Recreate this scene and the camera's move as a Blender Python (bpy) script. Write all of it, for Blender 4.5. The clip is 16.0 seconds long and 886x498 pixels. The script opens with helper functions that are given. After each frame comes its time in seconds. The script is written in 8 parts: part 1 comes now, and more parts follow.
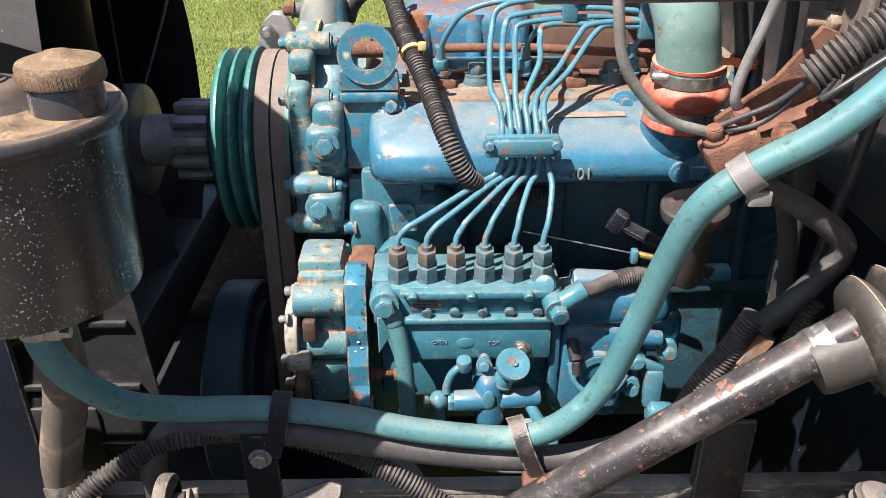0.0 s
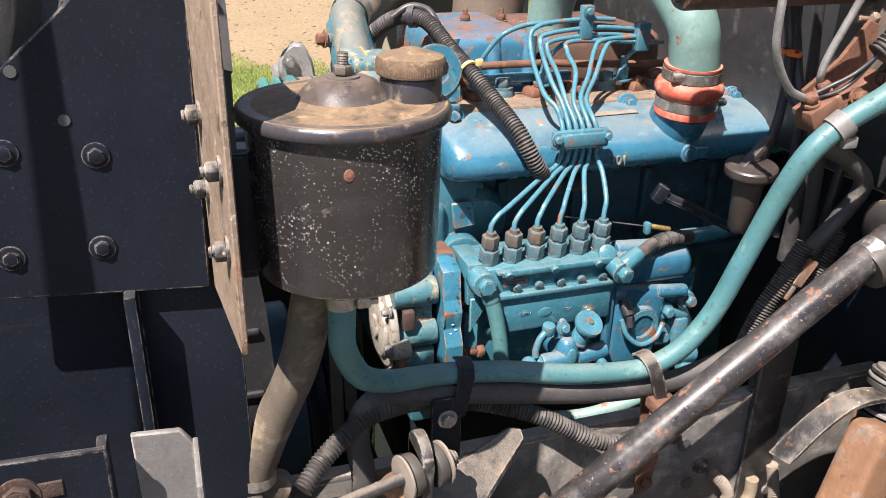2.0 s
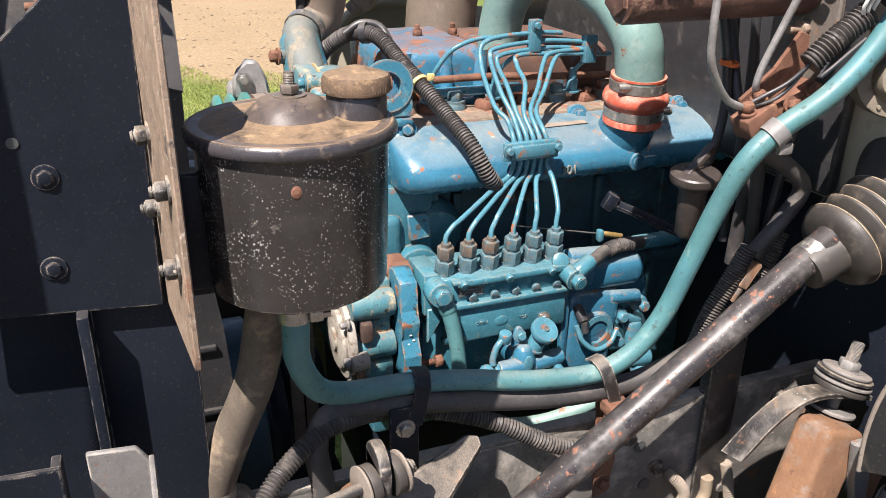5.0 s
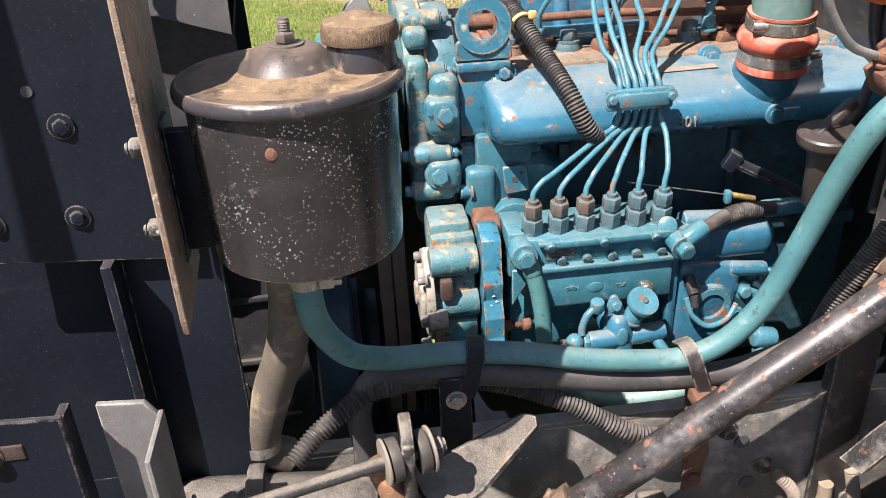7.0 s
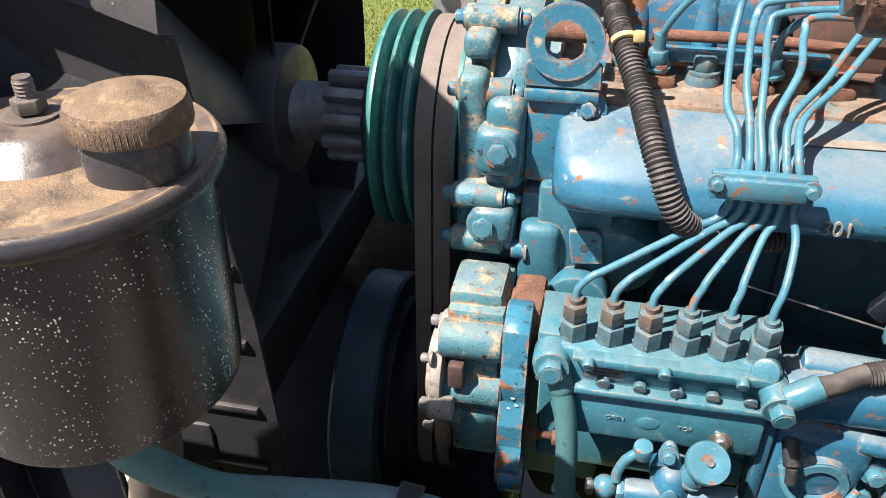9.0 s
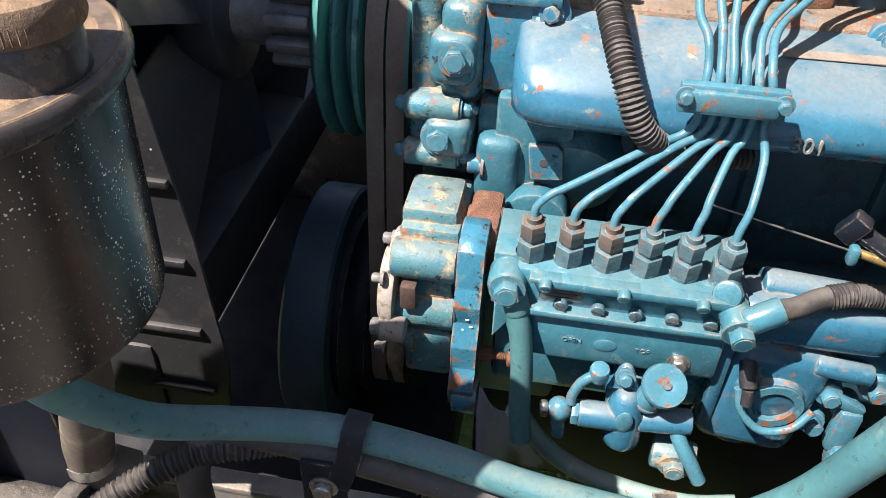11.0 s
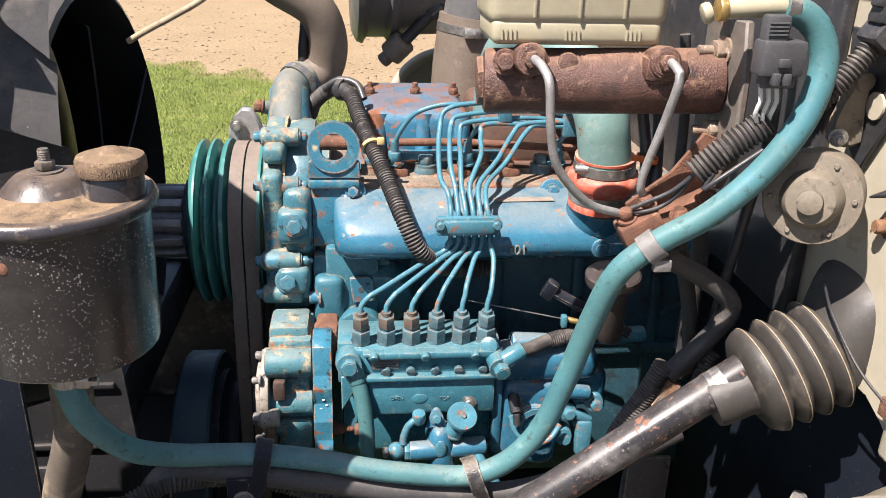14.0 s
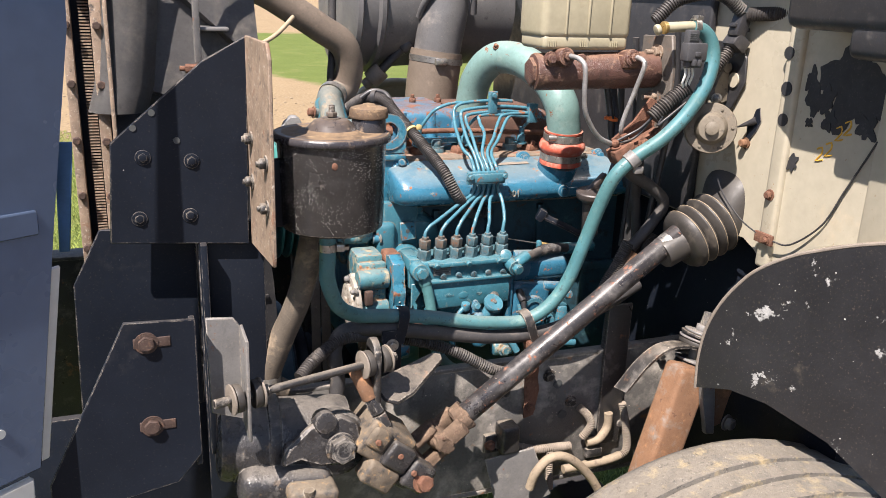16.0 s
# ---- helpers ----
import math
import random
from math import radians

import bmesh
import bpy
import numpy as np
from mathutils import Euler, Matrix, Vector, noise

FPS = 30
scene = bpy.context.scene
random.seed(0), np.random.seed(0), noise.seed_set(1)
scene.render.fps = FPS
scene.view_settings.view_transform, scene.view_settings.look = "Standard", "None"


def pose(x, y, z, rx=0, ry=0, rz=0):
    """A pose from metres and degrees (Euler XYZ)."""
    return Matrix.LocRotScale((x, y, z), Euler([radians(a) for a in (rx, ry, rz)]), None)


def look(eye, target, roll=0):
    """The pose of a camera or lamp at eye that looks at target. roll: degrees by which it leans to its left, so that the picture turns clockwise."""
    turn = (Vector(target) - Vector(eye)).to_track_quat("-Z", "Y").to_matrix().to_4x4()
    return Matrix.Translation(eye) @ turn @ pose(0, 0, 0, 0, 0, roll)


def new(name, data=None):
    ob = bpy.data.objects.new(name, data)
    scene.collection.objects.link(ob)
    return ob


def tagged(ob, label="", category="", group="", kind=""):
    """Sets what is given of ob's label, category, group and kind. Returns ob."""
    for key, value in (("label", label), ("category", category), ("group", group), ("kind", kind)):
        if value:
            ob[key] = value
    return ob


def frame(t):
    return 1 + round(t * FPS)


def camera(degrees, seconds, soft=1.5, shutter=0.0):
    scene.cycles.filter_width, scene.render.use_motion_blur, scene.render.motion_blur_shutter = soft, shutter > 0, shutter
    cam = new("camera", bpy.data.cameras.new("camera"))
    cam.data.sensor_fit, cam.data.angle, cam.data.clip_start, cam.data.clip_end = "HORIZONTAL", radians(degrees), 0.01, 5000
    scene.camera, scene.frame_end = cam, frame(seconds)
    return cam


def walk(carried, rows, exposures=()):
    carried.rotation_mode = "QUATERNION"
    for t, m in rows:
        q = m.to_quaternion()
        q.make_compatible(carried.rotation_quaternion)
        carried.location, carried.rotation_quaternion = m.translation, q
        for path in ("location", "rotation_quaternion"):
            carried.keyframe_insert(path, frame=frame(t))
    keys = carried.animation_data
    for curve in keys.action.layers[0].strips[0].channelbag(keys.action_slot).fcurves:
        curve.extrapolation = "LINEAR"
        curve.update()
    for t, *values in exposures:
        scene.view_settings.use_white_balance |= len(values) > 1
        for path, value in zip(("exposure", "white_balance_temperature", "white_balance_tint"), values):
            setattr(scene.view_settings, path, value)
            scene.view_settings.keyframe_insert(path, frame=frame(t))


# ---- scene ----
cam = camera(56.8, 16.0, soft=0.5)
PATH = [
    (0, (-0.006, 0.045, 1.565), (0.011, 1.812, 0.627), -0.4),
    (0.5, (-0.212, -0.007, 1.567), (0.024, 1.763, 0.666), 0.3),
    (1, (-0.366, -0.038, 1.553), (0.07, 1.71, 0.685), 0.4),
    (1.5, (-0.412, -0.047, 1.548), (0.134, 1.683, 0.706), 0.7),
    (2, (-0.416, -0.039, 1.552), (0.183, 1.683, 0.73), 1.2),
    (2.5, (-0.431, -0.03, 1.55), (0.197, 1.688, 0.743), 1.5),
    (3, (-0.424, -0.039, 1.557), (0.229, 1.677, 0.766), 1.6),
    (3.5, (-0.423, -0.047, 1.56), (0.258, 1.664, 0.781), 1.5),
    (6, (-0.394, -0.058, 1.558), (0.236, 1.643, 0.716), -0.5),
    (6.5, (-0.367, -0.053, 1.547), (0.091, 1.678, 0.657), -1.6),
    (7, (-0.252, -0.017, 1.554), (-0.056, 1.738, 0.614), -2.7),
    (7.5, (-0.134, 0.037, 1.567), (-0.226, 1.783, 0.596), -3.3),
    (8, (-0.092, 0.102, 1.574), (-0.383, 1.812, 0.577), -2.8),
    (8.5, (-0.058, 0.195, 1.572), (-0.425, 1.871, 0.543), -1.6),
    (9, (-0.04, 0.263, 1.566), (-0.394, 1.9, 0.473), -0.5),
    (9.5, (-0.039, 0.299, 1.547), (-0.356, 1.887, 0.372), 0.2),
    (9.7, (-0.034, 0.306, 1.54), (-0.346, 1.875, 0.34), 0.3),
    (11.8, (-0.055, 0.284, 1.572), (-0.195, 1.819, 0.298), 2.8),
    (12, (-0.059, 0.243, 1.586), (-0.169, 1.812, 0.35), 2.9),
    (12.5, (-0.056, 0.111, 1.588), (-0.077, 1.782, 0.488), 2.8),
    (13, (-0.055, -0.024, 1.586), (-0.004, 1.746, 0.656), 2.6),
    (13.5, (-0.032, -0.066, 1.596), (0.08, 1.751, 0.767), 1.9),
    (14, (-0.046, -0.085, 1.61), (0.152, 1.758, 0.857), 1.6),
    (14.5, (-0.113, -0.137, 1.612), (0.216, 1.709, 0.918), 1.6),
    (15, (-0.322, -0.266, 1.605), (0.161, 1.56, 0.948), 1.7),
    (15.5, (-0.479, -0.394, 1.608), (0.131, 1.405, 0.982), 2.0),
    (16, (-0.547, -0.542, 1.587), (0.144, 1.237, 0.989), 2.1),
]
walk(cam, [(t, look(eye, target, roll)) for t, eye, target, roll in PATH], exposures=[(0.0, 1.46, 6250, 17), (3.5, 1.41, 6250, 17), (6.0, 1.40, 6250, 17), (8.3, 1.55, 6250, 17), (9.5, 1.46, 6250, 17), (12.0, 1.50, 6250, 17), (13.0, 1.48, 6250, 17), (14.5, 1.37, 6250, 17), (15.0, 1.32, 6250, 17), (16.0, 1.36, 6250, 17)])

# ---- sun and sky ----
SUN = Vector((0.424, 0.352, -0.834)).normalized()
lamp = bpy.data.lights.new("sun", "SUN")
lamp.energy, lamp.angle, lamp.color = 5.0, radians(0.53), (1.0, 0.92, 0.80)
sun = new("sun", lamp)
sun.matrix_world = look((-1.0, -0.8, 3.0), Vector((-1.0, -0.8, 3.0)) + SUN)
world = bpy.data.worlds.new("world")
world.use_nodes = True
scene.world = world
sky = world.node_tree.nodes.new("ShaderNodeTexSky")
sky.sky_type, sky.sun_disc = "NISHITA", False
sky.sun_elevation = math.asin(-SUN.z)
sky.sun_rotation = math.atan2(-SUN.x, -SUN.y)
world.node_tree.links.new(sky.outputs["Color"], world.node_tree.nodes["Background"].inputs["Color"])
world.node_tree.nodes["Background"].inputs["Strength"].default_value = 0.056

# ---- building tools ----
V = Vector
ORIGIN = {}


def thing(name, base, label, category, group="", kind=""):
    """A top-level thing: an Empty at its base."""
    ob = new(name)
    ob.empty_display_size = 0.02
    ob.location = base
    ORIGIN[ob] = V(base)
    return tagged(ob, label, category, group, kind)


def mesh_of(name, bm, material, base):
    bmesh.ops.translate(bm, verts=bm.verts, vec=-V(base))
    bmesh.ops.recalc_face_normals(bm, faces=bm.faces)
    me = bpy.data.meshes.new(name)
    bm.to_mesh(me)
    bm.free()
    me.polygons.foreach_set("use_smooth", [True] * len(me.polygons))
    me.set_sharp_from_angle(angle=radians(38))
    me.materials.append(material)
    return me


def part(name, bm, material, parent, label=""):
    """One mesh, given in world metres, as a part of a thing or of a part."""
    base = ORIGIN[parent]
    ob = new(name, mesh_of(name, bm, material, base))
    ob.parent = parent
    ORIGIN[ob] = base
    return tagged(ob, label)


def solid(name, bm, material, base, label, category, group="", kind=""):
    """A top-level thing of one mesh."""
    ob = new(name, mesh_of(name, bm, material, base))
    ob.location = base
    ORIGIN[ob] = V(base)
    return tagged(ob, label, category, group, kind)


def B():
    return bmesh.new()


def turn_to(axis):
    return V(axis).normalized().to_track_quat("Z", "Y").to_matrix().to_4x4()


def bevel(bm, verts, width, seg=2):
    if width > 0:
        edges = list({e for v in verts for e in v.link_edges})
        bmesh.ops.bevel(bm, geom=edges, offset=width, segments=seg, affect="EDGES", profile=0.5, clamp_overlap=True)


def box(bm, lo, hi, round_=0.003, seg=2, rot=(0, 0, 0)):
    """A box between two corners, turned about its middle, with rounded edges."""
    lo, hi = V(lo), V(hi)
    c, s = (lo + hi) / 2, hi - lo
    m = Matrix.Translation(c) @ pose(0, 0, 0, *rot) @ Matrix.Diagonal((*s, 1))
    verts = bmesh.ops.create_cube(bm, size=1, matrix=m)["verts"]
    bevel(bm, verts, min(round_, min(abs(a) for a in s) * 0.45), seg)
    return bm


def rod(bm, a, b, r, r2=None, n=20, round_=0.0):
    """A cylinder or cone from a to b."""
    a, b = V(a), V(b)
    m = Matrix.Translation((a + b) / 2) @ turn_to(b - a)
    verts = bmesh.ops.create_cone(bm, cap_ends=True, segments=n, radius1=r, radius2=r if r2 is None else r2, depth=(b - a).length, matrix=m)["verts"]
    if round_:
        ring = list({e for v in verts for e in v.link_edges if len(e.link_faces) == 2 and max(len(f.verts) for f in e.link_faces) > 4})
        bmesh.ops.bevel(bm, geom=ring, offset=round_, segments=2, affect="EDGES", profile=0.5, clamp_overlap=True)
    return bm


def ball(bm, c, r, scale=(1, 1, 1), n=16):
    bmesh.ops.create_uvsphere(bm, u_segments=n, v_segments=n // 2 + 2, radius=r, matrix=Matrix.Translation(c) @ Matrix.Diagonal((*scale, 1)))
    return bm


def lathe(bm, at, axis, profile, n=32):
    """Turned shape: profile of (radius, height along the axis), closed at its ends."""
    m = Matrix.Translation(at) @ turn_to(axis)
    rings = []
    for r, h in profile:
        rings.append([bm.verts.new(m @ V((r * math.cos(2 * math.pi * k / n), r * math.sin(2 * math.pi * k / n), h))) for k in range(n)])
    for a, b in zip(rings, rings[1:]):
        for k in range(n):
            bm.faces.new((a[k], a[(k + 1) % n], b[(k + 1) % n], b[k]))
    for ring in (rings[0], rings[-1]):
        bm.faces.new(ring)
    return bm


def spline(points, step=0.004):
    """A smooth curve through the points, sampled evenly."""
    p = [V(q) for q in points]
    p = [p[0] * 2 - p[1]] + p + [p[-1] * 2 - p[-2]]
    out = []
    for i in range(1, len(p) - 2):
        a, b, c, d = p[i - 1:i + 3]
        k = max(2, int((c - b).length / step))
        for j in range(k):
            t = j / k
            out.append(0.5 * (2 * b + (c - a) * t + (2 * a - 5 * b + 4 * c - d) * t * t + (3 * b - a - 3 * c + d) * t ** 3))
    out.append(p[-2])
    return out


def tube(bm, points, r, n=14, rib=0.0, depth=0.0012, step=0.006, flat=1.0):
    """A hose or pipe along a smooth curve. rib: the spacing of its rings (0: smooth)."""
    pts = spline(points, rib / 4 if rib else step)
    pts = [q for i, q in enumerate(pts) if i == 0 or (q - pts[i - 1]).length > 1e-5]
    side, rings, walked = None, [], 0.0
    for i, q in enumerate(pts):
        d = (pts[min(i + 1, len(pts) - 1)] - pts[max(i - 1, 0)]).normalized()
        side = d.orthogonal() if side is None else side - d * side.dot(d)
        side.normalize()
        up = d.cross(side)
        if i:
            walked += (q - pts[i - 1]).length
        rr = r + (depth * math.cos(2 * math.pi * walked / rib) if rib else 0.0)
        rings.append([bm.verts.new(q + rr * (side * math.cos(2 * math.pi * k / n) + up * math.sin(2 * math.pi * k / n) * flat)) for k in range(n)])
    for a, b in zip(rings, rings[1:]):
        for k in range(n):
            bm.faces.new((a[k], a[(k + 1) % n], b[(k + 1) % n], b[k]))
    bm.faces.new(rings[0])
    bm.faces.new(rings[-1])
    return bm


def bolt(bm, at, axis, af=0.013, h=0.007, washer=True, shank=0.0):
    """A hexagon head standing on `at`, with its washer and, where it shows, the thread."""
    at, d = V(at), V(axis).normalized()
    w = 0.0016 if washer else 0.0
    if washer:
        rod(bm, at - d * 0.001, at + d * w, af * 0.78, n=18)
    spin = (at.x * 91 + at.z * 57) % 1
    m = Matrix.Translation(at + d * (w + h / 2)) @ turn_to(d) @ Matrix.Rotation(spin, 4, "Z")
    verts = bmesh.ops.create_cone(bm, cap_ends=True, segments=6, radius1=af * 0.577, radius2=af * 0.577, depth=h, matrix=m)["verts"]
    bevel(bm, verts, 0.0008, 1)
    rod(bm, at + d * (w + h), at + d * (w + h + 0.0008), af * 0.40, n=14)
    if shank:
        top = at + d * (w + h)
        k = max(2, int(shank / 0.0016))
        for i in range(k):
            rod(bm, top + d * (shank * i / k), top + d * (shank * (i + 0.6) / k), af * 0.34, af * 0.28, n=10)
        rod(bm, top, top + d * shank, af * 0.27, n=10)
    return bm


def sheet(bm, outline, place, thick, round_=0.0012, holes=()):
    """A plate cut to an outline of (u, v), laid by the matrix `place`; it is `thick` along the matrix's z."""
    lower = [bm.verts.new(place @ V((u, v, -thick / 2))) for u, v in outline]
    upper = [bm.verts.new(place @ V((u, v, thick / 2))) for u, v in outline]
    faces = [bm.faces.new(lower[::-1]), bm.faces.new(upper)]
    n = len(outline)
    for i in range(n):
        faces.append(bm.faces.new((lower[i], lower[(i + 1) % n], upper[(i + 1) % n], upper[i])))
    bevel(bm, lower + upper, min(round_, thick * 0.4), 1)
    return bm


def basis(at, u, v):
    """A matrix whose x runs along u, y along v (made square to u)."""
    u, v = V(u).normalized(), V(v)
    v = (v - u * v.dot(u)).normalized()
    w = u.cross(v)
    m = Matrix((u, v, w)).transposed().to_4x4()
    m.translation = V(at)
    return m


def ring_plate(bm, at, axis, r_out, r_in, thick, n=32):
    m = Matrix.Translation(at) @ turn_to(axis)
    rows = [(r_in, -thick / 2), (r_out, -thick / 2), (r_out, thick / 2), (r_in, thick / 2)]
    rings = [[bm.verts.new(m @ V((r * math.cos(2 * math.pi * k / n), r * math.sin(2 * math.pi * k / n), h))) for k in range(n)] for r, h in rows]
    for i in range(4):
        a, b = rings[i], rings[(i + 1) % 4]
        for k in range(n):
            bm.faces.new((a[k], a[(k + 1) % n], b[(k + 1) % n], b[k]))
    return bm


def band(bm, at, axis, r, width, thick=0.0012, n=28):
    """A hose clip's band with its worm box."""
    ring_plate(bm, at, axis, r + thick, r - 0.0005, width, n)
    return bm


def strip(bm, points, across, width, thick):
    """A bent flat band along the points; `across` is the direction of its width."""
    pts, across = spline(points, 0.003), V(across).normalized()
    rings = []
    for i, q in enumerate(pts):
        d = (pts[min(i + 1, len(pts) - 1)] - pts[max(i - 1, 0)]).normalized()
        n = d.cross(across).normalized()
        rings.append([bm.verts.new(q + across * (width / 2 * a) + n * (thick / 2 * b)) for a, b in ((-1, -1), (1, -1), (1, 1), (-1, 1))])
    for a, b in zip(rings, rings[1:]):
        for k in range(4):
            bm.faces.new((a[k], a[(k + 1) % 4], b[(k + 1) % 4], b[k]))
    bm.faces.new(rings[0])
    bm.faces.new(rings[-1])
    return bm


def lettering(name, text, size, place, material, parent, depth=0.0006):
    curve = bpy.data.curves.new(name, "FONT")
    curve.body, curve.size, curve.extrude, curve.align_x, curve.align_y = text, size, depth, "CENTER", "CENTER"
    tmp = bpy.data.objects.new(name, curve)
    scene.collection.objects.link(tmp)
    me = bpy.data.meshes.new_from_object(tmp.evaluated_get(bpy.context.evaluated_depsgraph_get()))
    bpy.data.objects.remove(tmp)
    me.transform(Matrix.Translation(-ORIGIN[parent]) @ place)
    me.materials.clear()
    me.materials.append(material)
    ob = new(name, me)
    ob.parent = parent
    ORIGIN[ob] = ORIGIN[parent]
    return ob

# ---- materials ----
def surface(name, base, rough=0.5, metal=0.0, tone=0.25, tone_size=0.05, layers=(), top=None, bump=0.15, grain=0.0015, spec=0.5, hue=None, coat=0.0, specks=None, dirt=0.7, wear=None):
    """A worn surface. layers: (colour, cover 0..1, size in metres, roughness, sharpness) of chips, rust or stains, laid over one another;
    top: (colour, strength) of dust that settled on faces that look up."""
    m = bpy.data.materials.new(name)
    m.use_nodes = True
    nt = m.node_tree
    N, L = nt.nodes, nt.links
    bsdf = N["Principled BSDF"]
    bsdf.inputs["Specular IOR Level"].default_value = spec
    bsdf.inputs["Coat Weight"].default_value = coat
    bsdf.inputs["Coat Roughness"].default_value = 0.15
    coord = N.new("ShaderNodeTexCoord").outputs["Object"]

    def noise_(size, detail=4.0, rough_=0.6, shift=0.0):
        mp = N.new("ShaderNodeMapping")
        mp.inputs["Location"].default_value = (shift, shift * 1.7, shift * 0.6)
        L.new(coord, mp.inputs["Vector"])
        t = N.new("ShaderNodeTexNoise")
        t.inputs["Scale"].default_value = 1.0 / size
        t.inputs["Detail"].default_value = detail
        t.inputs["Roughness"].default_value = rough_
        L.new(mp.outputs["Vector"], t.inputs["Vector"])
        return t.outputs["Fac"]

    def ramp(fac, lo, hi, a=0.0, b=1.0):
        r = N.new("ShaderNodeMapRange")
        r.inputs["From Min"].default_value, r.inputs["From Max"].default_value = lo, hi
        r.inputs["To Min"].default_value, r.inputs["To Max"].default_value = a, b
        L.new(fac, r.inputs["Value"])
        return r.outputs["Result"]

    def mix(fac, a, b):
        x = N.new("ShaderNodeMix")
        x.data_type = "RGBA"
        L.new(fac, x.inputs["Factor"])
        for sock, val in ((x.inputs["A"], a), (x.inputs["B"], b)):
            if isinstance(val, tuple):
                sock.default_value = (*val, 1.0)
            else:
                L.new(val, sock)
        return x.outputs["Result"]

    def mixf(fac, a, b):
        x = N.new("ShaderNodeMix")
        x.data_type = "FLOAT"
        L.new(fac, x.inputs["Factor"])
        for sock, val in ((x.inputs["A"], a), (x.inputs["B"], b)):
            if isinstance(val, float):
                sock.default_value = val
            else:
                L.new(val, sock)
        return x.outputs["Result"]

    dark = tuple(c * (1 - tone) for c in base)
    light = tuple(min(1.0, c * (1 + tone)) for c in (hue or base))
    colour = mix(ramp(noise_(tone_size, 5.0), 0.3, 0.7), dark, light)
    fine = mix(ramp(noise_(tone_size * 0.12, 3.0, shift=3.1), 0.3, 0.75, 0.0, 0.5), colour, tuple(c * 0.75 for c in base))
    colour = fine
    if dirt:
        colour = mix(ramp(noise_(0.0042, 5.0, 0.7, shift=51.0), 0.52, 0.75, 0.0, 0.55 * dirt), colour, tuple(c * 0.35 for c in base))
        colour = mix(ramp(noise_(0.0032, 3.0, 0.7, shift=57.0), 0.60, 0.70, 0.0, 0.45 * dirt), colour, tuple(0.55 * c + 0.45 * d for c, d in zip(base, (0.36, 0.29, 0.21))))
    roughness = ramp(noise_(tone_size * 0.5, 4.0, shift=7.7), 0.3, 0.7, max(0.04, rough - 0.12), min(1.0, rough + 0.12))
    height = noise_(grain, 3.0)
    metallic = None
    for i, (col, cover, size, ro, sharp) in enumerate(layers):
        edge = 0.68 - 0.36 * cover
        mask = ramp(noise_(size, 6.0, 0.68, shift=11.3 + 5 * i), edge, edge + (1 - sharp) * 0.22 + 0.012)
        shade = mix(ramp(noise_(size * 0.2, 4.0, shift=2.0 + i), 0.3, 0.7), tuple(c * 0.65 for c in col), tuple(min(1, c * 1.3) for c in col))
        colour = mix(mask, colour, shade)
        roughness = mixf(mask, roughness, float(ro))
        if metal:
            metallic = mixf(mask, metallic or float(metal), 0.0)
    if specks:
        vo = N.new("ShaderNodeTexVoronoi")
        vo.inputs["Scale"].default_value = 1.0 / specks[1]
        vo.inputs["Randomness"].default_value = 1.0
        L.new(coord, vo.inputs["Vector"])
        sep = N.new("ShaderNodeSeparateColor")
        L.new(vo.outputs["Color"], sep.inputs["Color"])
        size = N.new("ShaderNodeMath")
        size.operation = "MULTIPLY"
        L.new(ramp(sep.outputs["Red"], 0.45, 1.0, 0.0, specks[2]), size.inputs[0])
        L.new(ramp(noise_(0.05, 3.0, shift=41.0), 0.35, 0.65), size.inputs[1])
        less = N.new("ShaderNodeMath")
        less.operation = "LESS_THAN"
        L.new(vo.outputs["Distance"], less.inputs[0])
        L.new(size.outputs[0], less.inputs[1])
        colour = mix(less.outputs[0], colour, specks[0])
        roughness = mixf(less.outputs[0], roughness, 0.9)
    if wear:
        bev = N.new("ShaderNodeBevel")
        bev.samples = 4
        bev.inputs["Radius"].default_value = wear[2]
        flat = N.new("ShaderNodeNewGeometry")
        dot = N.new("ShaderNodeVectorMath")
        dot.operation = "DOT_PRODUCT"
        L.new(bev.outputs["Normal"], dot.inputs[0])
        L.new(flat.outputs["Normal"], dot.inputs[1])
        worn = N.new("ShaderNodeMath")
        worn.operation = "MULTIPLY"
        L.new(ramp(dot.outputs["Value"], 0.995, 0.93), worn.inputs[0])
        L.new(ramp(noise_(0.012, 5.0, 0.7, shift=71.0), 0.42, 0.56, 0.0, wear[1]), worn.inputs[1])
        shade = mix(ramp(noise_(0.006, 4.0, shift=77.0), 0.35, 0.65), tuple(c * 0.5 for c in wear[0]), wear[0])
        colour = mix(worn.outputs[0], colour, shade)
        roughness = mixf(worn.outputs[0], roughness, 0.85)
    if top:
        geo = N.new("ShaderNodeNewGeometry")
        xyz = N.new("ShaderNodeSeparateXYZ")
        L.new(geo.outputs["Normal"], xyz.inputs["Vector"])
        face = ramp(xyz.outputs["Z"], 0.55, 1.0)
        blot = ramp(noise_(tone_size * 0.6, 6.0, 0.7, shift=23.0), 0.30, 0.52)
        mul = N.new("ShaderNodeMath")
        mul.operation = "MULTIPLY"
        L.new(face, mul.inputs[0])
        L.new(blot, mul.inputs[1])
        cover = ramp(mul.outputs[0], 0.0, 1.0, 0.0, top[1])
        colour = mix(cover, colour, mix(ramp(noise_(0.004, 4.0, shift=31.0), 0.3, 0.7), tuple(c * 0.7 for c in top[0]), top[0]))
        roughness = mixf(cover, roughness, 0.9)
    L.new(colour, bsdf.inputs["Base Color"])
    L.new(roughness, bsdf.inputs["Roughness"])
    if metallic:
        L.new(metallic, bsdf.inputs["Metallic"])
    else:
        bsdf.inputs["Metallic"].default_value = metal
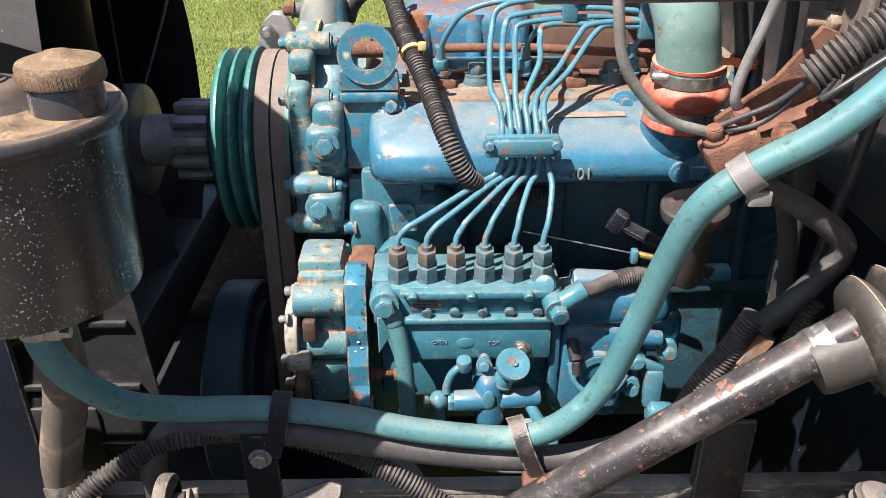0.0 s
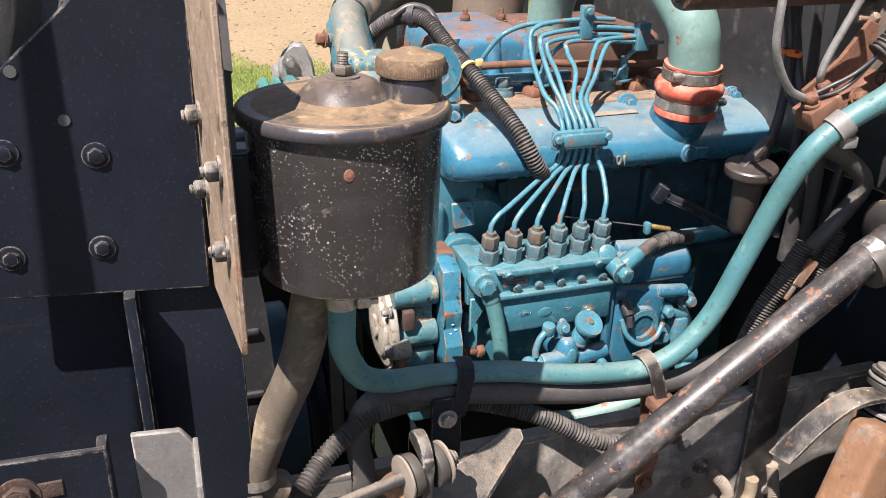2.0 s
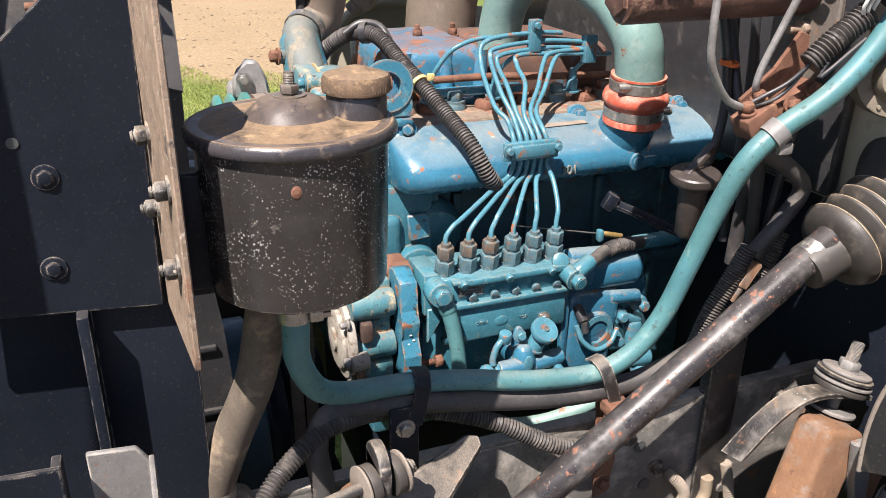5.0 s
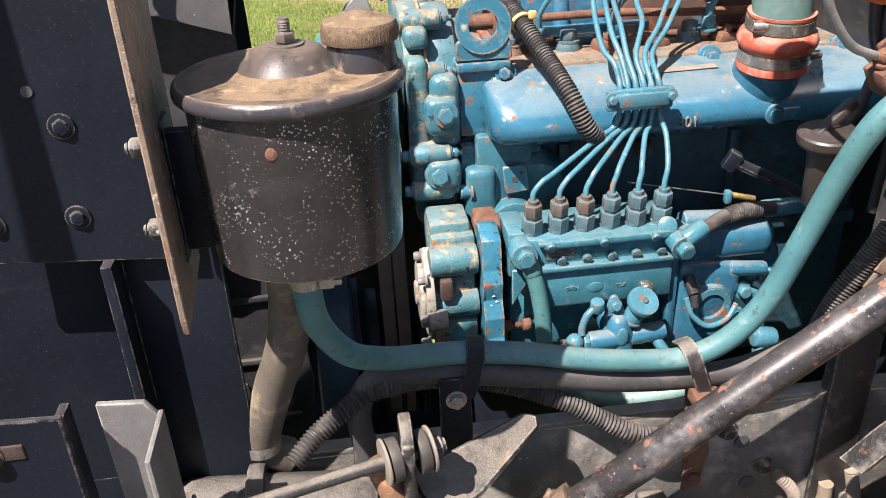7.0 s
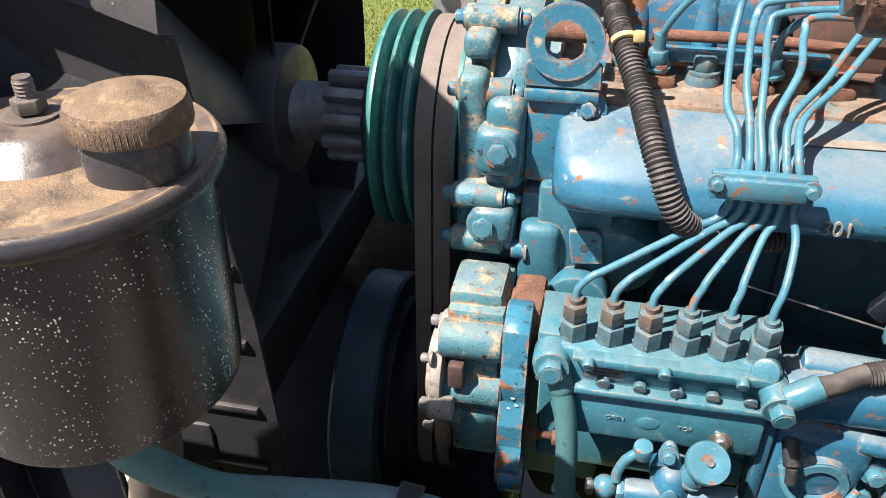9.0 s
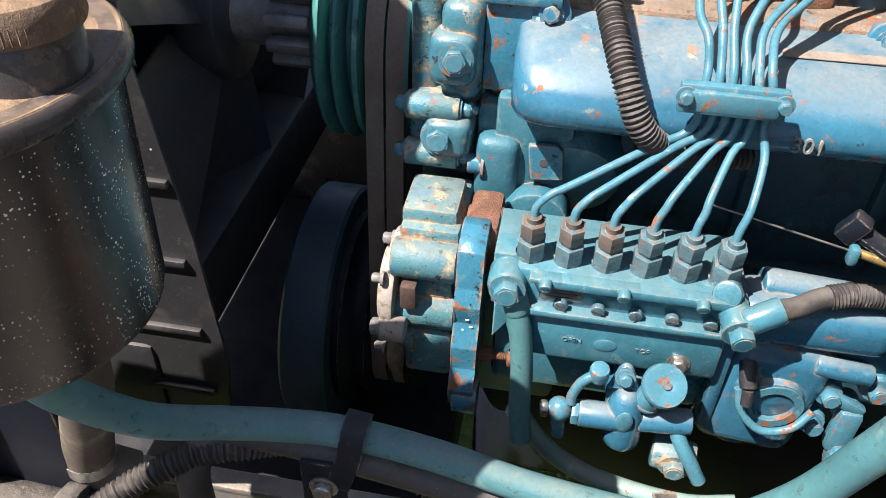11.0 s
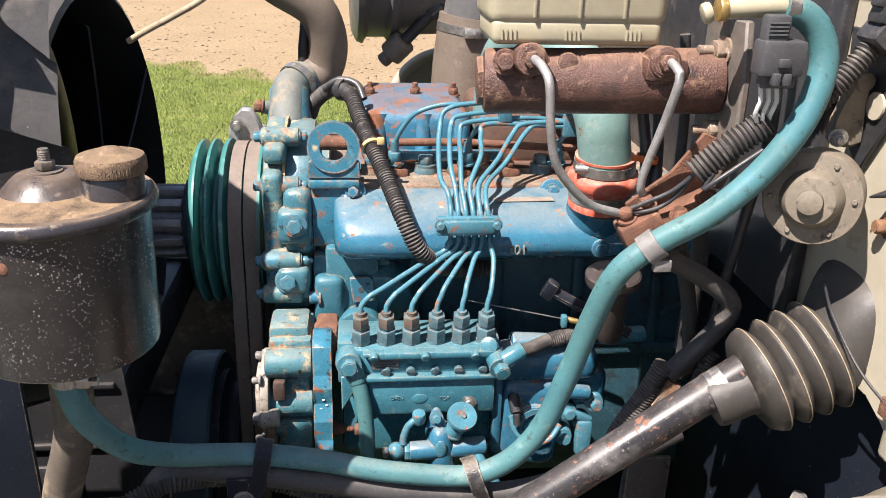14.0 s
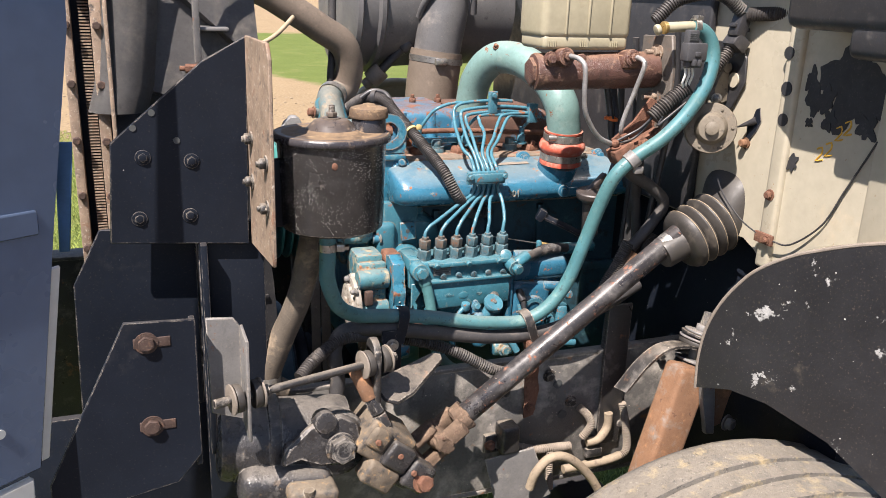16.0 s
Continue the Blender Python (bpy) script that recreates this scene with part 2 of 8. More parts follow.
    if bump:
        b = N.new("ShaderNodeBump")
        b.inputs["Strength"].default_value = bump
        b.inputs["Distance"].default_value = 0.0016
        both = N.new("ShaderNodeMath")
        both.operation, both.inputs[1].default_value = "MULTIPLY_ADD", 0.55
        L.new(noise_(grain * 0.35, 4.0, shift=91.0), both.inputs[0])
        L.new(height, both.inputs[2])
        L.new(both.outputs[0], b.inputs["Height"])
        L.new(b.outputs["Normal"], bsdf.inputs["Normal"])
    return m


RUST, DEEP, DUST, GREASE = (0.205, 0.082, 0.040), (0.10, 0.045, 0.028), (0.42, 0.31, 0.21), (0.018, 0.014, 0.012)
M_BLUE = surface("engine_blue", (0.026, 0.118, 0.188), 0.26, tone=0.10, tone_size=0.09, hue=(0.034, 0.142, 0.220), layers=[((0.10, 0.24, 0.28), 0.16, 0.05, 0.45, 0.3), ((0.34, 0.29, 0.19), 0.14, 0.035, 0.8, 0.6), (RUST, 0.15, 0.025, 0.85, 0.9), (GREASE, 0.14, 0.010, 0.6, 0.8)], top=((0.40, 0.35, 0.26), 0.36), bump=0.08, grain=0.006, coat=0.15, wear=((0.34, 0.27, 0.18), 0.7, 0.003))
M_BLUE_WORN = surface("engine_blue_worn", (0.034, 0.160, 0.235), 0.3, tone=0.15, tone_size=0.06, layers=[((0.16, 0.30, 0.30), 0.26, 0.04, 0.6, 0.4), (RUST, 0.30, 0.022, 0.9, 0.85), ((0.42, 0.36, 0.24), 0.18, 0.03, 0.8, 0.7), (GREASE, 0.2, 0.012, 0.6, 0.8)], bump=0.2, grain=0.004, wear=((0.42, 0.26, 0.14), 0.95, 0.0045))
M_BLOCK = surface("block_blue", (0.036, 0.140, 0.185), 0.42, tone=0.15, tone_size=0.08, layers=[((0.16, 0.30, 0.31), 0.28, 0.05, 0.6, 0.3), (GREASE, 0.16, 0.05, 0.7, 0.4), (RUST, 0.14, 0.02, 0.9, 0.85)], bump=0.35, grain=0.004, wear=((0.34, 0.27, 0.18), 0.7, 0.003))
M_TEAL = surface("pump_teal", (0.040, 0.150, 0.192), 0.22, tone=0.12, tone_size=0.06, hue=(0.048, 0.178, 0.232), layers=[((0.03, 0.08, 0.085), 0.24, 0.025, 0.45, 0.3), ((0.21, 0.30, 0.28), 0.18, 0.03, 0.6, 0.4), ((0.20, 0.15, 0.10), 0.14, 0.02, 0.8, 0.5)], top=((0.34, 0.33, 0.26), 0.18), bump=0.12, grain=0.003, wear=((0.34, 0.27, 0.18), 0.7, 0.003), coat=0.3)
M_PALE = surface("cover_paint", (0.048, 0.155, 0.195), 0.30, tone=0.14, tone_size=0.05, layers=[((0.32, 0.28, 0.19), 0.34, 0.03, 0.7, 0.5), ((0.32, 0.15, 0.07), 0.22, 0.022, 0.9, 0.7), ((0.03, 0.14, 0.22), 0.34, 0.05, 0.3, 0.5), (GREASE, 0.24, 0.012, 0.7, 0.75)], top=((0.34, 0.30, 0.22), 0.35), bump=0.25, grain=0.005, wear=((0.42, 0.26, 0.14), 0.95, 0.0045))
M_OUTLET = surface("water_outlet_dust", (0.120, 0.140, 0.132), 0.6, tone=0.2, tone_size=0.03, layers=[((0.24, 0.20, 0.145), 0.42, 0.03, 0.85, 0.4), ((0.06, 0.14, 0.16), 0.26, 0.03, 0.5, 0.5), (DEEP, 0.14, 0.02, 0.9, 0.7)], top=((0.28, 0.24, 0.18), 0.4), bump=0.5, grain=0.003)
M_PIPE = surface("pipe_blue", (0.058, 0.180, 0.235), 0.28, tone=0.15, tone_size=0.03, layers=[((0.24, 0.34, 0.36), 0.22, 0.015, 0.6, 0.4), (RUST, 0.28, 0.022, 0.85, 0.85)], bump=0.12, wear=((0.30, 0.25, 0.19), 0.6, 0.002))
M_NUT = surface("nut_blue", (0.070, 0.135, 0.160), 0.34, tone=0.3, tone_size=0.012, layers=[((0.13, 0.12, 0.10), 0.42, 0.01, 0.7, 0.5), (RUST, 0.25, 0.012, 0.9, 0.6)], bump=0.2, wear=((0.30, 0.30, 0.27), 0.8, 0.0015))
M_PULLEY = surface("pulley_green", (0.048, 0.190, 0.175), 0.38, tone=0.15, tone_size=0.08, layers=[((0.16, 0.33, 0.30), 0.35, 0.03, 0.5, 0.4), ((0.03, 0.07, 0.07), 0.22, 0.02, 0.6, 0.6)], bump=0.1)
M_GHOSE = surface("green_hose", (0.062, 0.165, 0.172), 0.5, tone=0.16, tone_size=0.06, layers=[((0.05, 0.17, 0.21), 0.5, 0.25, 0.5, 0.2), ((0.14, 0.23, 0.21), 0.30, 0.03, 0.8, 0.3), ((0.04, 0.085, 0.085), 0.26, 0.010, 0.7, 0.7)], top=((0.24, 0.25, 0.21), 0.4), bump=0.06, specks=((0.17, 0.24, 0.22), 0.008, 0.14))
M_BHOSE = surface("black_hose", (0.040, 0.038, 0.038), 0.6, tone=0.25, tone_size=0.05, layers=[((0.13, 0.11, 0.09), 0.35, 0.05, 0.85, 0.2)], top=((0.17, 0.15, 0.13), 0.5), bump=0.15, specks=((0.20, 0.18, 0.15), 0.007, 0.12))
M_COND = surface("conduit_black", (0.036, 0.032, 0.031), 0.58, tone=0.25, tone_size=0.04, layers=[((0.16, 0.14, 0.12), 0.34, 0.03, 0.85, 0.3)], top=((0.20, 0.18, 0.155), 0.5), bump=0.1)
M_TANHOSE = surface("tan_hose", (0.36, 0.28, 0.185), 0.75, tone=0.3, tone_size=0.03, layers=[((0.16, 0.12, 0.085), 0.35, 0.02, 0.9, 0.3)], bump=0.5, grain=0.002)
M_BLACK = surface("black_paint", (0.028, 0.026, 0.025), 0.2, tone=0.3, tone_size=0.08, layers=[((0.040, 0.039, 0.039), 0.45, 0.10, 0.30, 0.05), ((0.20, 0.17, 0.14), 0.05, 0.02, 0.9, 0.6)], top=((0.44, 0.32, 0.21), 0.8), bump=0.10, grain=0.0014, specks=((0.66, 0.64, 0.60), 0.0015, 0.48), dirt=0.2, wear=((0.46, 0.37, 0.28), 0.5, 0.002), coat=0.3)
M_PLATE = surface("dark_plate", (0.009, 0.012, 0.019), 0.45, tone=0.2, tone_size=0.15, layers=[((0.030, 0.031, 0.035), 0.14, 0.10, 0.6, 0.1)], top=((0.16, 0.14, 0.12), 0.2), bump=0.08, spec=0.18, specks=((0.30, 0.28, 0.26), 0.022, 0.06), dirt=0.3, wear=((0.40, 0.35, 0.29), 0.6, 0.002))
M_DUSTY = surface("dusty_black", (0.026, 0.025, 0.025), 0.38, tone=0.35, tone_size=0.06, layers=[((0.17, 0.155, 0.14), 0.40, 0.06, 0.7, 0.2), ((0.18, 0.095, 0.055), 0.20, 0.03, 0.9, 0.6)], top=((0.38, 0.32, 0.25), 0.45), bump=0.5, grain=0.003, specks=((0.42, 0.37, 0.30), 0.009, 0.2), wear=((0.42, 0.37, 0.31), 0.9, 0.0035))
M_FLANGE = surface("scraped_flange", (0.24, 0.175, 0.125), 0.65, tone=0.35, tone_size=0.03, layers=[(RUST, 0.30, 0.05, 0.9, 0.4), ((0.45, 0.40, 0.33), 0.30, 0.006, 0.9, 0.6), ((0.06, 0.05, 0.045), 0.28, 0.02, 0.7, 0.6)], bump=0.5)
M_RUST = surface("rusty_iron", (0.165, 0.075, 0.045), 0.8, tone=0.4, tone_size=0.02, layers=[((0.28, 0.155, 0.09), 0.36, 0.015, 0.9, 0.4), (DEEP, 0.36, 0.012, 0.85, 0.5)], bump=0.8, grain=0.002)
M_ORUST = surface("orange_rust", (0.20, 0.105, 0.056), 0.85, tone=0.25, tone_size=0.05, layers=[((0.20, 0.185, 0.165), 0.42, 0.05, 0.8, 0.3), ((0.33, 0.165, 0.08), 0.30, 0.03, 0.9, 0.4), (DEEP, 0.20, 0.015, 0.9, 0.6)], bump=0.5)
M_MCYL = surface("master_cylinder_brown", (0.100, 0.050, 0.038), 0.4, tone=0.4, tone_size=0.025, layers=[((0.28, 0.17, 0.11), 0.34, 0.018, 0.8, 0.4), ((0.035, 0.02, 0.018), 0.34, 0.025, 0.45, 0.5)], top=((0.34, 0.20, 0.125), 0.6), bump=0.9, grain=0.0025, wear=((0.34, 0.20, 0.12), 0.8, 0.003))
M_SHAFT = surface("steering_shaft_black", (0.022, 0.020, 0.021), 0.32, tone=0.3, tone_size=0.05, layers=[((0.115, 0.108, 0.104), 0.50, 0.04, 0.45, 0.05), ((0.20, 0.085, 0.05), 0.26, 0.016, 0.85, 0.85), ((0.30, 0.26, 0.22), 0.16, 0.003, 0.9, 0.8)], top=((0.15, 0.13, 0.12), 0.3), bump=0.08)
M_BOOT = surface("rubber_boot", (0.040, 0.036, 0.032), 0.5, tone=0.2, tone_size=0.07, layers=[((0.12, 0.10, 0.078), 0.34, 0.05, 0.9, 0.15)], top=((0.15, 0.125, 0.10), 0.35), bump=0.12, dirt=0.3)
M_CREAM = surface("cream_paint", (0.425, 0.385, 0.295), 0.36, tone=0.05, tone_size=0.15, layers=[((0.50, 0.41, 0.28), 0.24, 0.12, 0.6, 0.1), ((0.33, 0.24, 0.15), 0.09, 0.010, 0.9, 0.7)], top=((0.40, 0.32, 0.22), 0.35), bump=0.06, grain=0.006, dirt=0.0)
M_RES = surface("cream_plastic", (0.36, 0.325, 0.225), 0.42, tone=0.08, tone_size=0.08, layers=[((0.27, 0.225, 0.14), 0.25, 0.06, 0.6, 0.2)], bump=0.06, dirt=0.0)
M_STEEL = surface("bare_steel", (0.42, 0.40, 0.37), 0.35, 0.85, tone=0.25, tone_size=0.01, layers=[((0.20, 0.16, 0.12), 0.3, 0.012, 0.8, 0.4)], bump=0.1)
M_ALU = surface("cast_aluminium", (0.40, 0.39, 0.38), 0.5, 0.6, tone=0.25, tone_size=0.02, layers=[((0.20, 0.17, 0.14), 0.35, 0.02, 0.85, 0.4)], bump=0.3)
M_GREYALU = surface("dusty_grey_casting", (0.20, 0.17, 0.14), 0.65, tone=0.2, tone_size=0.03, layers=[((0.10, 0.085, 0.07), 0.34, 0.02, 0.9, 0.3)], top=((0.34, 0.28, 0.22), 0.5), bump=0.4)
M_BRASS = surface("brass", (0.52, 0.36, 0.14), 0.35, 0.7, tone=0.2, tone_size=0.01, bump=0.05)
M_RED = surface("red_silicone", (0.40, 0.080, 0.045), 0.5, tone=0.15, tone_size=0.03, layers=[((0.46, 0.25, 0.18), 0.50, 0.025, 0.75, 0.15)], top=((0.46, 0.30, 0.22), 0.5), bump=0.1, dirt=0.2)
M_ORANGE = surface("orange_tie", (0.70, 0.16, 0.03), 0.5, tone=0.1, bump=0.0)
M_TIE = surface("yellowed_tie", (0.50, 0.38, 0.16), 0.5, tone=0.15, tone_size=0.01, bump=0.05)
M_BELT = surface("belt_rubber", (0.18, 0.145, 0.12), 0.75, tone=0.2, tone_size=0.03, layers=[((0.25, 0.19, 0.14), 0.3, 0.02, 0.9, 0.3)], bump=0.3)
M_PLASTIC = surface("black_plastic", (0.030, 0.030, 0.033), 0.4, tone=0.2, tone_size=0.03, layers=[((0.10, 0.09, 0.08), 0.3, 0.04, 0.85, 0.2)], top=((0.15, 0.13, 0.11), 0.5), bump=0.08)
M_SHROUD = surface("shroud_plastic", (0.024, 0.024, 0.026), 0.42, tone=0.2, tone_size=0.15, layers=[((0.07, 0.064, 0.058), 0.30, 0.10, 0.8, 0.1)], top=((0.16, 0.14, 0.12), 0.3), bump=0.06, specks=((0.45, 0.43, 0.40), 0.016, 0.10))
M_GREYSTEEL = surface("grey_bracket", (0.16, 0.155, 0.15), 0.5, tone=0.2, tone_size=0.05, layers=[((0.26, 0.24, 0.21), 0.3, 0.02, 0.9, 0.3), (RUST, 0.15, 0.02, 0.9, 0.7)], bump=0.25, wear=((0.40, 0.35, 0.29), 0.8, 0.003))
M_NAVY = surface("navy_panel", (0.100, 0.142, 0.225), 0.24, tone=0.10, tone_size=0.3, layers=[((0.15, 0.18, 0.24), 0.25, 0.15, 0.6, 0.1)], bump=0.02, coat=0.3, dirt=0.0)
M_WHITE = surface("white_panel", (0.68, 0.66, 0.61), 0.4, tone=0.05, tone_size=0.2, layers=[((0.50, 0.47, 0.40), 0.15, 0.06, 0.7, 0.2)], bump=0.04, dirt=0.0)
M_HEAD = surface("head_grime", (0.19, 0.145, 0.105), 0.85, tone=0.4, tone_size=0.03, layers=[((0.05, 0.16, 0.21), 0.30, 0.03, 0.5, 0.6), ((0.22, 0.085, 0.045), 0.40, 0.03, 0.9, 0.5), ((0.40, 0.32, 0.22), 0.30, 0.025, 0.9, 0.4), (GREASE, 0.26, 0.012, 0.7, 0.6)], bump=0.9, grain=0.003)
M_COVER = surface("rocker_cover", (0.030, 0.150, 0.245), 0.4, tone=0.2, tone_size=0.06, layers=[((0.16, 0.27, 0.29), 0.20, 0.02, 0.6, 0.6), (RUST, 0.50, 0.07, 0.9, 0.8), ((0.30, 0.12, 0.05), 0.28, 0.02, 0.9, 0.7), (DEEP, 0.30, 0.04, 0.9, 0.7)], top=((0.22, 0.095, 0.05), 0.55), bump=0.5)
M_COVER_RUST = surface("rocker_cover_rust", (0.105, 0.058, 0.042), 0.8, tone=0.35, tone_size=0.04, layers=[((0.05, 0.17, 0.26), 0.22, 0.05, 0.5, 0.8), (RUST, 0.35, 0.03, 0.9, 0.5)], bump=0.5)
M_AIRTUBE = surface("air_tube_green", (0.155, 0.255, 0.235), 0.40, tone=0.14, tone_size=0.08, layers=[((0.26, 0.33, 0.30), 0.34, 0.05, 0.5, 0.3), ((0.10, 0.15, 0.14), 0.22, 0.02, 0.6, 0.4), (RUST, 0.14, 0.03, 0.85, 0.9)], top=((0.34, 0.33, 0.28), 0.35), bump=0.1)
M_DUCT = surface("duct_rubber", (0.150, 0.118, 0.090), 0.7, tone=0.2, tone_size=0.06, layers=[((0.26, 0.20, 0.15), 0.3, 0.05, 0.9, 0.2)], bump=0.2)
M_DRUM = surface("air_cleaner_plastic", (0.105, 0.103, 0.103), 0.45, tone=0.15, tone_size=0.1, layers=[((0.20, 0.18, 0.16), 0.34, 0.06, 0.8, 0.2), ((0.03, 0.03, 0.03), 0.15, 0.02, 0.6, 0.5)], top=((0.3, 0.27, 0.23), 0.5), bump=0.05)
M_TYRE = surface("tyre_rubber", (0.130, 0.118, 0.102), 0.8, tone=0.3, tone_size=0.05, layers=[((0.28, 0.225, 0.13), 0.42, 0.035, 0.95, 0.4), ((0.05, 0.046, 0.042), 0.30, 0.010, 0.8, 0.6), ((0.30, 0.28, 0.24), 0.20, 0.006, 0.9, 0.7)], top=((0.32, 0.27, 0.20), 0.3), bump=1.0, grain=0.005)
M_FENDER = surface("fender_inner", (0.014, 0.014, 0.016), 0.42, tone=0.3, tone_size=0.15, layers=[((0.15, 0.125, 0.09), 0.34, 0.30, 0.8, 0.35), ((0.30, 0.30, 0.29), 0.17, 0.05, 0.8, 0.93)], bump=0.15, specks=((0.50, 0.48, 0.44), 0.010, 0.15))
M_PRIMER = surface("black_primer", (0.028, 0.028, 0.031), 0.5, tone=0.25, tone_size=0.03, layers=[((0.10, 0.095, 0.085), 0.2, 0.03, 0.8, 0.3)], bump=0.1)
M_FILTER = surface("filter_brown", (0.045, 0.036, 0.032), 0.42, tone=0.3, tone_size=0.03, layers=[((0.12, 0.085, 0.065), 0.34, 0.03, 0.8, 0.3)], bump=0.15)
M_COOL = surface("dusty_hose", (0.105, 0.086, 0.066), 0.7, tone=0.25, tone_size=0.04, layers=[((0.27, 0.21, 0.145), 0.50, 0.05, 0.85, 0.3), ((0.04, 0.035, 0.03), 0.22, 0.02, 0.7, 0.5)], bump=0.3)
M_NUT_BROWN = surface("nut_brown", (0.115, 0.095, 0.078), 0.4, tone=0.3, tone_size=0.010, layers=[((0.06, 0.13, 0.16), 0.40, 0.010, 0.5, 0.5), (RUST, 0.34, 0.010, 0.9, 0.5)], bump=0.25, wear=((0.32, 0.28, 0.22), 0.8, 0.0015))
M_CHIP = surface("white_marks", (0.66, 0.66, 0.62), 0.6, tone=0.1, bump=0.05, dirt=0.0)
M_YELLOW = surface("yellow_crayon", (0.62, 0.36, 0.04), 0.7, tone=0.2, tone_size=0.01, bump=0.1)
M_GREY = surface("plate_grey", (0.17, 0.18, 0.18), 0.45, 0.5, tone=0.2, tone_size=0.008, bump=0.05)
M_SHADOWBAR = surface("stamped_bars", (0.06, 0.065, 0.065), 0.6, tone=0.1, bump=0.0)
M_DKRUST = surface("dark_rust", (0.060, 0.036, 0.028), 0.75, tone=0.35, tone_size=0.012, layers=[((0.15, 0.085, 0.055), 0.35, 0.01, 0.9, 0.4)], bump=0.5)
# darker copy of the block blue: manifold shade put into colour, plus grease
M_BLOCK_SHADE = surface("block_shade_blue", (0.022, 0.070, 0.095), 0.55, tone=0.3, tone_size=0.08, layers=[(GREASE, 0.40, 0.05, 0.6, 0.4), ((0.07, 0.16, 0.18), 0.22, 0.04, 0.6, 0.5), (DEEP, 0.2, 0.02, 0.9, 0.7)], bump=0.6, grain=0.004)
M_STREAK = surface("streaked_casting", (0.062, 0.175, 0.200), 0.5, tone=0.25, tone_size=0.04, layers=[((0.34, 0.28, 0.18), 0.42, 0.02, 0.8, 0.6), ((0.26, 0.11, 0.05), 0.30, 0.018, 0.9, 0.6), ((0.03, 0.14, 0.21), 0.36, 0.04, 0.4, 0.6), (GREASE, 0.26, 0.010, 0.7, 0.75)], top=((0.30, 0.26, 0.20), 0.35), bump=0.45, grain=0.003, wear=((0.42, 0.26, 0.14), 0.95, 0.0045))
M_MUD = surface("caked_mud", (0.135, 0.090, 0.060), 0.95, tone=0.4, tone_size=0.02, layers=[((0.24, 0.16, 0.11), 0.4, 0.015, 0.95, 0.4), (DEEP, 0.3, 0.01, 0.9, 0.5)], bump=1.0, grain=0.003)
M_CASE = surface("greasy_casting", (0.032, 0.031, 0.032), 0.26, tone=0.4, tone_size=0.05, layers=[((0.20, 0.185, 0.165), 0.30, 0.04, 0.6, 0.3), ((0.30, 0.20, 0.105), 0.20, 0.03, 0.85, 0.5), (GREASE, 0.30, 0.03, 0.4, 0.4)], top=((0.36, 0.32, 0.27), 0.38), bump=0.7, grain=0.004, wear=((0.40, 0.36, 0.31), 0.8, 0.004))
M_TANCASE = surface("rust_dusted_casting", (0.125, 0.098, 0.070), 0.7, tone=0.35, tone_size=0.02, layers=[((0.045, 0.042, 0.040), 0.46, 0.02, 0.4, 0.5), ((0.34, 0.21, 0.10), 0.30, 0.012, 0.9, 0.6)], top=((0.32, 0.27, 0.20), 0.35), bump=0.7, grain=0.003, wear=((0.42, 0.37, 0.30), 0.8, 0.003))
M_LID = surface("lid_paint", (0.040, 0.037, 0.040), 0.24, tone=0.3, tone_size=0.04, layers=[((0.20, 0.145, 0.10), 0.30, 0.02, 0.85, 0.3)], top=((0.34, 0.24, 0.155), 0.35), bump=0.12, grain=0.002, dirt=0.2)
M_LIDDUST = surface("lid_dust", (0.200, 0.135, 0.078), 0.8, tone=0.2, tone_size=0.02, layers=[((0.030, 0.025, 0.022), 0.55, 0.050, 0.25, 0.2), ((0.32, 0.225, 0.125), 0.36, 0.015, 0.95, 0.3)], bump=0.5, grain=0.002)
M_FAN = surface("fan_plastic", (0.042, 0.044, 0.052), 0.45, tone=0.2, tone_size=0.08, layers=[((0.10, 0.095, 0.09), 0.30, 0.06, 0.8, 0.2)], top=((0.2, 0.18, 0.16), 0.4), bump=0.08)
M_CONN = surface("grey_black_plastic", (0.060, 0.060, 0.064), 0.5, tone=0.15, tone_size=0.02, layers=[((0.15, 0.14, 0.13), 0.25, 0.02, 0.85, 0.2)], bump=0.06)
M_TANCAST = surface("tan_casting", (0.165, 0.140, 0.105), 0.6, tone=0.2, tone_size=0.03, layers=[((0.24, 0.18, 0.12), 0.30, 0.015, 0.9, 0.4), ((0.06, 0.05, 0.04), 0.30, 0.012, 0.8, 0.6)], bump=0.3)
M_FOLD = surface("dusty_fold", (0.150, 0.145, 0.142), 0.5, tone=0.2, tone_size=0.06, layers=[((0.26, 0.235, 0.205), 0.36, 0.06, 0.8, 0.1), ((0.060, 0.060, 0.064), 0.24, 0.05, 0.5, 0.3)], top=((0.34, 0.29, 0.24), 0.5), bump=0.15, specks=((0.42, 0.40, 0.37), 0.011, 0.13))
M_SEAM = surface("rust_scale", (0.42, 0.26, 0.12), 0.9, tone=0.3, tone_size=0.012, layers=[((0.50, 0.42, 0.27), 0.42, 0.015, 0.9, 0.4), ((0.10, 0.20, 0.22), 0.28, 0.012, 0.6, 0.6)], bump=0.8, grain=0.002)
M_RAIL = surface("rail_paint", (0.105, 0.100, 0.093), 0.42, tone=0.3, tone_size=0.08, layers=[((0.34, 0.31, 0.27), 0.55, 0.09, 0.75, 0.15), ((0.26, 0.14, 0.075), 0.18, 0.03, 0.9, 0.6), (GREASE, 0.16, 0.03, 0.4, 0.5)], top=((0.36, 0.30, 0.23), 0.35), bump=0.5, grain=0.003, specks=((0.42, 0.37, 0.30), 0.008, 0.2), wear=((0.42, 0.37, 0.31), 0.9, 0.0035))

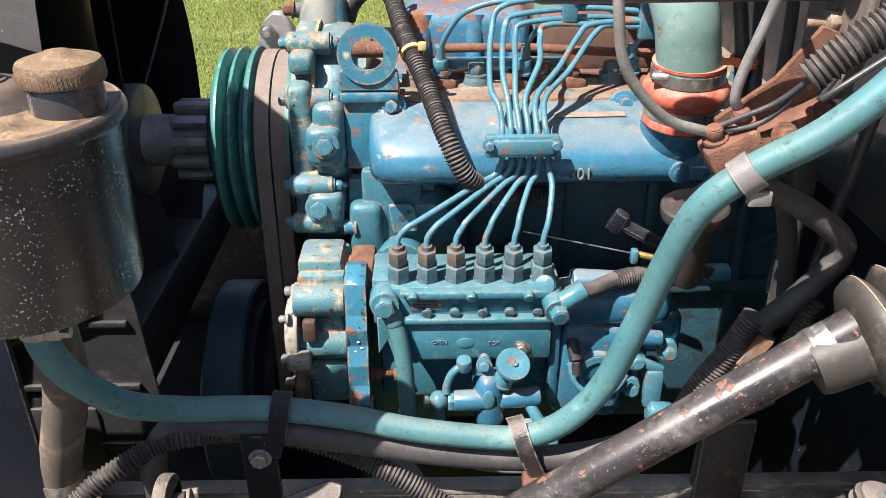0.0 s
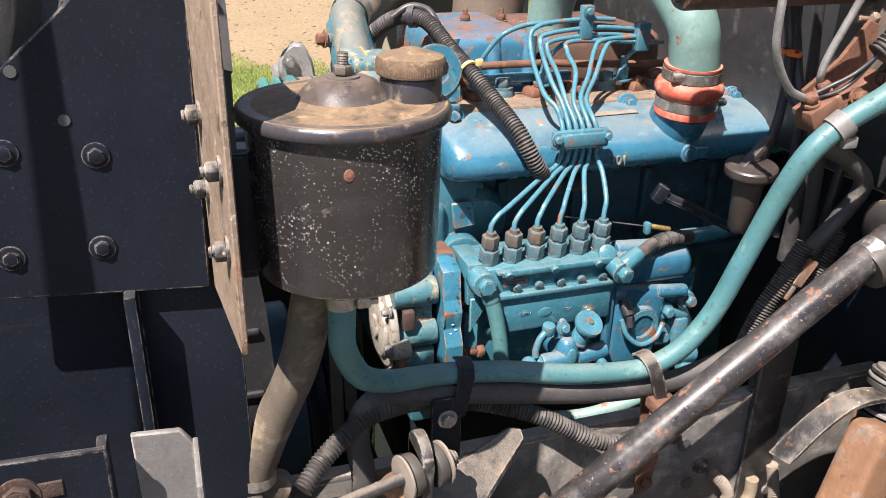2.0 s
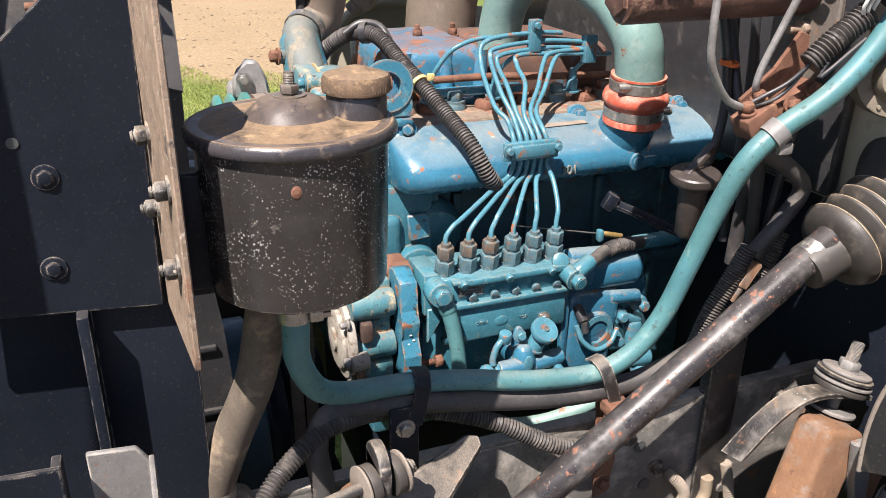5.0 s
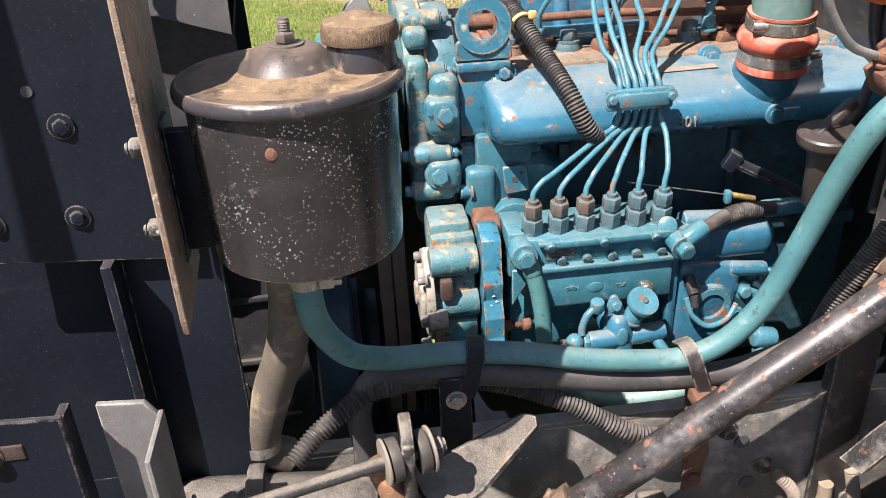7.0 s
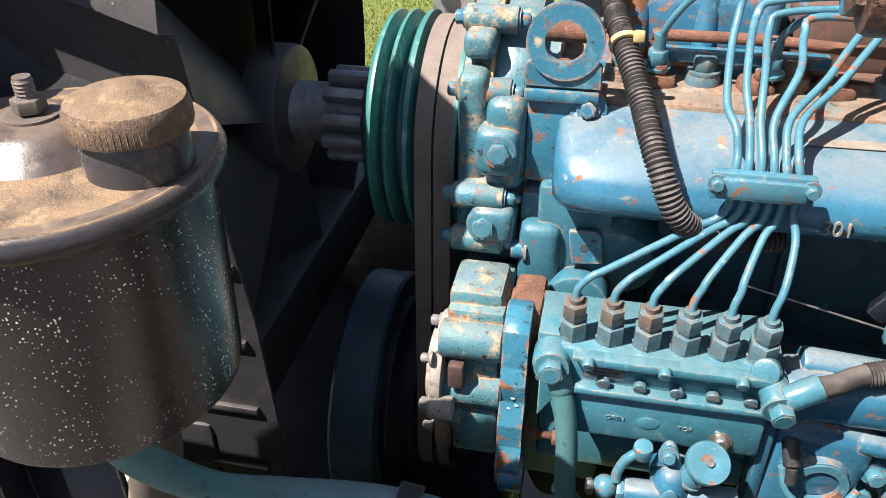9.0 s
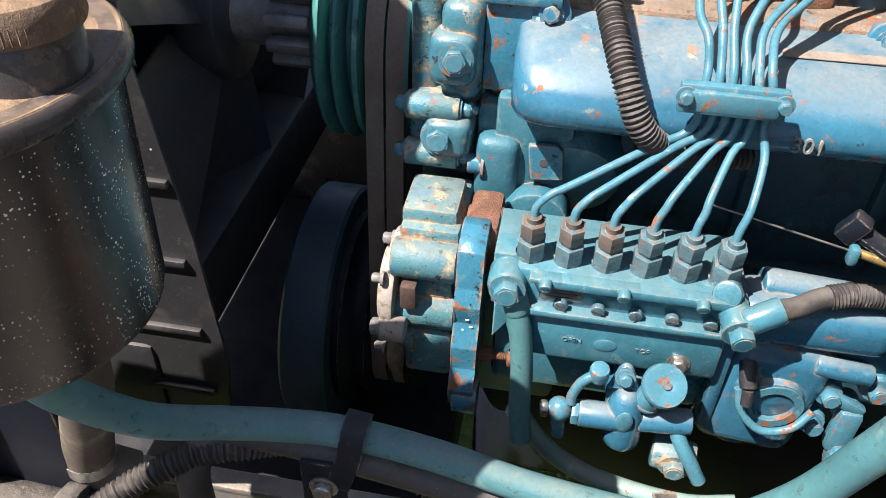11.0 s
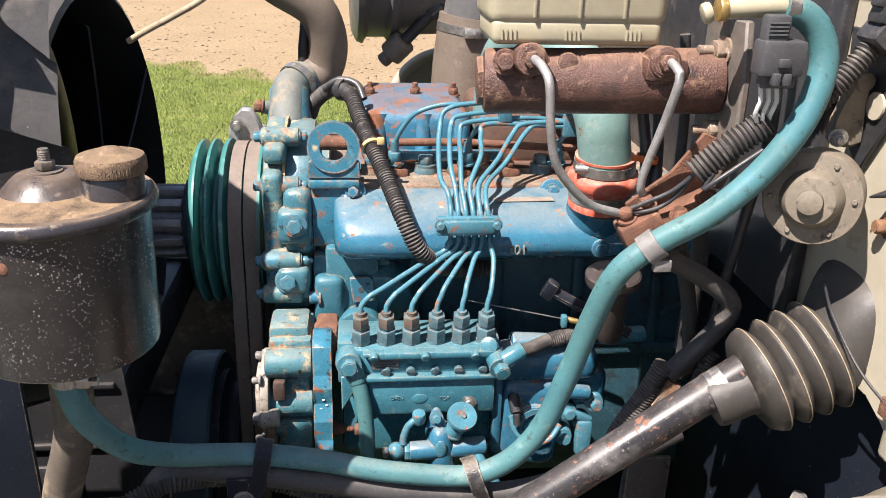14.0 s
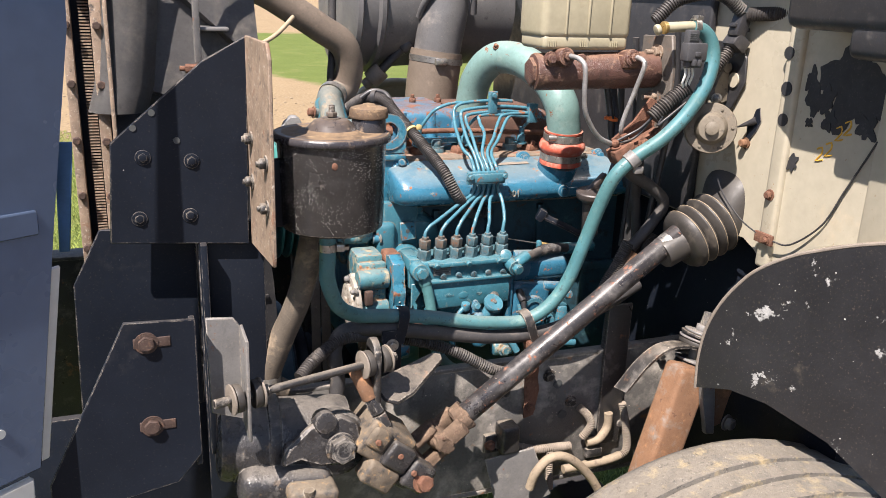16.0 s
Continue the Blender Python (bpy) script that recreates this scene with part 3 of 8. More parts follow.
M_ENDCOVER = surface("end_cover_dust", (0.30, 0.275, 0.235), 0.65, 0.0, tone=0.25, tone_size=0.02, layers=[((0.16, 0.12, 0.085), 0.36, 0.015, 0.9, 0.6), (GREASE, 0.22, 0.01, 0.7, 0.7)], bump=0.4)
M_DAMPER = surface("damper_paint", (0.030, 0.062, 0.082), 0.5, tone=0.3, tone_size=0.06, layers=[(DEEP, 0.3, 0.05, 0.9, 0.3)], bump=0.2)

# ---- ground ----
def ground_material():
    m = bpy.data.materials.new("ground")
    m.use_nodes = True
    nt = m.node_tree
    N, L = nt.nodes, nt.links
    bsdf = N["Principled BSDF"]
    bsdf.inputs["Roughness"].default_value = 0.95
    bsdf.inputs["Specular IOR Level"].default_value = 0.2
    co = N.new("ShaderNodeTexCoord").outputs["Object"]

    def tex(scale, detail=6.0):
        t = N.new("ShaderNodeTexNoise")
        t.inputs["Scale"].default_value, t.inputs["Detail"].default_value, t.inputs["Roughness"].default_value = scale, detail, 0.65
        L.new(co, t.inputs["Vector"])
        return t.outputs["Fac"]

    def ramp(fac, stops):
        r = N.new("ShaderNodeValToRGB")
        els = r.color_ramp.elements
        while len(els) < len(stops):
            els.new(0.5)
        for e, (p, c) in zip(els, stops):
            e.position, e.color = p, (*c, 1.0)
        L.new(fac, r.inputs["Fac"])
        return r.outputs["Color"]

    def mix(fac, a, b, mode="MIX"):
        x = N.new("ShaderNodeMix")
        x.data_type, x.blend_type = "RGBA", mode
        if isinstance(fac, float):
            x.inputs["Factor"].default_value = fac
        else:
            L.new(fac, x.inputs["Factor"])
        L.new(a, x.inputs["A"])
        L.new(b, x.inputs["B"])
        return x.outputs["Result"]

    grass = mix(0.6, ramp(tex(1.3), [(0.3, (0.085, 0.110, 0.022)), (0.55, (0.13, 0.16, 0.035)), (0.72, (0.25, 0.22, 0.09))]), ramp(tex(30), [(0.3, (0.035, 0.055, 0.012)), (0.7, (0.14, 0.18, 0.045))]))
    gravel = mix(0.5, ramp(tex(0.9), [(0.3, (0.20, 0.145, 0.082)), (0.7, (0.29, 0.215, 0.125))]), ramp(tex(26, 8), [(0.30, (0.10, 0.070, 0.042)), (0.45, (0.21, 0.155, 0.090)), (0.58, (0.29, 0.22, 0.135)), (0.72, (0.48, 0.39, 0.27))]))
    sep = N.new("ShaderNodeSeparateXYZ")
    L.new(co, sep.inputs["Vector"])
    wobble = tex(1.1)

    def edge(slope, at, soft):
        """1 beyond the line y + slope * x = at, with a ragged edge."""
        a = N.new("ShaderNodeMath")
        a.operation, a.inputs[1].default_value = "MULTIPLY_ADD", slope
        L.new(sep.outputs["X"], a.inputs[0])
        L.new(sep.outputs["Y"], a.inputs[2])
        b = N.new("ShaderNodeMath")
        b.operation, b.inputs[1].default_value = "MULTIPLY_ADD", soft * 4
        L.new(wobble, b.inputs[0])
        L.new(a.outputs[0], b.inputs[2])
        r = N.new("ShaderNodeMapRange")
        r.inputs["From Min"].default_value, r.inputs["From Max"].default_value = at + soft * 2 - soft / 2, at + soft * 2 + soft / 2
        L.new(b.outputs[0], r.inputs["Value"])
        return r.outputs["Result"]

    col = mix(edge(0.7, 7.75, 0.35), grass, gravel)
    col = mix(edge(2.8, 20.8, 0.8), col, grass)
    col = mix(edge(0.1, 30.0, 1.0), col, gravel)
    # added out of view on the near side: dull brown cuts green bounce light
    unseen_earth = ramp(tex(7), [(0.3, (0.06, 0.05, 0.042)), (0.7, (0.12, 0.10, 0.085))])
    col = mix(edge(0.0, 0.1, 0.15), unseen_earth, col)
    L.new(col, bsdf.inputs["Base Color"])
    b = N.new("ShaderNodeBump")
    b.inputs["Strength"].default_value, b.inputs["Distance"].default_value = 0.6, 0.02
    L.new(tex(45, 8), b.inputs["Height"])
    L.new(b.outputs["Normal"], bsdf.inputs["Normal"])
    return m


bm = B()
bmesh.ops.create_grid(bm, x_segments=8, y_segments=8, size=400)
ground = solid("ground", bm, ground_material(), (0, 0, 0), "mown grass and a pale gravel drive", "ground", kind="structure")

M_GRASS = surface("grass_blades", (0.230, 0.270, 0.060), 0.7, tone=0.35, tone_size=0.6, layers=[((0.36, 0.32, 0.13), 0.36, 0.4, 0.8, 0.2)], bump=0.0)
rng = np.random.default_rng(5)


def blades(count, x0, x1, y0, y1, tall):
    x = rng.uniform(x0, x1, count)
    y = rng.uniform(y0, y1, count)
    h = tall * rng.uniform(0.5, 1.3, count) * (0.6 + 0.8 * rng.random(count))
    a = rng.uniform(0, math.tau, count)
    w = rng.uniform(0.002, 0.0045, count)
    lean = rng.uniform(0.2, 0.9, count) * h
    b = rng.uniform(0, math.tau, count)
    zero = np.zeros(count)
    base1 = np.stack([x - w * np.cos(a), y - w * np.sin(a), zero - 0.002], 1)
    base2 = np.stack([x + w * np.cos(a), y + w * np.sin(a), zero - 0.002], 1)
    mid = np.stack([x + 0.3 * lean * np.cos(b), y + 0.3 * lean * np.sin(b), 0.6 * h], 1)
    tip = np.stack([x + lean * np.cos(b), y + lean * np.sin(b), h], 1)
    return np.stack([base1, base2, mid, tip], 1)


def keep(q):
    c = q[:, 0, :]
    return q[c[:, 1] + 0.7 * c[:, 0] < 7.9 + 0.3 * np.sin(c[:, 0] * 9) + 0.2 * rng.random(len(c))]


quads = np.concatenate([blades(45000, -2.2, 1.6, 1.3, 4.5, 0.030), blades(80000, -4.2, 1.0, 4.5, 9.6, 0.022)])
quads = keep(quads)
count = len(quads)
me = bpy.data.meshes.new("grass")
idx = np.arange(count)[:, None] * 4
faces = np.concatenate([idx + [0, 1, 2], idx + [0, 2, 3], idx + [1, 3, 2]])
me.from_pydata(quads.reshape(-1, 3).tolist(), [], faces.tolist())
me.materials.append(M_GRASS)
tagged(new("grass", me), "short sunlit green grass beside the drive", "grass", kind="stuff")

M_STONE = surface("gravel_stone", (0.25, 0.195, 0.13), 0.9, tone=0.3, tone_size=0.03, bump=0.3)
bm = B()
for _ in range(2600):
    x, y = rng.uniform(-5, 5), 9.0 + 5.5 * rng.random() ** 1.5
    y -= 0.7 * x + 1.0
    s = 0.006 + 0.024 * rng.random() ** 2.5
    bmesh.ops.create_icosphere(bm, subdivisions=1, radius=s, matrix=Matrix.Translation((x, y, s * 0.2)) @ pose(0, 0, 0, 0, 0, rng.uniform(0, 360)) @ Matrix.Diagonal((1, rng.uniform(0.6, 1), rng.uniform(0.4, 0.7), 1)))
solid("gravel_stones", bm, M_STONE, (0, 0, 0), "loose pale stones on the gravel drive", "gravel", kind="stuff")

# ---- engine ----
engine = thing("diesel_engine", (0.2, 1.15, 0.80), "blue-painted six-cylinder diesel engine with rust and grime", "engine")
bm = B()
box(bm, (-0.115, 0.965, 0.78), (-0.005, 1.40, 1.175), 0.010)
box(bm, (-0.095, 0.952, 1.085), (-0.022, 0.972, 1.19), 0.006)
box(bm, (-0.112, 0.940, 1.055), (-0.070, 0.970, 1.150), 0.012, 3)
rod(bm, (-0.05, 0.966, 1.07), (-0.05, 0.930, 1.07), 0.033, n=28, round_=0.004)
block = part("block_end", bm, M_BLOCK, engine)
# block, ribs and ledge coloured dark in place of shade under the manifold
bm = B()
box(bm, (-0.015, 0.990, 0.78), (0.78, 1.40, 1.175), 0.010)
cyl = part("cylinder_block", bm, M_BLOCK_SHADE, engine, "oily blue cylinder block, darkened for the manifold's shade")
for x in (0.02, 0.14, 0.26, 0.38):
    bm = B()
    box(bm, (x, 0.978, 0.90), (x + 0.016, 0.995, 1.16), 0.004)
    part("rib", bm, M_BLOCK_SHADE, cyl)
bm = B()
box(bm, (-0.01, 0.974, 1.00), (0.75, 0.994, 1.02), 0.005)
part("ledge", bm, M_BLOCK_SHADE, cyl)
bm = B()
rod(bm, (-0.02, 0.995, 1.115), (-0.02, 0.955, 1.105), 0.052, 0.046, n=36, round_=0.010)
part("core_boss", bm, M_BLOCK, cyl, "rounded blue boss under the manifold")
bm = B()
sheet(bm, [(-0.016, -0.018), (0.016, -0.018), (0.016, 0.014), (0.010, 0.020), (-0.016, 0.020)], basis((-0.045, 0.946, 1.130), (1, 0, 0.1), (0, 0, 1)), 0.006)
brk = part("bracket_tab", bm, M_BLUE_WORN, engine, "chipped tab with one hole")
bm = B()
rod(bm, (-0.047, 0.9425, 1.131), (-0.047, 0.950, 1.131), 0.0042, n=16)
part("hole", bm, M_SHADOWBAR, brk)

bm = B()
box(bm, (-0.105, 0.985, 1.165), (0.75, 1.36, 1.268), 0.006)
box(bm, (-0.10, 0.975, 1.18), (0.75, 0.99, 1.235), 0.004)
head = part("cylinder_head", bm, M_HEAD, engine, "grimy rust-stained cylinder head")
for i, x in enumerate((-0.03, 0.047, 0.128, 0.215, 0.30, 0.38, 0.47)):
    bm = B()
    rod(bm, (x, 1.046, 1.260), (x, 1.046, 1.279), 0.0185, 0.015, n=20, round_=0.002)
    bolt(bm, (x, 1.046, 1.279), (0, 0, 1), 0.020, 0.013)
    part("head_bolt", bm, M_NUT if i % 2 else M_HEAD, engine)
for x in (0.005, 0.095, 0.165, 0.26, 0.34):
    bm = B()
    box(bm, (x - 0.016, 1.02, 1.262), (x + 0.014, 1.05, 1.280), 0.006, rot=(0, 12, 15))
    bolt(bm, (x, 1.03, 1.279), (0.2, -0.2, 1), 0.011, 0.008)
    part("injector_clamp", bm, M_RUST, engine, "rusted injector clamp")

# rocker covers
bm = B()
box(bm, (-0.045, 1.075, 1.262), (0.115, 1.30, 1.352), 0.022, 4)
box(bm, (-0.055, 1.065, 1.262), (0.125, 1.31, 1.276), 0.003)
for x in (-0.02, 0.045, 0.10):
    rod(bm, (x, 1.072, 1.27), (x, 1.09, 1.342), 0.010, 0.016, n=16)
part("rocker_cover", bm, M_COVER, engine, "blue rocker cover with flaking orange rust")
bm = B()
box(bm, (0.128, 1.075, 1.262), (0.33, 1.30, 1.347), 0.022, 4)
box(bm, (0.122, 1.065, 1.262), (0.34, 1.31, 1.276), 0.003)
part("rocker_cover", bm, M_COVER_RUST, engine, "rust-brown rocker cover")
for x in (-0.03, 0.04, 0.10):
    bm = B()
    bolt(bm, (x, 1.19, 1.350), (0, 0, 1), 0.014, 0.01, shank=0.008)
    part("cover_nut", bm, M_RUST, engine)
# leak-off rail in front of the covers
bm = B()
tube(bm, [(-0.005, 1.045, 1.312), (0.10, 1.045, 1.312), (0.22, 1.043, 1.306), (0.33, 1.04, 1.303)], 0.0055)
part("leak_off_rail", bm, M_RUST, engine, "thin brown fuel leak-off rail")
bm = B()
box(bm, (0.0, 1.05, 1.284), (0.16, 1.068, 1.296), 0.002)
part("gasket_edge", bm, M_BLUE_WORN, engine)
for x in (0.002, 0.105, 0.235):
    bm = B()
    bolt(bm, (x, 1.035, 1.285), (0, -0.15, 1), 0.017, 0.016)
    rod(bm, (x, 1.033, 1.30), (x, 1.031, 1.318), 0.006, n=14)
    part("injector_nut", bm, M_PIPE, engine)

# inlet manifold
bm = B()
SECTION = [(0.992, 1.264), (0.960, 1.259), (0.934, 1.252), (0.914, 1.243), (0.900, 1.231), (0.892, 1.219), (0.891, 1.208), (0.895, 1.199), (0.906, 1.191), (0.924, 1.187), (0.950, 1.186), (0.992, 1.186)]
stations = [(-0.082, 0.55), (-0.080, 0.72), (-0.074, 0.86), (-0.064, 0.95), (-0.048, 1.0), (0.0, 1.0), (0.10, 1.0), (0.20, 1.0), (0.30, 1.0), (0.42, 1.0), (0.56, 1.0)]
loops = []
for x, f in stations:
    sag = 0.0012 * math.sin(x * 37) + 0.0008 * math.sin(x * 91)
    loops.append([bm.verts.new((x, 0.975 + (y - 0.975) * f, 1.222 + (z - 1.222) * (0.45 + 0.55 * f) + sag * (z > 1.222))) for y, z in SECTION])
for a, b in zip(loops, loops[1:]):
    for k in range(len(SECTION)):
        j = (k + 1) % len(SECTION)
        bm.faces.new((a[k], a[j], b[j], b[k]))
bm.faces.new(loops[0])
bm.faces.new(loops[-1])
box(bm, (-0.076, 0.962, 1.235), (-0.036, 0.992, 1.264), 0.012, 4)
manifold = part("inlet_manifold", bm, M_BLUE, engine, "glossy blue cast inlet manifold")
for x, y, z in ((-0.056, 0.972, 1.262), (0.219, 0.985, 1.258), (0.40, 0.985, 1.258)):
    bm = B()
    rod(bm, (x, y + 0.03, z - 0.012), (x, y - 0.004, z + 0.002), 0.0175, n=22, round_=0.003)
    part("lug", bm, M_BLUE, manifold)
bm = B()
rod(bm, (0.268, 0.930, 1.209), (0.268, 0.8885, 1.209), 0.013, n=24, round_=0.003)
box(bm, (0.270, 0.8892, 1.199), (0.302, 0.930, 1.217), 0.004, 3)
part("boss", bm, M_BLUE, manifold)
bm = B()
rod(bm, (0.267, 0.940, 1.222), (0.268, 0.917, 1.270), 0.041, 0.040, n=32, round_=0.004)
part("inlet_neck", bm, M_BLUE, manifold)
for x, y, z in ((-0.056, 0.967, 1.264), (0.219, 0.980, 1.260), (0.40, 0.980, 1.260)):
    bm = B()
    bolt(bm, (x, y, z), (0, -0.95, 0.3), 0.014, 0.008)
    part("bolt", bm, M_BLUE, manifold)
bm = B()
rod(bm, (0.268, 0.892, 1.209), (0.268, 0.8872, 1.209), 0.0075, n=20, round_=0.001)
part("plug", bm, M_BLUE, manifold)
bm = B()
sheet(bm, [(0.0, 0.0), (0.082, 0.0), (0.082, 0.012), (0.0, 0.012)], basis((0.132, 0.945, 1.2565), (1, 0, 0.01), (0, 1, 0.15)), 0.0012)
part("sticker", bm, M_GREYALU, manifold, "torn pale paper label")
# raised digits in a paler paint, standing in for light on the relief
lettering("casting_mark", "301", 0.0180, basis((0.156, 0.8890, 1.209), (1, 0, -0.03), (0, 0.10, 1)), M_PALE, manifold, 0.0017)
lettering("casting_text", "FIRING ORDER", 0.0125, basis((0.452, 0.8905, 1.212), (1, 0, 0), (0, 0, 1)), M_PIPE, manifold, 0.0010)

# lifting eye
bm = B()
ring_plate(bm, (-0.081, 0.968, 1.326), (0, -1, 0.08), 0.0345, 0.0182, 0.008, 36)
sheet(bm, [(-0.035, -0.042), (0.035, -0.042), (0.034, -0.02), (0.022, -0.012), (0.0, -0.021), (-0.022, -0.012), (-0.034, -0.02)], basis((-0.081, 0.968, 1.326), (1, 0, 0), (0, 0, 1)), 0.008)
box(bm, (-0.115, 0.962, 1.270), (-0.047, 1.02, 1.282), 0.003)
box(bm, (-0.112, 0.969, 1.185), (-0.066, 0.9875, 1.276), 0.004)
part("lifting_eye", bm, M_BLUE_WORN, engine, "blue steel lifting eye with rust")
bm = B()
bolt(bm, (-0.083, 1.0, 1.283), (0, 0, 1), 0.015, 0.012)
rod(bm, (-0.105, 1.02, 1.318), (-0.06, 1.02, 1.318), 0.010, n=18)
part("eye_bolt", bm, M_RUST, engine)

# water pump housing at the front of the engine
PY, PZ = 1.095, 1.212
bm = B()
rod(bm, (-0.150, PY, PZ), (-0.108, PY, PZ), 0.119, n=56, round_=0.008)
rod(bm, (-0.165, PY, PZ), (-0.090, PY, PZ), 0.095, n=40)
box(bm, (-0.150, 0.956, 1.175), (-0.112, 1.03, 1.270), 0.014, 4)
box(bm, (-0.158, 0.944, 1.195), (-0.116, 1.02, 1.245), 0.012, 3)
box(bm, (-0.160, 0.936, 1.126), (-0.116, 1.02, 1.165), 0.010, 3)
box(bm, (-0.170, 0.965, 1.09), (-0.115, 1.08, 1.17), 0.012, 3)
rod(bm, (-0.150, 1.12, 1.30), (-0.152, 1.175, 1.358), 0.034, 0.030, n=28, round_=0.003)
box(bm, (-0.172, 0.99, 1.05), (-0.115, 1.20, 1.13), 0.015, 3)
housing = part("water_pump_housing", bm, M_PALE, engine, "pale blue water pump housing streaked with rust")
bm = B()
rod(bm, (-0.178, PY, PZ), (-0.149, PY, PZ), 0.123, n=56, round_=0.006)
STUDS = ((0.951, 1.124), (0.957, 1.170), (0.984, 1.268), (1.020, 1.326))
for y, z in STUDS:
    rod(bm, (-0.179, y, z), (-0.128, y, z), 0.0135, n=18, round_=0.003)
box(bm, (-0.177, 0.955, 1.108), (-0.130, 1.05, 1.184), 0.009, 3)
box(bm, (-0.178, 0.966, 1.14), (-0.150, 1.05, 1.29), 0.010, 3)
box(bm, (-0.176, 0.985, 1.296), (-0.146, 1.10, 1.322), 0.008, 3)
part("front_flange", bm, M_STREAK, housing, "cast flange streaked with rust and cream scale")
bm = B()
ring_plate(bm, (-0.1495, PY, PZ), (1, 0, 0), 0.1245, 0.112, 0.0035, 64)
part("rust_seam", bm, M_SEAM, housing, "orange and cream scale along the joint")
bm = B()
box(bm, (-0.108, 0.992, 1.10), (-0.062, 1.02, 1.205), 0.006)
part("corner_web", bm, M_BLOCK, engine)
for p, ax, af in (((-0.134, 0.945, 1.224), (0.1, -1, 0.15), 0.019), ((-0.146, 0.940, 1.146), (0.1, -1, 0.15), 0.020)):
    bm = B()
    rod(bm, V(p) + V((0, 0.012, 0)), p, 0.0175, n=20, round_=0.002)
    bolt(bm, p, ax, af, 0.008)
    part("plug_bolt", bm, M_PIPE, housing)
for y, z in STUDS:
    bm = B()
    bolt(bm, (-0.179, y, z), (-1, 0, 0), 0.013, 0.008)
    bolt(bm, (-0.128, y, z), (1, 0, 0), 0.013, 0.008, shank=0.006)
    part("bolt", bm, M_PIPE, housing)
bm = B()
rod(bm, (-0.118, 0.95, 1.118), (-0.092, 0.95, 1.118), 0.010, n=16)
bolt(bm, (-0.104, 0.95, 1.118), (1, 0, 0), 0.018, 0.010)
part("union", bm, M_BLUE_WORN, housing)

# injection pump drive housing below it
bm = B()
box(bm, (-0.168, 0.868, 0.93), (-0.112, 0.96, 1.095), 0.006)
box(bm, (-0.168, 0.880, 1.062), (-0.116, 0.94, 1.108), 0.006)
rod(bm, (-0.172, 0.862, 1.066), (-0.112, 0.862, 1.066), 0.0190, n=24, round_=0.003)
rod(bm, (-0.172, 0.862, 1.006), (-0.112, 0.862, 1.006), 0.0190, n=24, round_=0.003)
box(bm, (-0.160, 0.858, 1.006), (-0.116, 0.89, 1.066), 0.004)
box(bm, (-0.160, 0.852, 0.925), (-0.114, 0.89, 0.985), 0.005)
rod(bm, (-0.176, 0.856, 0.972), (-0.150, 0.856, 0.972), 0.013, n=18, round_=0.002)
drive = part("drive_housing", bm, M_STREAK, engine, "cast drive housing with flaking blue paint and rust")
bm = B()
rod(bm, (-0.179, 0.888, 1.010), (-0.168, 0.888, 1.010), 0.056, n=48, round_=0.002)
rod(bm, (-0.186, 0.888, 1.010), (-0.177, 0.888, 1.010), 0.042, n=40, round_=0.004)
rod(bm, (-0.190, 0.888, 1.010), (-0.184, 0.888, 1.010), 0.016, n=24, round_=0.002)
rod(bm, (-0.178, 0.834, 1.000), (-0.155, 0.834, 1.000), 0.0125, n=22, round_=0.002)
rod(bm, (-0.177, 0.893, 1.060), (-0.150, 0.893, 1.060), 0.0105, n=20, round_=0.002)
part("end_cover", bm, M_ENDCOVER, drive, "grey-white dusty aluminium end cover")
for y, z, af in ((0.834, 1.000, 0.015), (0.893, 1.060, 0.011), (0.846, 1.050, 0.009), (0.845, 0.962, 0.009)):
    bm = B()
    bolt(bm, (-0.178, y, z), (-1, 0, 0), af, 0.008)
    part("bolt", bm, M_GREYSTEEL, drive)
bm = B()
box(bm, (-0.1615, 0.838, 1.022), (-0.146, 0.850, 1.050), 0.003)
part("slot", bm, M_DKRUST, drive, "rusty open slot")
bm = B()
sheet(bm, [(0.825, 1.0), (0.838, 1.0), (0.862, 0.945), (0.855, 0.925), (0.838, 0.930), (0.820, 0.965)], basis((-0.166, 0, 0), (0, 1, 0), (0, 0, 1)), 0.010, 0.003)
part("lower_rib", bm, M_MUD, drive, "mud-caked lower rib")
bm = B()
sheet(bm, [(-0.012, 0.105), (0.006, 0.11), (0.034, 0.10), (0.036, 0.06), (0.045, 0.045), (0.038, 0.02), (0.052, 0.0), (0.048, -0.03), (0.060, -0.05), (0.055, -0.075), (0.02, -0.085), (-0.012, -0.08)], basis((-0.098, 0.872, 1.0), (0, -1, 0), (0, 0, 1)), 0.024)
rod(bm, (-0.106, 0.826, 0.932), (-0.082, 0.826, 0.932), 0.018, n=22, round_=0.002)
adap = part("adaptor_flange", bm, M_BLUE_WORN, engine, "chipped blue adaptor flange")
bm = B()
for k in range(16):
    y, z = 0.8285 + rng.uniform(0, 0.004), 0.945 + 0.012 * k * rng.uniform(0.5, 0.62) * 1.1
    ball(bm, (-0.098 + rng.uniform(-0.009, 0.009), 0.8272 + abs(z - 0.985) * 0.12, z), 0.0016, (1.4, 0.5, 1), 6)
part("paint_chips", bm, M_CHIP, adap)
bm = B()
bolt(bm, (-0.084, 0.845, 0.972), (1, 0, 0), 0.014, 0.010, shank=0.014)
bolt(bm, (-0.058, 0.845, 0.972), (1, 0, 0), 0.016, 0.010, washer=False)
part("bolt", bm, M_RUST, adap)
bm = B()
rod(bm, (-0.110, 0.90, 1.085), (-0.075, 0.90, 1.085), 0.018, n=20, round_=0.003)
box(bm, (-0.108, 0.87, 1.05), (-0.078, 0.93, 1.105), 0.006)
part("drive_coupling", bm, M_RUST, engine, "brown rusted pump drive coupling")

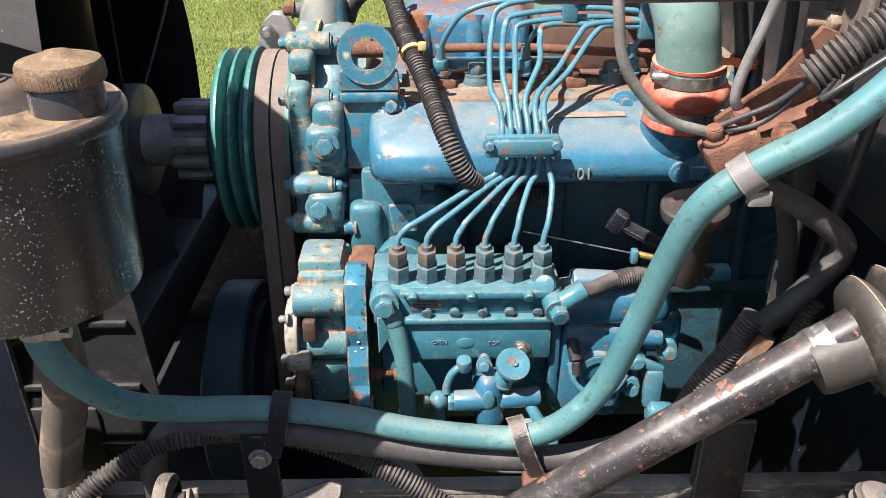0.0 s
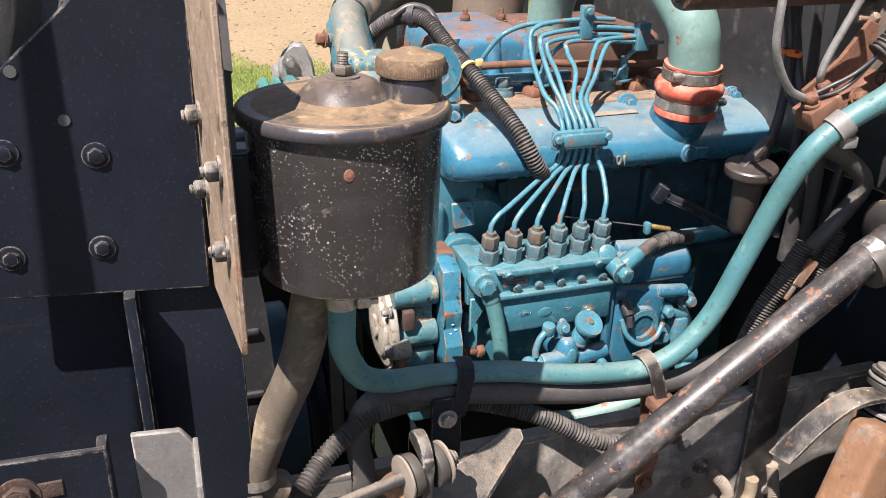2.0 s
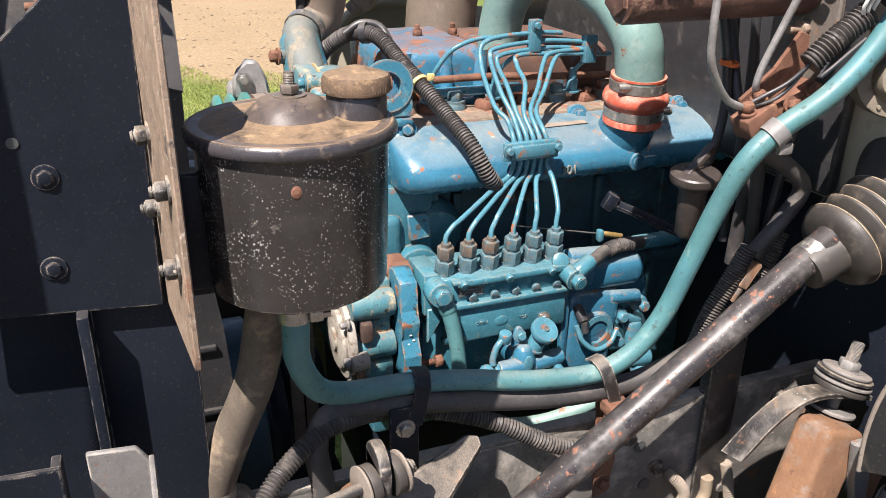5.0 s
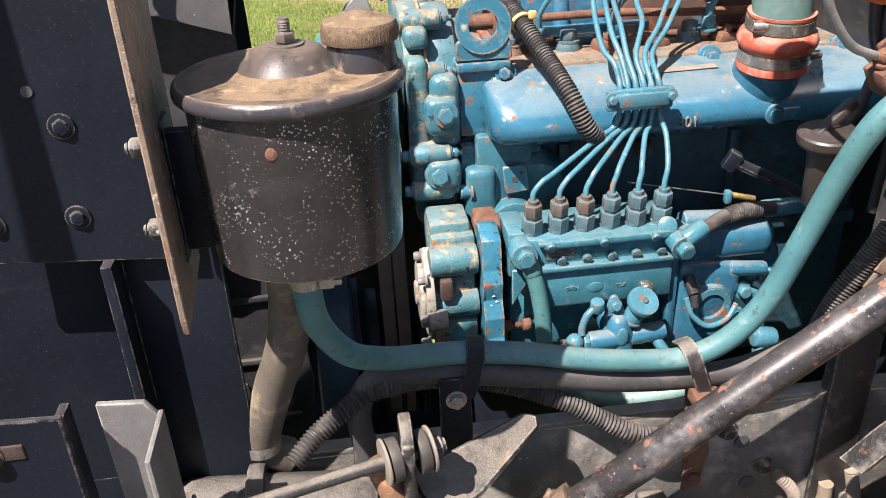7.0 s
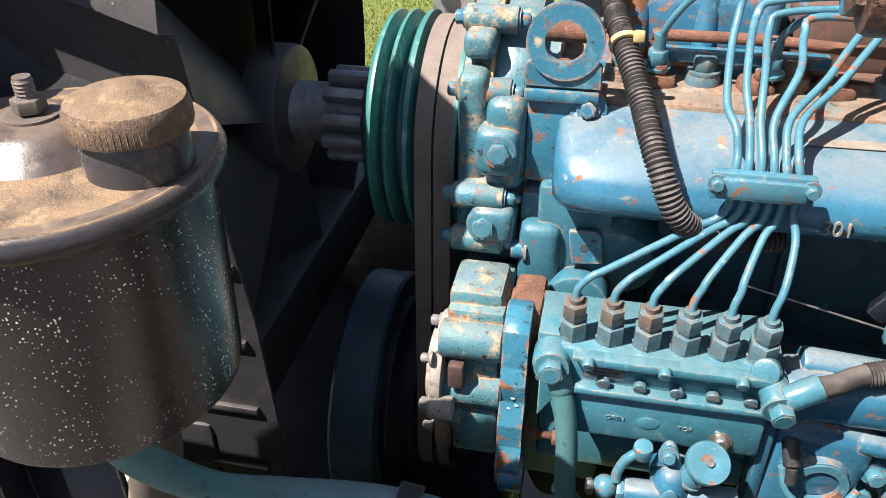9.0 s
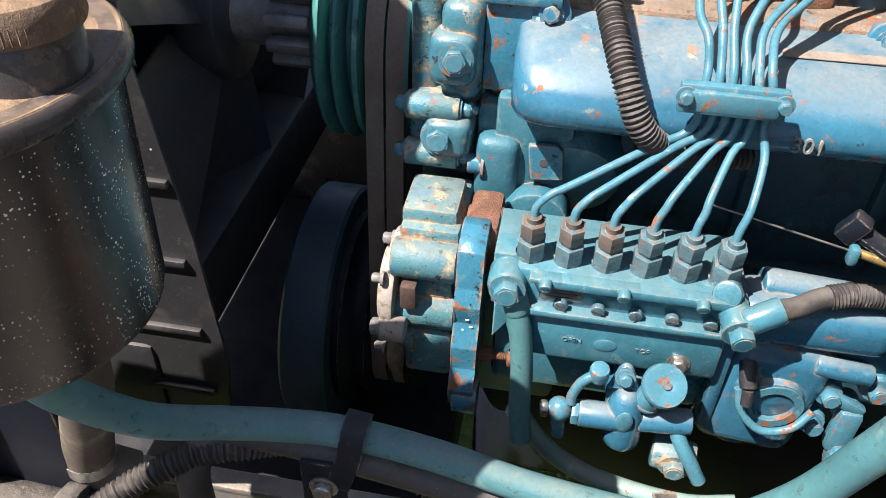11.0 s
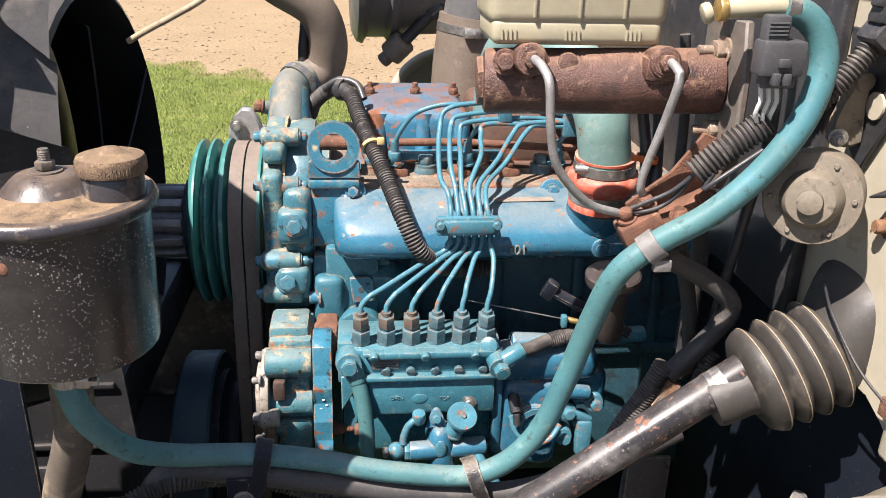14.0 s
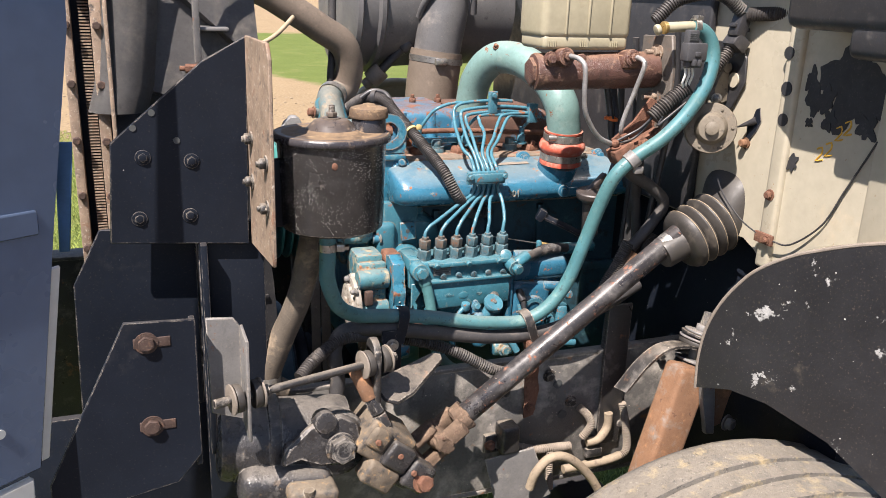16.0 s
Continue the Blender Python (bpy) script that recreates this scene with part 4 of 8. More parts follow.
# ---- injection pump ----
pump = thing("injection_pump", (0.03, 0.86, 0.93), "teal in-line diesel injection pump with six outlets", "injection pump")
bm = B()
box(bm, (-0.072, 0.822, 1.062), (0.128, 0.905, 1.104), 0.005)
box(bm, (-0.042, 0.816, 1.010), (0.124, 0.905, 1.066), 0.005)
box(bm, (-0.074, 0.852, 0.93), (0.128, 0.905, 1.030), 0.008)
body = part("pump_body", bm, M_TEAL, pump)
for lo, hi, name in (((-0.045, 0.810, 1.063), (0.126, 0.83, 1.070), "cover_lip"), ((-0.040, 0.812, 1.094), (0.122, 0.85, 1.103), "clamp_rail"), ((-0.078, 0.834, 1.05), (-0.052, 0.90, 1.108), "end_flange")):
    bm = B()
    box(bm, lo, hi, 0.0025)
    part(name, bm, M_TEAL, body)
bm = B()
sheet(bm, [(0, 0), (0.03, 0), (0, -0.05)], basis((-0.074, 0.834, 1.06), (1, 0, 0), (0, 0, 1)), 0.006)
part("gusset", bm, M_TEAL, body)
for i in range(6):
    x = -0.048 + 0.0318 * i
    bm = B()
    rod(bm, (x, 0.842, 1.098), (x, 0.842, 1.108), 0.0125, n=20)
    rod(bm, (x, 0.841, 1.107), (x, 0.838, 1.126), 0.0128, n=6, round_=0.001)
    rod(bm, (x, 0.838, 1.126), (x, 0.8375, 1.130), 0.0085, n=18)
    val = part("delivery_valve", bm, M_NUT, pump)
    bm = B()
    rod(bm, (x, 0.838, 1.129), (x, 0.836, 1.145), 0.0112, n=6, round_=0.001)
    rod(bm, (x, 0.836, 1.144), (x, 0.8355, 1.150), 0.0062, n=16)
    part("union_nut", bm, M_NUT_BROWN if i < 3 else M_NUT, val)
for x in (-0.032, 0.032, 0.095):
    bm = B()
    box(bm, (x - 0.014, 0.812, 1.098), (x + 0.014, 0.826, 1.103), 0.0015)
    rod(bm, (x, 0.814, 1.101), (x, 0.806, 1.098), 0.0055, n=16, round_=0.001)
    part("clamp_tab", bm, M_TEAL, pump)
bm = B()
sheet(bm, [(-0.018, -0.0075), (0.018, -0.0075), (0.018, 0.0075), (-0.018, 0.0075)], basis((-0.018, 0.8205, 1.084), (1, 0, 0), (0, 0, 1)), 0.0018)
plate = part("maker_plate", bm, M_GREY, pump, "small grey metal maker's plate")
for k in range(3):
    bm = B()
    box(bm, (-0.031, 0.8188, 1.0795 + 0.004 * k), (-0.008 + 0.004 * (k % 2), 0.8197, 1.0810 + 0.004 * k), 0.0)
    part("stamped_line", bm, M_SHADOWBAR, plate)
for x in (-0.033, -0.003):
    bm = B()
    rod(bm, (x, 0.821, 1.084), (x, 0.8185, 1.084), 0.0015, n=10)
    part("rivet", bm, M_STEEL, plate)
for i, x in enumerate((-0.017, 0.014, 0.045, 0.075, 0.106)):
    bm = B()
    rod(bm, (x, 0.818, 1.0765), (x, 0.8125, 1.0755), 0.0060, n=20, round_=0.0012)
    sc = part("slotted_screw", bm, M_NUT, pump)
    bm = B()
    box(bm, (x - 0.0055, 0.8116, 1.0749), (x + 0.0055, 0.8122, 1.0763), 0.0, rot=(0, (40, 15, 90, 5, 10)[i], 0))
    part("slot", bm, M_SHADOWBAR, sc)
bm = B()
ball(bm, (0.026, 0.8165, 1.034), 0.011, (1.0, 0.16, 0.72), 20)
part("boss", bm, M_TEAL, pump)
lettering("casting_mark", "OPEN", 0.0066, basis((-0.003, 0.8157, 1.036), (1, 0, 0), (0, 0, 1)), M_TEAL, pump)
lettering("casting_mark", "TOP", 0.0066, basis((0.058, 0.8157, 1.034), (1, 0, 0), (0, 0, 1)), M_TEAL, pump)
bm = B()
bolt(bm, (0.090, 0.816, 1.026), (0, -1, 0.1), 0.013, 0.006)
part("level_plug", bm, M_STEEL, pump)
bm = B()
rod(bm, (-0.005, 0.856, 0.995), (-0.005, 0.846, 0.995), 0.009, n=18, round_=0.002)
part("body_plug", bm, M_TEAL, pump)
bm = B()
rod(bm, (-0.040, 0.856, 1.000), (-0.040, 0.846, 0.998), 0.007, n=16, round_=0.002)
part("body_plug", bm, M_TEAL, pump)
# feed banjo with its pipe
bm = B()
rod(bm, (-0.064, 0.838, 1.090), (-0.064, 0.812, 1.088), 0.0165, n=24, round_=0.004)
bolt(bm, (-0.063, 0.812, 1.088), (0.05, -1, 0.05), 0.020, 0.010)
bj = part("banjo", bm, M_TEAL, pump)
bm = B()
box(bm, (-0.068, 0.7998, 1.0865), (-0.058, 0.8006, 1.0885), 0.0, rot=(0, 20, 0))
part("slot", bm, M_SHADOWBAR, bj)
bm = B()
rod(bm, (-0.058, 0.818, 1.080), (-0.052, 0.813, 1.062), 0.0115, n=18, round_=0.002)
tube(bm, [(-0.055, 0.815, 1.070), (-0.049, 0.810, 1.050), (-0.043, 0.802, 1.01), (-0.041, 0.795, 0.97), (-0.036, 0.785, 0.93)], 0.0102)
part("feed_hose", bm, M_GHOSE, pump, "soft green feed hose")
# return banjo
bm = B()
rod(bm, (0.120, 0.828, 1.092), (0.126, 0.800, 1.086), 0.0130, n=24, round_=0.003)
rod(bm, (0.118, 0.835, 1.098), (0.112, 0.818, 1.108), 0.012, n=18, round_=0.003)
bolt(bm, (0.126, 0.800, 1.086), (0.15, -1, -0.15), 0.019, 0.011)
rod(bm, (0.128, 0.805, 1.092), (0.156, 0.812, 1.106), 0.0115, n=18, round_=0.003)
part("banjo", bm, M_TEAL, pump)
bm = B()
tube(bm, [(0.150, 0.812, 1.103), (0.168, 0.822, 1.100), (0.189, 0.836, 1.101), (0.214, 0.842, 1.105), (0.240, 0.846, 1.104), (0.262, 0.852, 1.100)], 0.0094)
part("return_hose", bm, M_BHOSE, pump, "cracked grey return hose")
bm = B()
tube(bm, [(0.196, 0.838, 1.1025), (0.214, 0.842, 1.105), (0.240, 0.846, 1.104)], 0.0099, rib=0.0030, depth=0.0009)
part("return_hose_braid", bm, M_COND, pump)
bm = B()
rod(bm, (0.250, 0.856, 1.098), (0.330, 0.862, 1.096), 0.0115, n=20, round_=0.003)
part("control_arm", bm, M_TEAL, pump)
# lift pump with its primer knob
bm = B()
lathe(bm, (0.0545, 0.795, 0.936), (-0.06, 0, 1), [(0.006, 0.0), (0.0135, 0.0015), (0.0165, 0.006), (0.0172, 0.014), (0.0168, 0.045), (0.0130, 0.058), (0.0080, 0.066), (0.0030, 0.068)], 32)
rod(bm, (0.052, 0.79, 0.974), (0.012, 0.79, 0.973), 0.0125, n=24, round_=0.002)
rod(bm, (0.055, 0.795, 0.970), (0.112, 0.798, 0.973), 0.0120, n=24, round_=0.004)
rod(bm, (0.055, 0.795, 0.975), (0.055, 0.845, 0.975), 0.020, n=24, round_=0.004)
sheet(bm, [(-0.014, -0.012), (0.014, -0.012), (0.006, 0.012), (0.0, 0.016), (-0.006, 0.012)], basis((0.047, 0.803, 1.012), (1, 0, 0), (0, 0.25, 1)), 0.006, 0.002)
lift = part("lift_pump", bm, M_BLUE, pump, "blue lift pump with a hand primer")
bm = B()
ball(bm, (0.051, 0.7785, 0.982), 0.0105, (0.72, 0.22, 1.25), 18)
part("oval_boss", bm, M_PIPE, lift)
bm = B()
bolt(bm, (0.047, 0.800, 1.015), (0, -1, 0.25), 0.011, 0.006)
part("bolt", bm, M_PIPE, lift)
bm = B()
rod(bm, (0.0665, 0.798, 0.990), (0.0785, 0.794, 1.020), 0.0120, 0.0125, n=26, round_=0.001)
rod(bm, (0.0672, 0.798, 0.9915), (0.0685, 0.7975, 0.995), 0.0132, n=26, round_=0.001)
part("primer_neck", bm, M_PIPE, lift)
bm = B()
lathe(bm, (0.0775, 0.795, 1.0165), (0.16, -0.60, 0.78), [(0.012, 0.0), (0.0185, 0.0015), (0.0195, 0.004), (0.0195, 0.009), (0.0182, 0.0112), (0.006, 0.0118), (0.0045, 0.0110)], 36)
knob = part("primer_knob", bm, M_PIPE, lift, "pale blue round primer knob")
bm = B()
rod(bm, (0.0794, 0.7882, 1.0252), (0.0798, 0.7866, 1.0273), 0.0036, n=14)
part("knob_screw", bm, M_STEEL, knob)
bm = B()
rod(bm, (0.012, 0.79, 0.973), (0.0055, 0.79, 0.973), 0.0112, n=6, round_=0.001)
part("union_nut", bm, M_PIPE, lift)
bm = B()
ball(bm, (-0.005, 0.79, 0.974), 0.0112, (1.0, 1.0, 1.05), 18)
rod(bm, (-0.005, 0.79, 0.966), (-0.003, 0.79, 0.940), 0.0066, n=16)
un = part("inlet_elbow", bm, M_PIPE, lift)
bm = B()
bolt(bm, (-0.0155, 0.789, 0.973), (-1, -0.1, 0), 0.014, 0.006, washer=False)
part("elbow_nut", bm, M_STEEL, un)
bm = B()
rod(bm, (0.024, 0.80, 1.010), (0.024, 0.797, 1.026), 0.0088, n=20, round_=0.003)
tube(bm, [(0.020, 0.797, 1.016), (0.010, 0.794, 1.008), (0.004, 0.792, 0.992), (0.004, 0.79, 0.984)], 0.0046)
part("fuel_union", bm, M_PIPE, lift)
bm = B()
tube(bm, [(0.098, 0.795, 0.966), (0.106, 0.785, 0.955), (0.118, 0.778, 0.938), (0.127, 0.775, 0.922)], 0.0068)
part("outlet_pipe", bm, M_PIPE, lift)
# governor
bm = B()
box(bm, (0.128, 0.826, 0.912), (0.222, 0.92, 1.045), 0.018, 4, rot=(0, 6, 0))
box(bm, (0.128, 0.830, 1.040), (0.265, 0.885, 1.088), 0.018, 5)
rod(bm, (0.150, 0.868, 1.082), (0.262, 0.868, 1.074), 0.017, n=24, round_=0.004)
box(bm, (0.205, 0.846, 0.990), (0.285, 0.90, 1.050), 0.018, 5)
box(bm, (0.124, 0.824, 0.94), (0.136, 0.90, 1.092), 0.004)
rod(bm, (0.205, 0.835, 1.030), (0.255, 0.835, 1.024), 0.010, n=18, round_=0.003)
rod(bm, (0.178, 0.86, 0.990), (0.180, 0.822, 0.985), 0.029, n=30, round_=0.005)
rod(bm, (0.165, 0.86, 0.930), (0.170, 0.85, 0.905), 0.02, n=20, round_=0.004)
gov = part("governor_housing", bm, M_BLUE, pump, "blue governor housing")
bm = B()
ring_plate(bm, (0.181, 0.821, 0.985), (0.05, -1, 0), 0.026, 0.018, 0.006, 28)
tube(bm, [(0.148, 0.822, 1.000), (0.155, 0.815, 0.978), (0.175, 0.810, 0.962), (0.200, 0.812, 0.968), (0.215, 0.82, 0.985)], 0.0038)
part("cover_ring", bm, M_PIPE, gov)
bm = B()
rod(bm, (0.150, 0.83, 1.028), (0.153, 0.812, 1.010), 0.0075, n=16, round_=0.002)
rod(bm, (0.153, 0.812, 1.010), (0.154, 0.808, 0.995), 0.005, n=12)
part("stop_screw", bm, M_PLASTIC, gov)
for p in ((0.228, 0.835, 0.995), (0.250, 0.835, 0.975), (0.225, 0.835, 0.955), (0.265, 0.838, 1.005)):
    bm = B()
    rod(bm, V(p) + V((0, 0.02, 0)), p, 0.013, n=18, round_=0.003)
    bolt(bm, p, (0.1, -1, 0.1), 0.015, 0.010)
    part("stud_nut", bm, M_PIPE, gov)
bm = B()
box(bm, (0.225, 0.826, 0.985), (0.262, 0.836, 0.996), 0.003, rot=(0, 25, 0))
box(bm, (0.240, 0.822, 0.93), (0.262, 0.84, 0.985), 0.006)
rod(bm, (0.245, 0.82, 0.93), (0.275, 0.82, 0.925), 0.014, n=18, round_=0.004)
rod(bm, (0.248, 0.815, 0.912), (0.278, 0.815, 0.905), 0.010, n=18, round_=0.003)
part("control_lever", bm, M_PIPE, gov)
bm = B()
rod(bm, (0.10, 0.93, 1.118), (0.252, 0.918, 1.088), 0.0011, n=8)
part("throttle_cable", bm, M_STEEL, pump, "thin steel throttle cable")
bm = B()
rod(bm, (0.238, 0.919, 1.0915), (0.272, 0.9145, 1.0838), 0.0042, n=14, round_=0.001)
part("cable_end", bm, M_BRASS, pump, "brass cable end")
bm = B()
box(bm, (0.230, 0.911, 1.080), (0.239, 0.923, 1.099), 0.003)
part("cable_lug", bm, M_PIPE, pump)

# ---- injection pipes ----
pipes = thing("injection_pipes", (0.09, 0.886, 1.20), "six light blue steel injection pipes in a clamp", "fuel pipes")
up_ends = [
    [(0.064, 0.905, 1.285), (0.056, 0.93, 1.300), (0.060, 0.985, 1.345), (0.075, 1.0, 1.372), (0.15, 1.01, 1.378), (0.20, 1.012, 1.376)],
    [(0.074, 0.91, 1.290), (0.070, 0.94, 1.315), (0.076, 0.99, 1.352), (0.095, 1.0, 1.362), (0.17, 1.01, 1.366), (0.235, 1.01, 1.362)],
    [(0.083, 0.915, 1.290), (0.085, 0.95, 1.318), (0.088, 0.99, 1.340), (0.100, 1.0, 1.352), (0.18, 1.01, 1.356), (0.235, 1.01, 1.352)],
    [(0.094, 0.915, 1.290), (0.112, 0.95, 1.320), (0.116, 0.985, 1.338), (0.130, 1.0, 1.350), (0.235, 1.005, 1.345)],
    [(0.107, 0.92, 1.290), (0.135, 0.955, 1.312), (0.160, 0.99, 1.338), (0.178, 1.0, 1.350), (0.240, 1.005, 1.352)],
    [(0.118, 0.925, 1.288), (0.148, 0.96, 1.308), (0.180, 0.995, 1.340), (0.200, 1.003, 1.348), (0.245, 1.006, 1.344)],
]
for i in range(6):
    x, c = -0.048 + 0.0318 * i, 0.067 + 0.0103 * i
    low = 1.176 + 0.006 * i
    k = (c - x) / 0.115
    pts = [(x, 0.8365, 1.146), (x + 0.001, 0.838, 1.158)]
    if i < 5:
        pts += [(x + 0.010 * k + 0.002, 0.841, 1.170), (x + 0.024 * k, 0.846, 1.175 + 0.001 * i)]
        pts += [(c - 0.024 * k - 0.004, 0.876, 1.203), (c - 0.008 * k, 0.884, 1.211)]
    else:
        pts += [(x + 0.006, 0.845, 1.175), (c + 0.004, 0.872, 1.203)]
    pts += [(c, 0.886, 1.222), (c, 0.884, 1.238), (c - 0.0005 * i, 0.886, 1.258), (c - 0.001 * i, 0.894, 1.270)]
    bm = B()
    tube(bm, pts + up_ends[i], 0.0034, n=12, step=0.004)
    part("pipe", bm, M_PIPE, pipes)
bm = B()
box(bm, (0.048, 0.872, 1.236), (0.128, 0.882, 1.261), 0.0025)
box(bm, (0.056, 0.868, 1.240), (0.122, 0.874, 1.257), 0.002)
clamp = part("clamp", bm, M_PIPE, pipes, "two-bolt pipe clamp")
for x in (0.053, 0.124):
    bm = B()
    bolt(bm, (x, 0.872, 1.2515), (0, -1, 0), 0.010, 0.006)
    part("bolt", bm, M_PIPE, clamp)
bm = B()
box(bm, (0.142, 0.998, 1.352), (0.160, 1.010, 1.398), 0.002)
cl = part("upper_clip", bm, M_PIPE, pipes)
bm = B()
bolt(bm, (0.150, 0.998, 1.390), (0, -1, 0), 0.010, 0.005)
part("bolt", bm, M_PIPE, cl)
bm = B()
box(bm, (0.232, 0.996, 1.332), (0.252, 1.012, 1.372), 0.002)
part("upper_clip", bm, M_PIPE, pipes)
for a, top_, b in (((0.002, 1.030, 1.315), (0.03, 1.01, 1.362), (0.10, 1.008, 1.374)), ((0.105, 1.030, 1.315), (0.122, 1.01, 1.345), (0.18, 1.01, 1.352)), ((0.235, 1.03, 1.315), (0.255, 1.01, 1.342), (0.29, 1.02, 1.34))):
    bm = B()
    mid = (V(a) + V(top_)) / 2
    tube(bm, [a, (mid.x - 0.004, mid.y, mid.z), top_, ((top_[0] + b[0]) / 2, b[1], b[2]), b], 0.0034, n=12, step=0.004)
    part("pipe", bm, M_PIPE, pipes)

# ---- pulleys, belts and fan ----
QY, QZ = 1.130, 1.166
pulley = thing("fan_pulley", (-0.235, QY, QZ), "green painted four-groove fan pulley", "pulley")
bm = B()
prof = [(0.03, -0.046), (0.074, -0.046), (0.112, -0.042), (0.122, -0.037), (0.1245, -0.034), (0.1245, -0.031), (0.121, -0.029), (0.096, -0.027), (0.096, -0.023), (0.122, -0.0185), (0.1255, -0.016), (0.1255, -0.013), (0.122, -0.011), (0.096, -0.009), (0.096, -0.005), (0.122, 0.001), (0.126, 0.004), (0.126, 0.009), (0.106, 0.013), (0.106, 0.030), (0.118, 0.033), (0.106, 0.036), (0.106, 0.052), (0.124, 0.056), (0.124, 0.060), (0.03, 0.061)]
lathe(bm, (-0.248, QY, QZ), (1, 0, 0), prof, 72)
part("sheave", bm, M_PULLEY, pulley)
bm = B()
rod(bm, (-0.306, QY, QZ), (-0.290, QY, QZ), 0.070, n=44, round_=0.005)
rod(bm, (-0.292, QY, QZ), (-0.284, QY, QZ), 0.052, n=40)
part("hub_plate", bm, M_DAMPER, pulley)
CY, CZ = 1.080, 0.785
for k, x in enumerate((-0.2225, -0.2015)):
    bm = B()
    n = 56
    hw = 0.0092
    loop = []
    for j in range(n):
        a = math.tau * j / n
        big, small = (QY, QZ, 0.1225), (CY, CZ, 0.095)
        y0, z0, r = big if math.sin(a) >= 0 else small
        loop.append((y0 - r * math.cos(a), z0 + r * math.sin(a)))
    rows = []
    for (y, z), j in zip(loop, range(n)):
        a = math.tau * j / n
        ny, nz = -math.cos(a), math.sin(a)
        rows.append([bm.verts.new((x + dx, y + ny * dr, z + nz * dr)) for dx, dr in ((-hw, 0), (hw, 0), (hw * 0.8, -0.011), (-hw * 0.8, -0.011))])
    for a, b in zip(rows, rows[1:] + rows[:1]):
        for j in range(4):
            bm.faces.new((a[j], a[(j + 1) % 4], b[(j + 1) % 4], b[j]))
    solid("drive_belt", bm, M_BELT, (x, 1.09, 1.0), "worn brown-black V-belt round the pulleys", "belt", "drive belts")
crank = thing("crankshaft_damper", (-0.30, CY, CZ), "dark blue crankshaft damper and pulley", "pulley")
bm = B()
lathe(bm, (-0.303, CY, CZ), (1, 0, 0), [(0.02, -0.024), (0.12, -0.024), (0.124, -0.028), (0.156, -0.028), (0.160, -0.024), (0.160, 0.024), (0.156, 0.028), (0.124, 0.028), (0.02, 0.024)], 72)
part("damper_ring", bm, M_DAMPER, crank)
bm = B()
lathe(bm, (-0.250, CY, CZ), (1, 0, 0), [(0.02, -0.03), (0.128, -0.03), (0.128, -0.016), (0.112, -0.008), (0.108, 0.0), (0.110, 0.012), (0.085, 0.022), (0.085, 0.034), (0.098, 0.042), (0.085, 0.050), (0.085, 0.062), (0.098, 0.072), (0.098, 0.08), (0.02, 0.08)], 56)
part("sheave", bm, M_PLATE, crank)
fan = thing("cooling_fan", (-0.37, QY, QZ), "black cooling fan with a finned aluminium hub", "fan")
bm = B()
rod(bm, (-0.410, QY, QZ), (-0.304, QY, QZ), 0.036, n=32)
for j in range(11):
    a = math.tau * j / 11
    box(bm, (-0.360, QY + 0.048 * math.cos(a) - 0.009, QZ + 0.048 * math.sin(a) - 0.007), (-0.309, QY + 0.048 * math.cos(a) + 0.009, QZ + 0.048 * math.sin(a) + 0.007), 0.004, rot=(math.degrees(a), 0, 0))
part("finned_hub", bm, M_ALU, fan, "finned aluminium viscous hub")
bm = B()
rod(bm, (-0.450, QY, QZ), (-0.404, QY, QZ), 0.078, n=40, round_=0.006)
part("fan_centre", bm, M_FAN, fan)
for j in range(6):
    a = math.tau * j / 6 + radians(146)
    bm = B()
    u, w = V((0, math.cos(a), math.sin(a))), V((0, -math.sin(a), math.cos(a)))
    rows = []
    for s in range(7):
        r = 0.065 + 0.225 * s / 6
        half = 0.036 + 0.044 * s / 6
        tw = radians(38 - 12 * s / 6)
        row = []
        for q in (-1, -0.4, 0.3, 1):
            d = w * (half * q * math.cos(tw)) + V((half * q * math.sin(tw) + 0.006 * (1 - q * q), 0, 0))
            row.append(V((-0.440, QY, QZ)) + u * r + d)
        rows.append(row)
    top_ = [[bm.verts.new(p + V((0.0016, 0, 0))) for p in row] for row in rows]
    bot = [[bm.verts.new(p - V((0.0016, 0, 0))) for p in row] for row in rows]
    for s in range(6):
        for q in range(3):
            bm.faces.new((top_[s][q], top_[s][q + 1], top_[s + 1][q + 1], top_[s + 1][q]))
            bm.faces.new((bot[s][q], bot[s + 1][q], bot[s + 1][q + 1], bot[s][q + 1]))
        for q, w_ in ((0, 1), (3, -1)):
            bm.faces.new((top_[s][q], top_[s + 1][q], bot[s + 1][q], bot[s][q]))
    for s in (0, 6):
        for q in range(3):
            bm.faces.new((top_[s][q], bot[s][q], bot[s][q + 1], top_[s][q + 1]))
    part("blade", bm, M_FAN, fan)

# ---- steering fluid reservoir ----
RX, RY = -0.290, 0.556
res = thing("fluid_reservoir", (RX, RY, 1.245), "dusty black steering fluid reservoir with a screw cap", "reservoir")
bm = B()
lathe(bm, (RX, RY, 1.264), (0, 0, 1), [(0.020, 0.0), (0.064, 0.001), (0.0705, 0.005), (0.0715, 0.010), (0.0745, 0.126), (0.0745, 0.131)], 64)
part("can", bm, M_BLACK, res)
bm = B()
lathe(bm, (RX, RY, 1.389), (0, 0, 1), [(0.070, 0.0), (0.0795, 0.0), (0.0812, 0.002), (0.0815, 0.006), (0.0800, 0.0095), (0.0785, 0.0108)], 72)
lid = part("lid", bm, M_LID, res, "glossy black rolled lid rim")
bm = B()
lathe(bm, (RX, RY, 1.389), (0, 0, 1), [(0.0788, 0.0100), (0.0778, 0.0112), (0.0745, 0.0104), (0.060, 0.0114), (0.047, 0.0122), (0.0355, 0.0150)], 72)
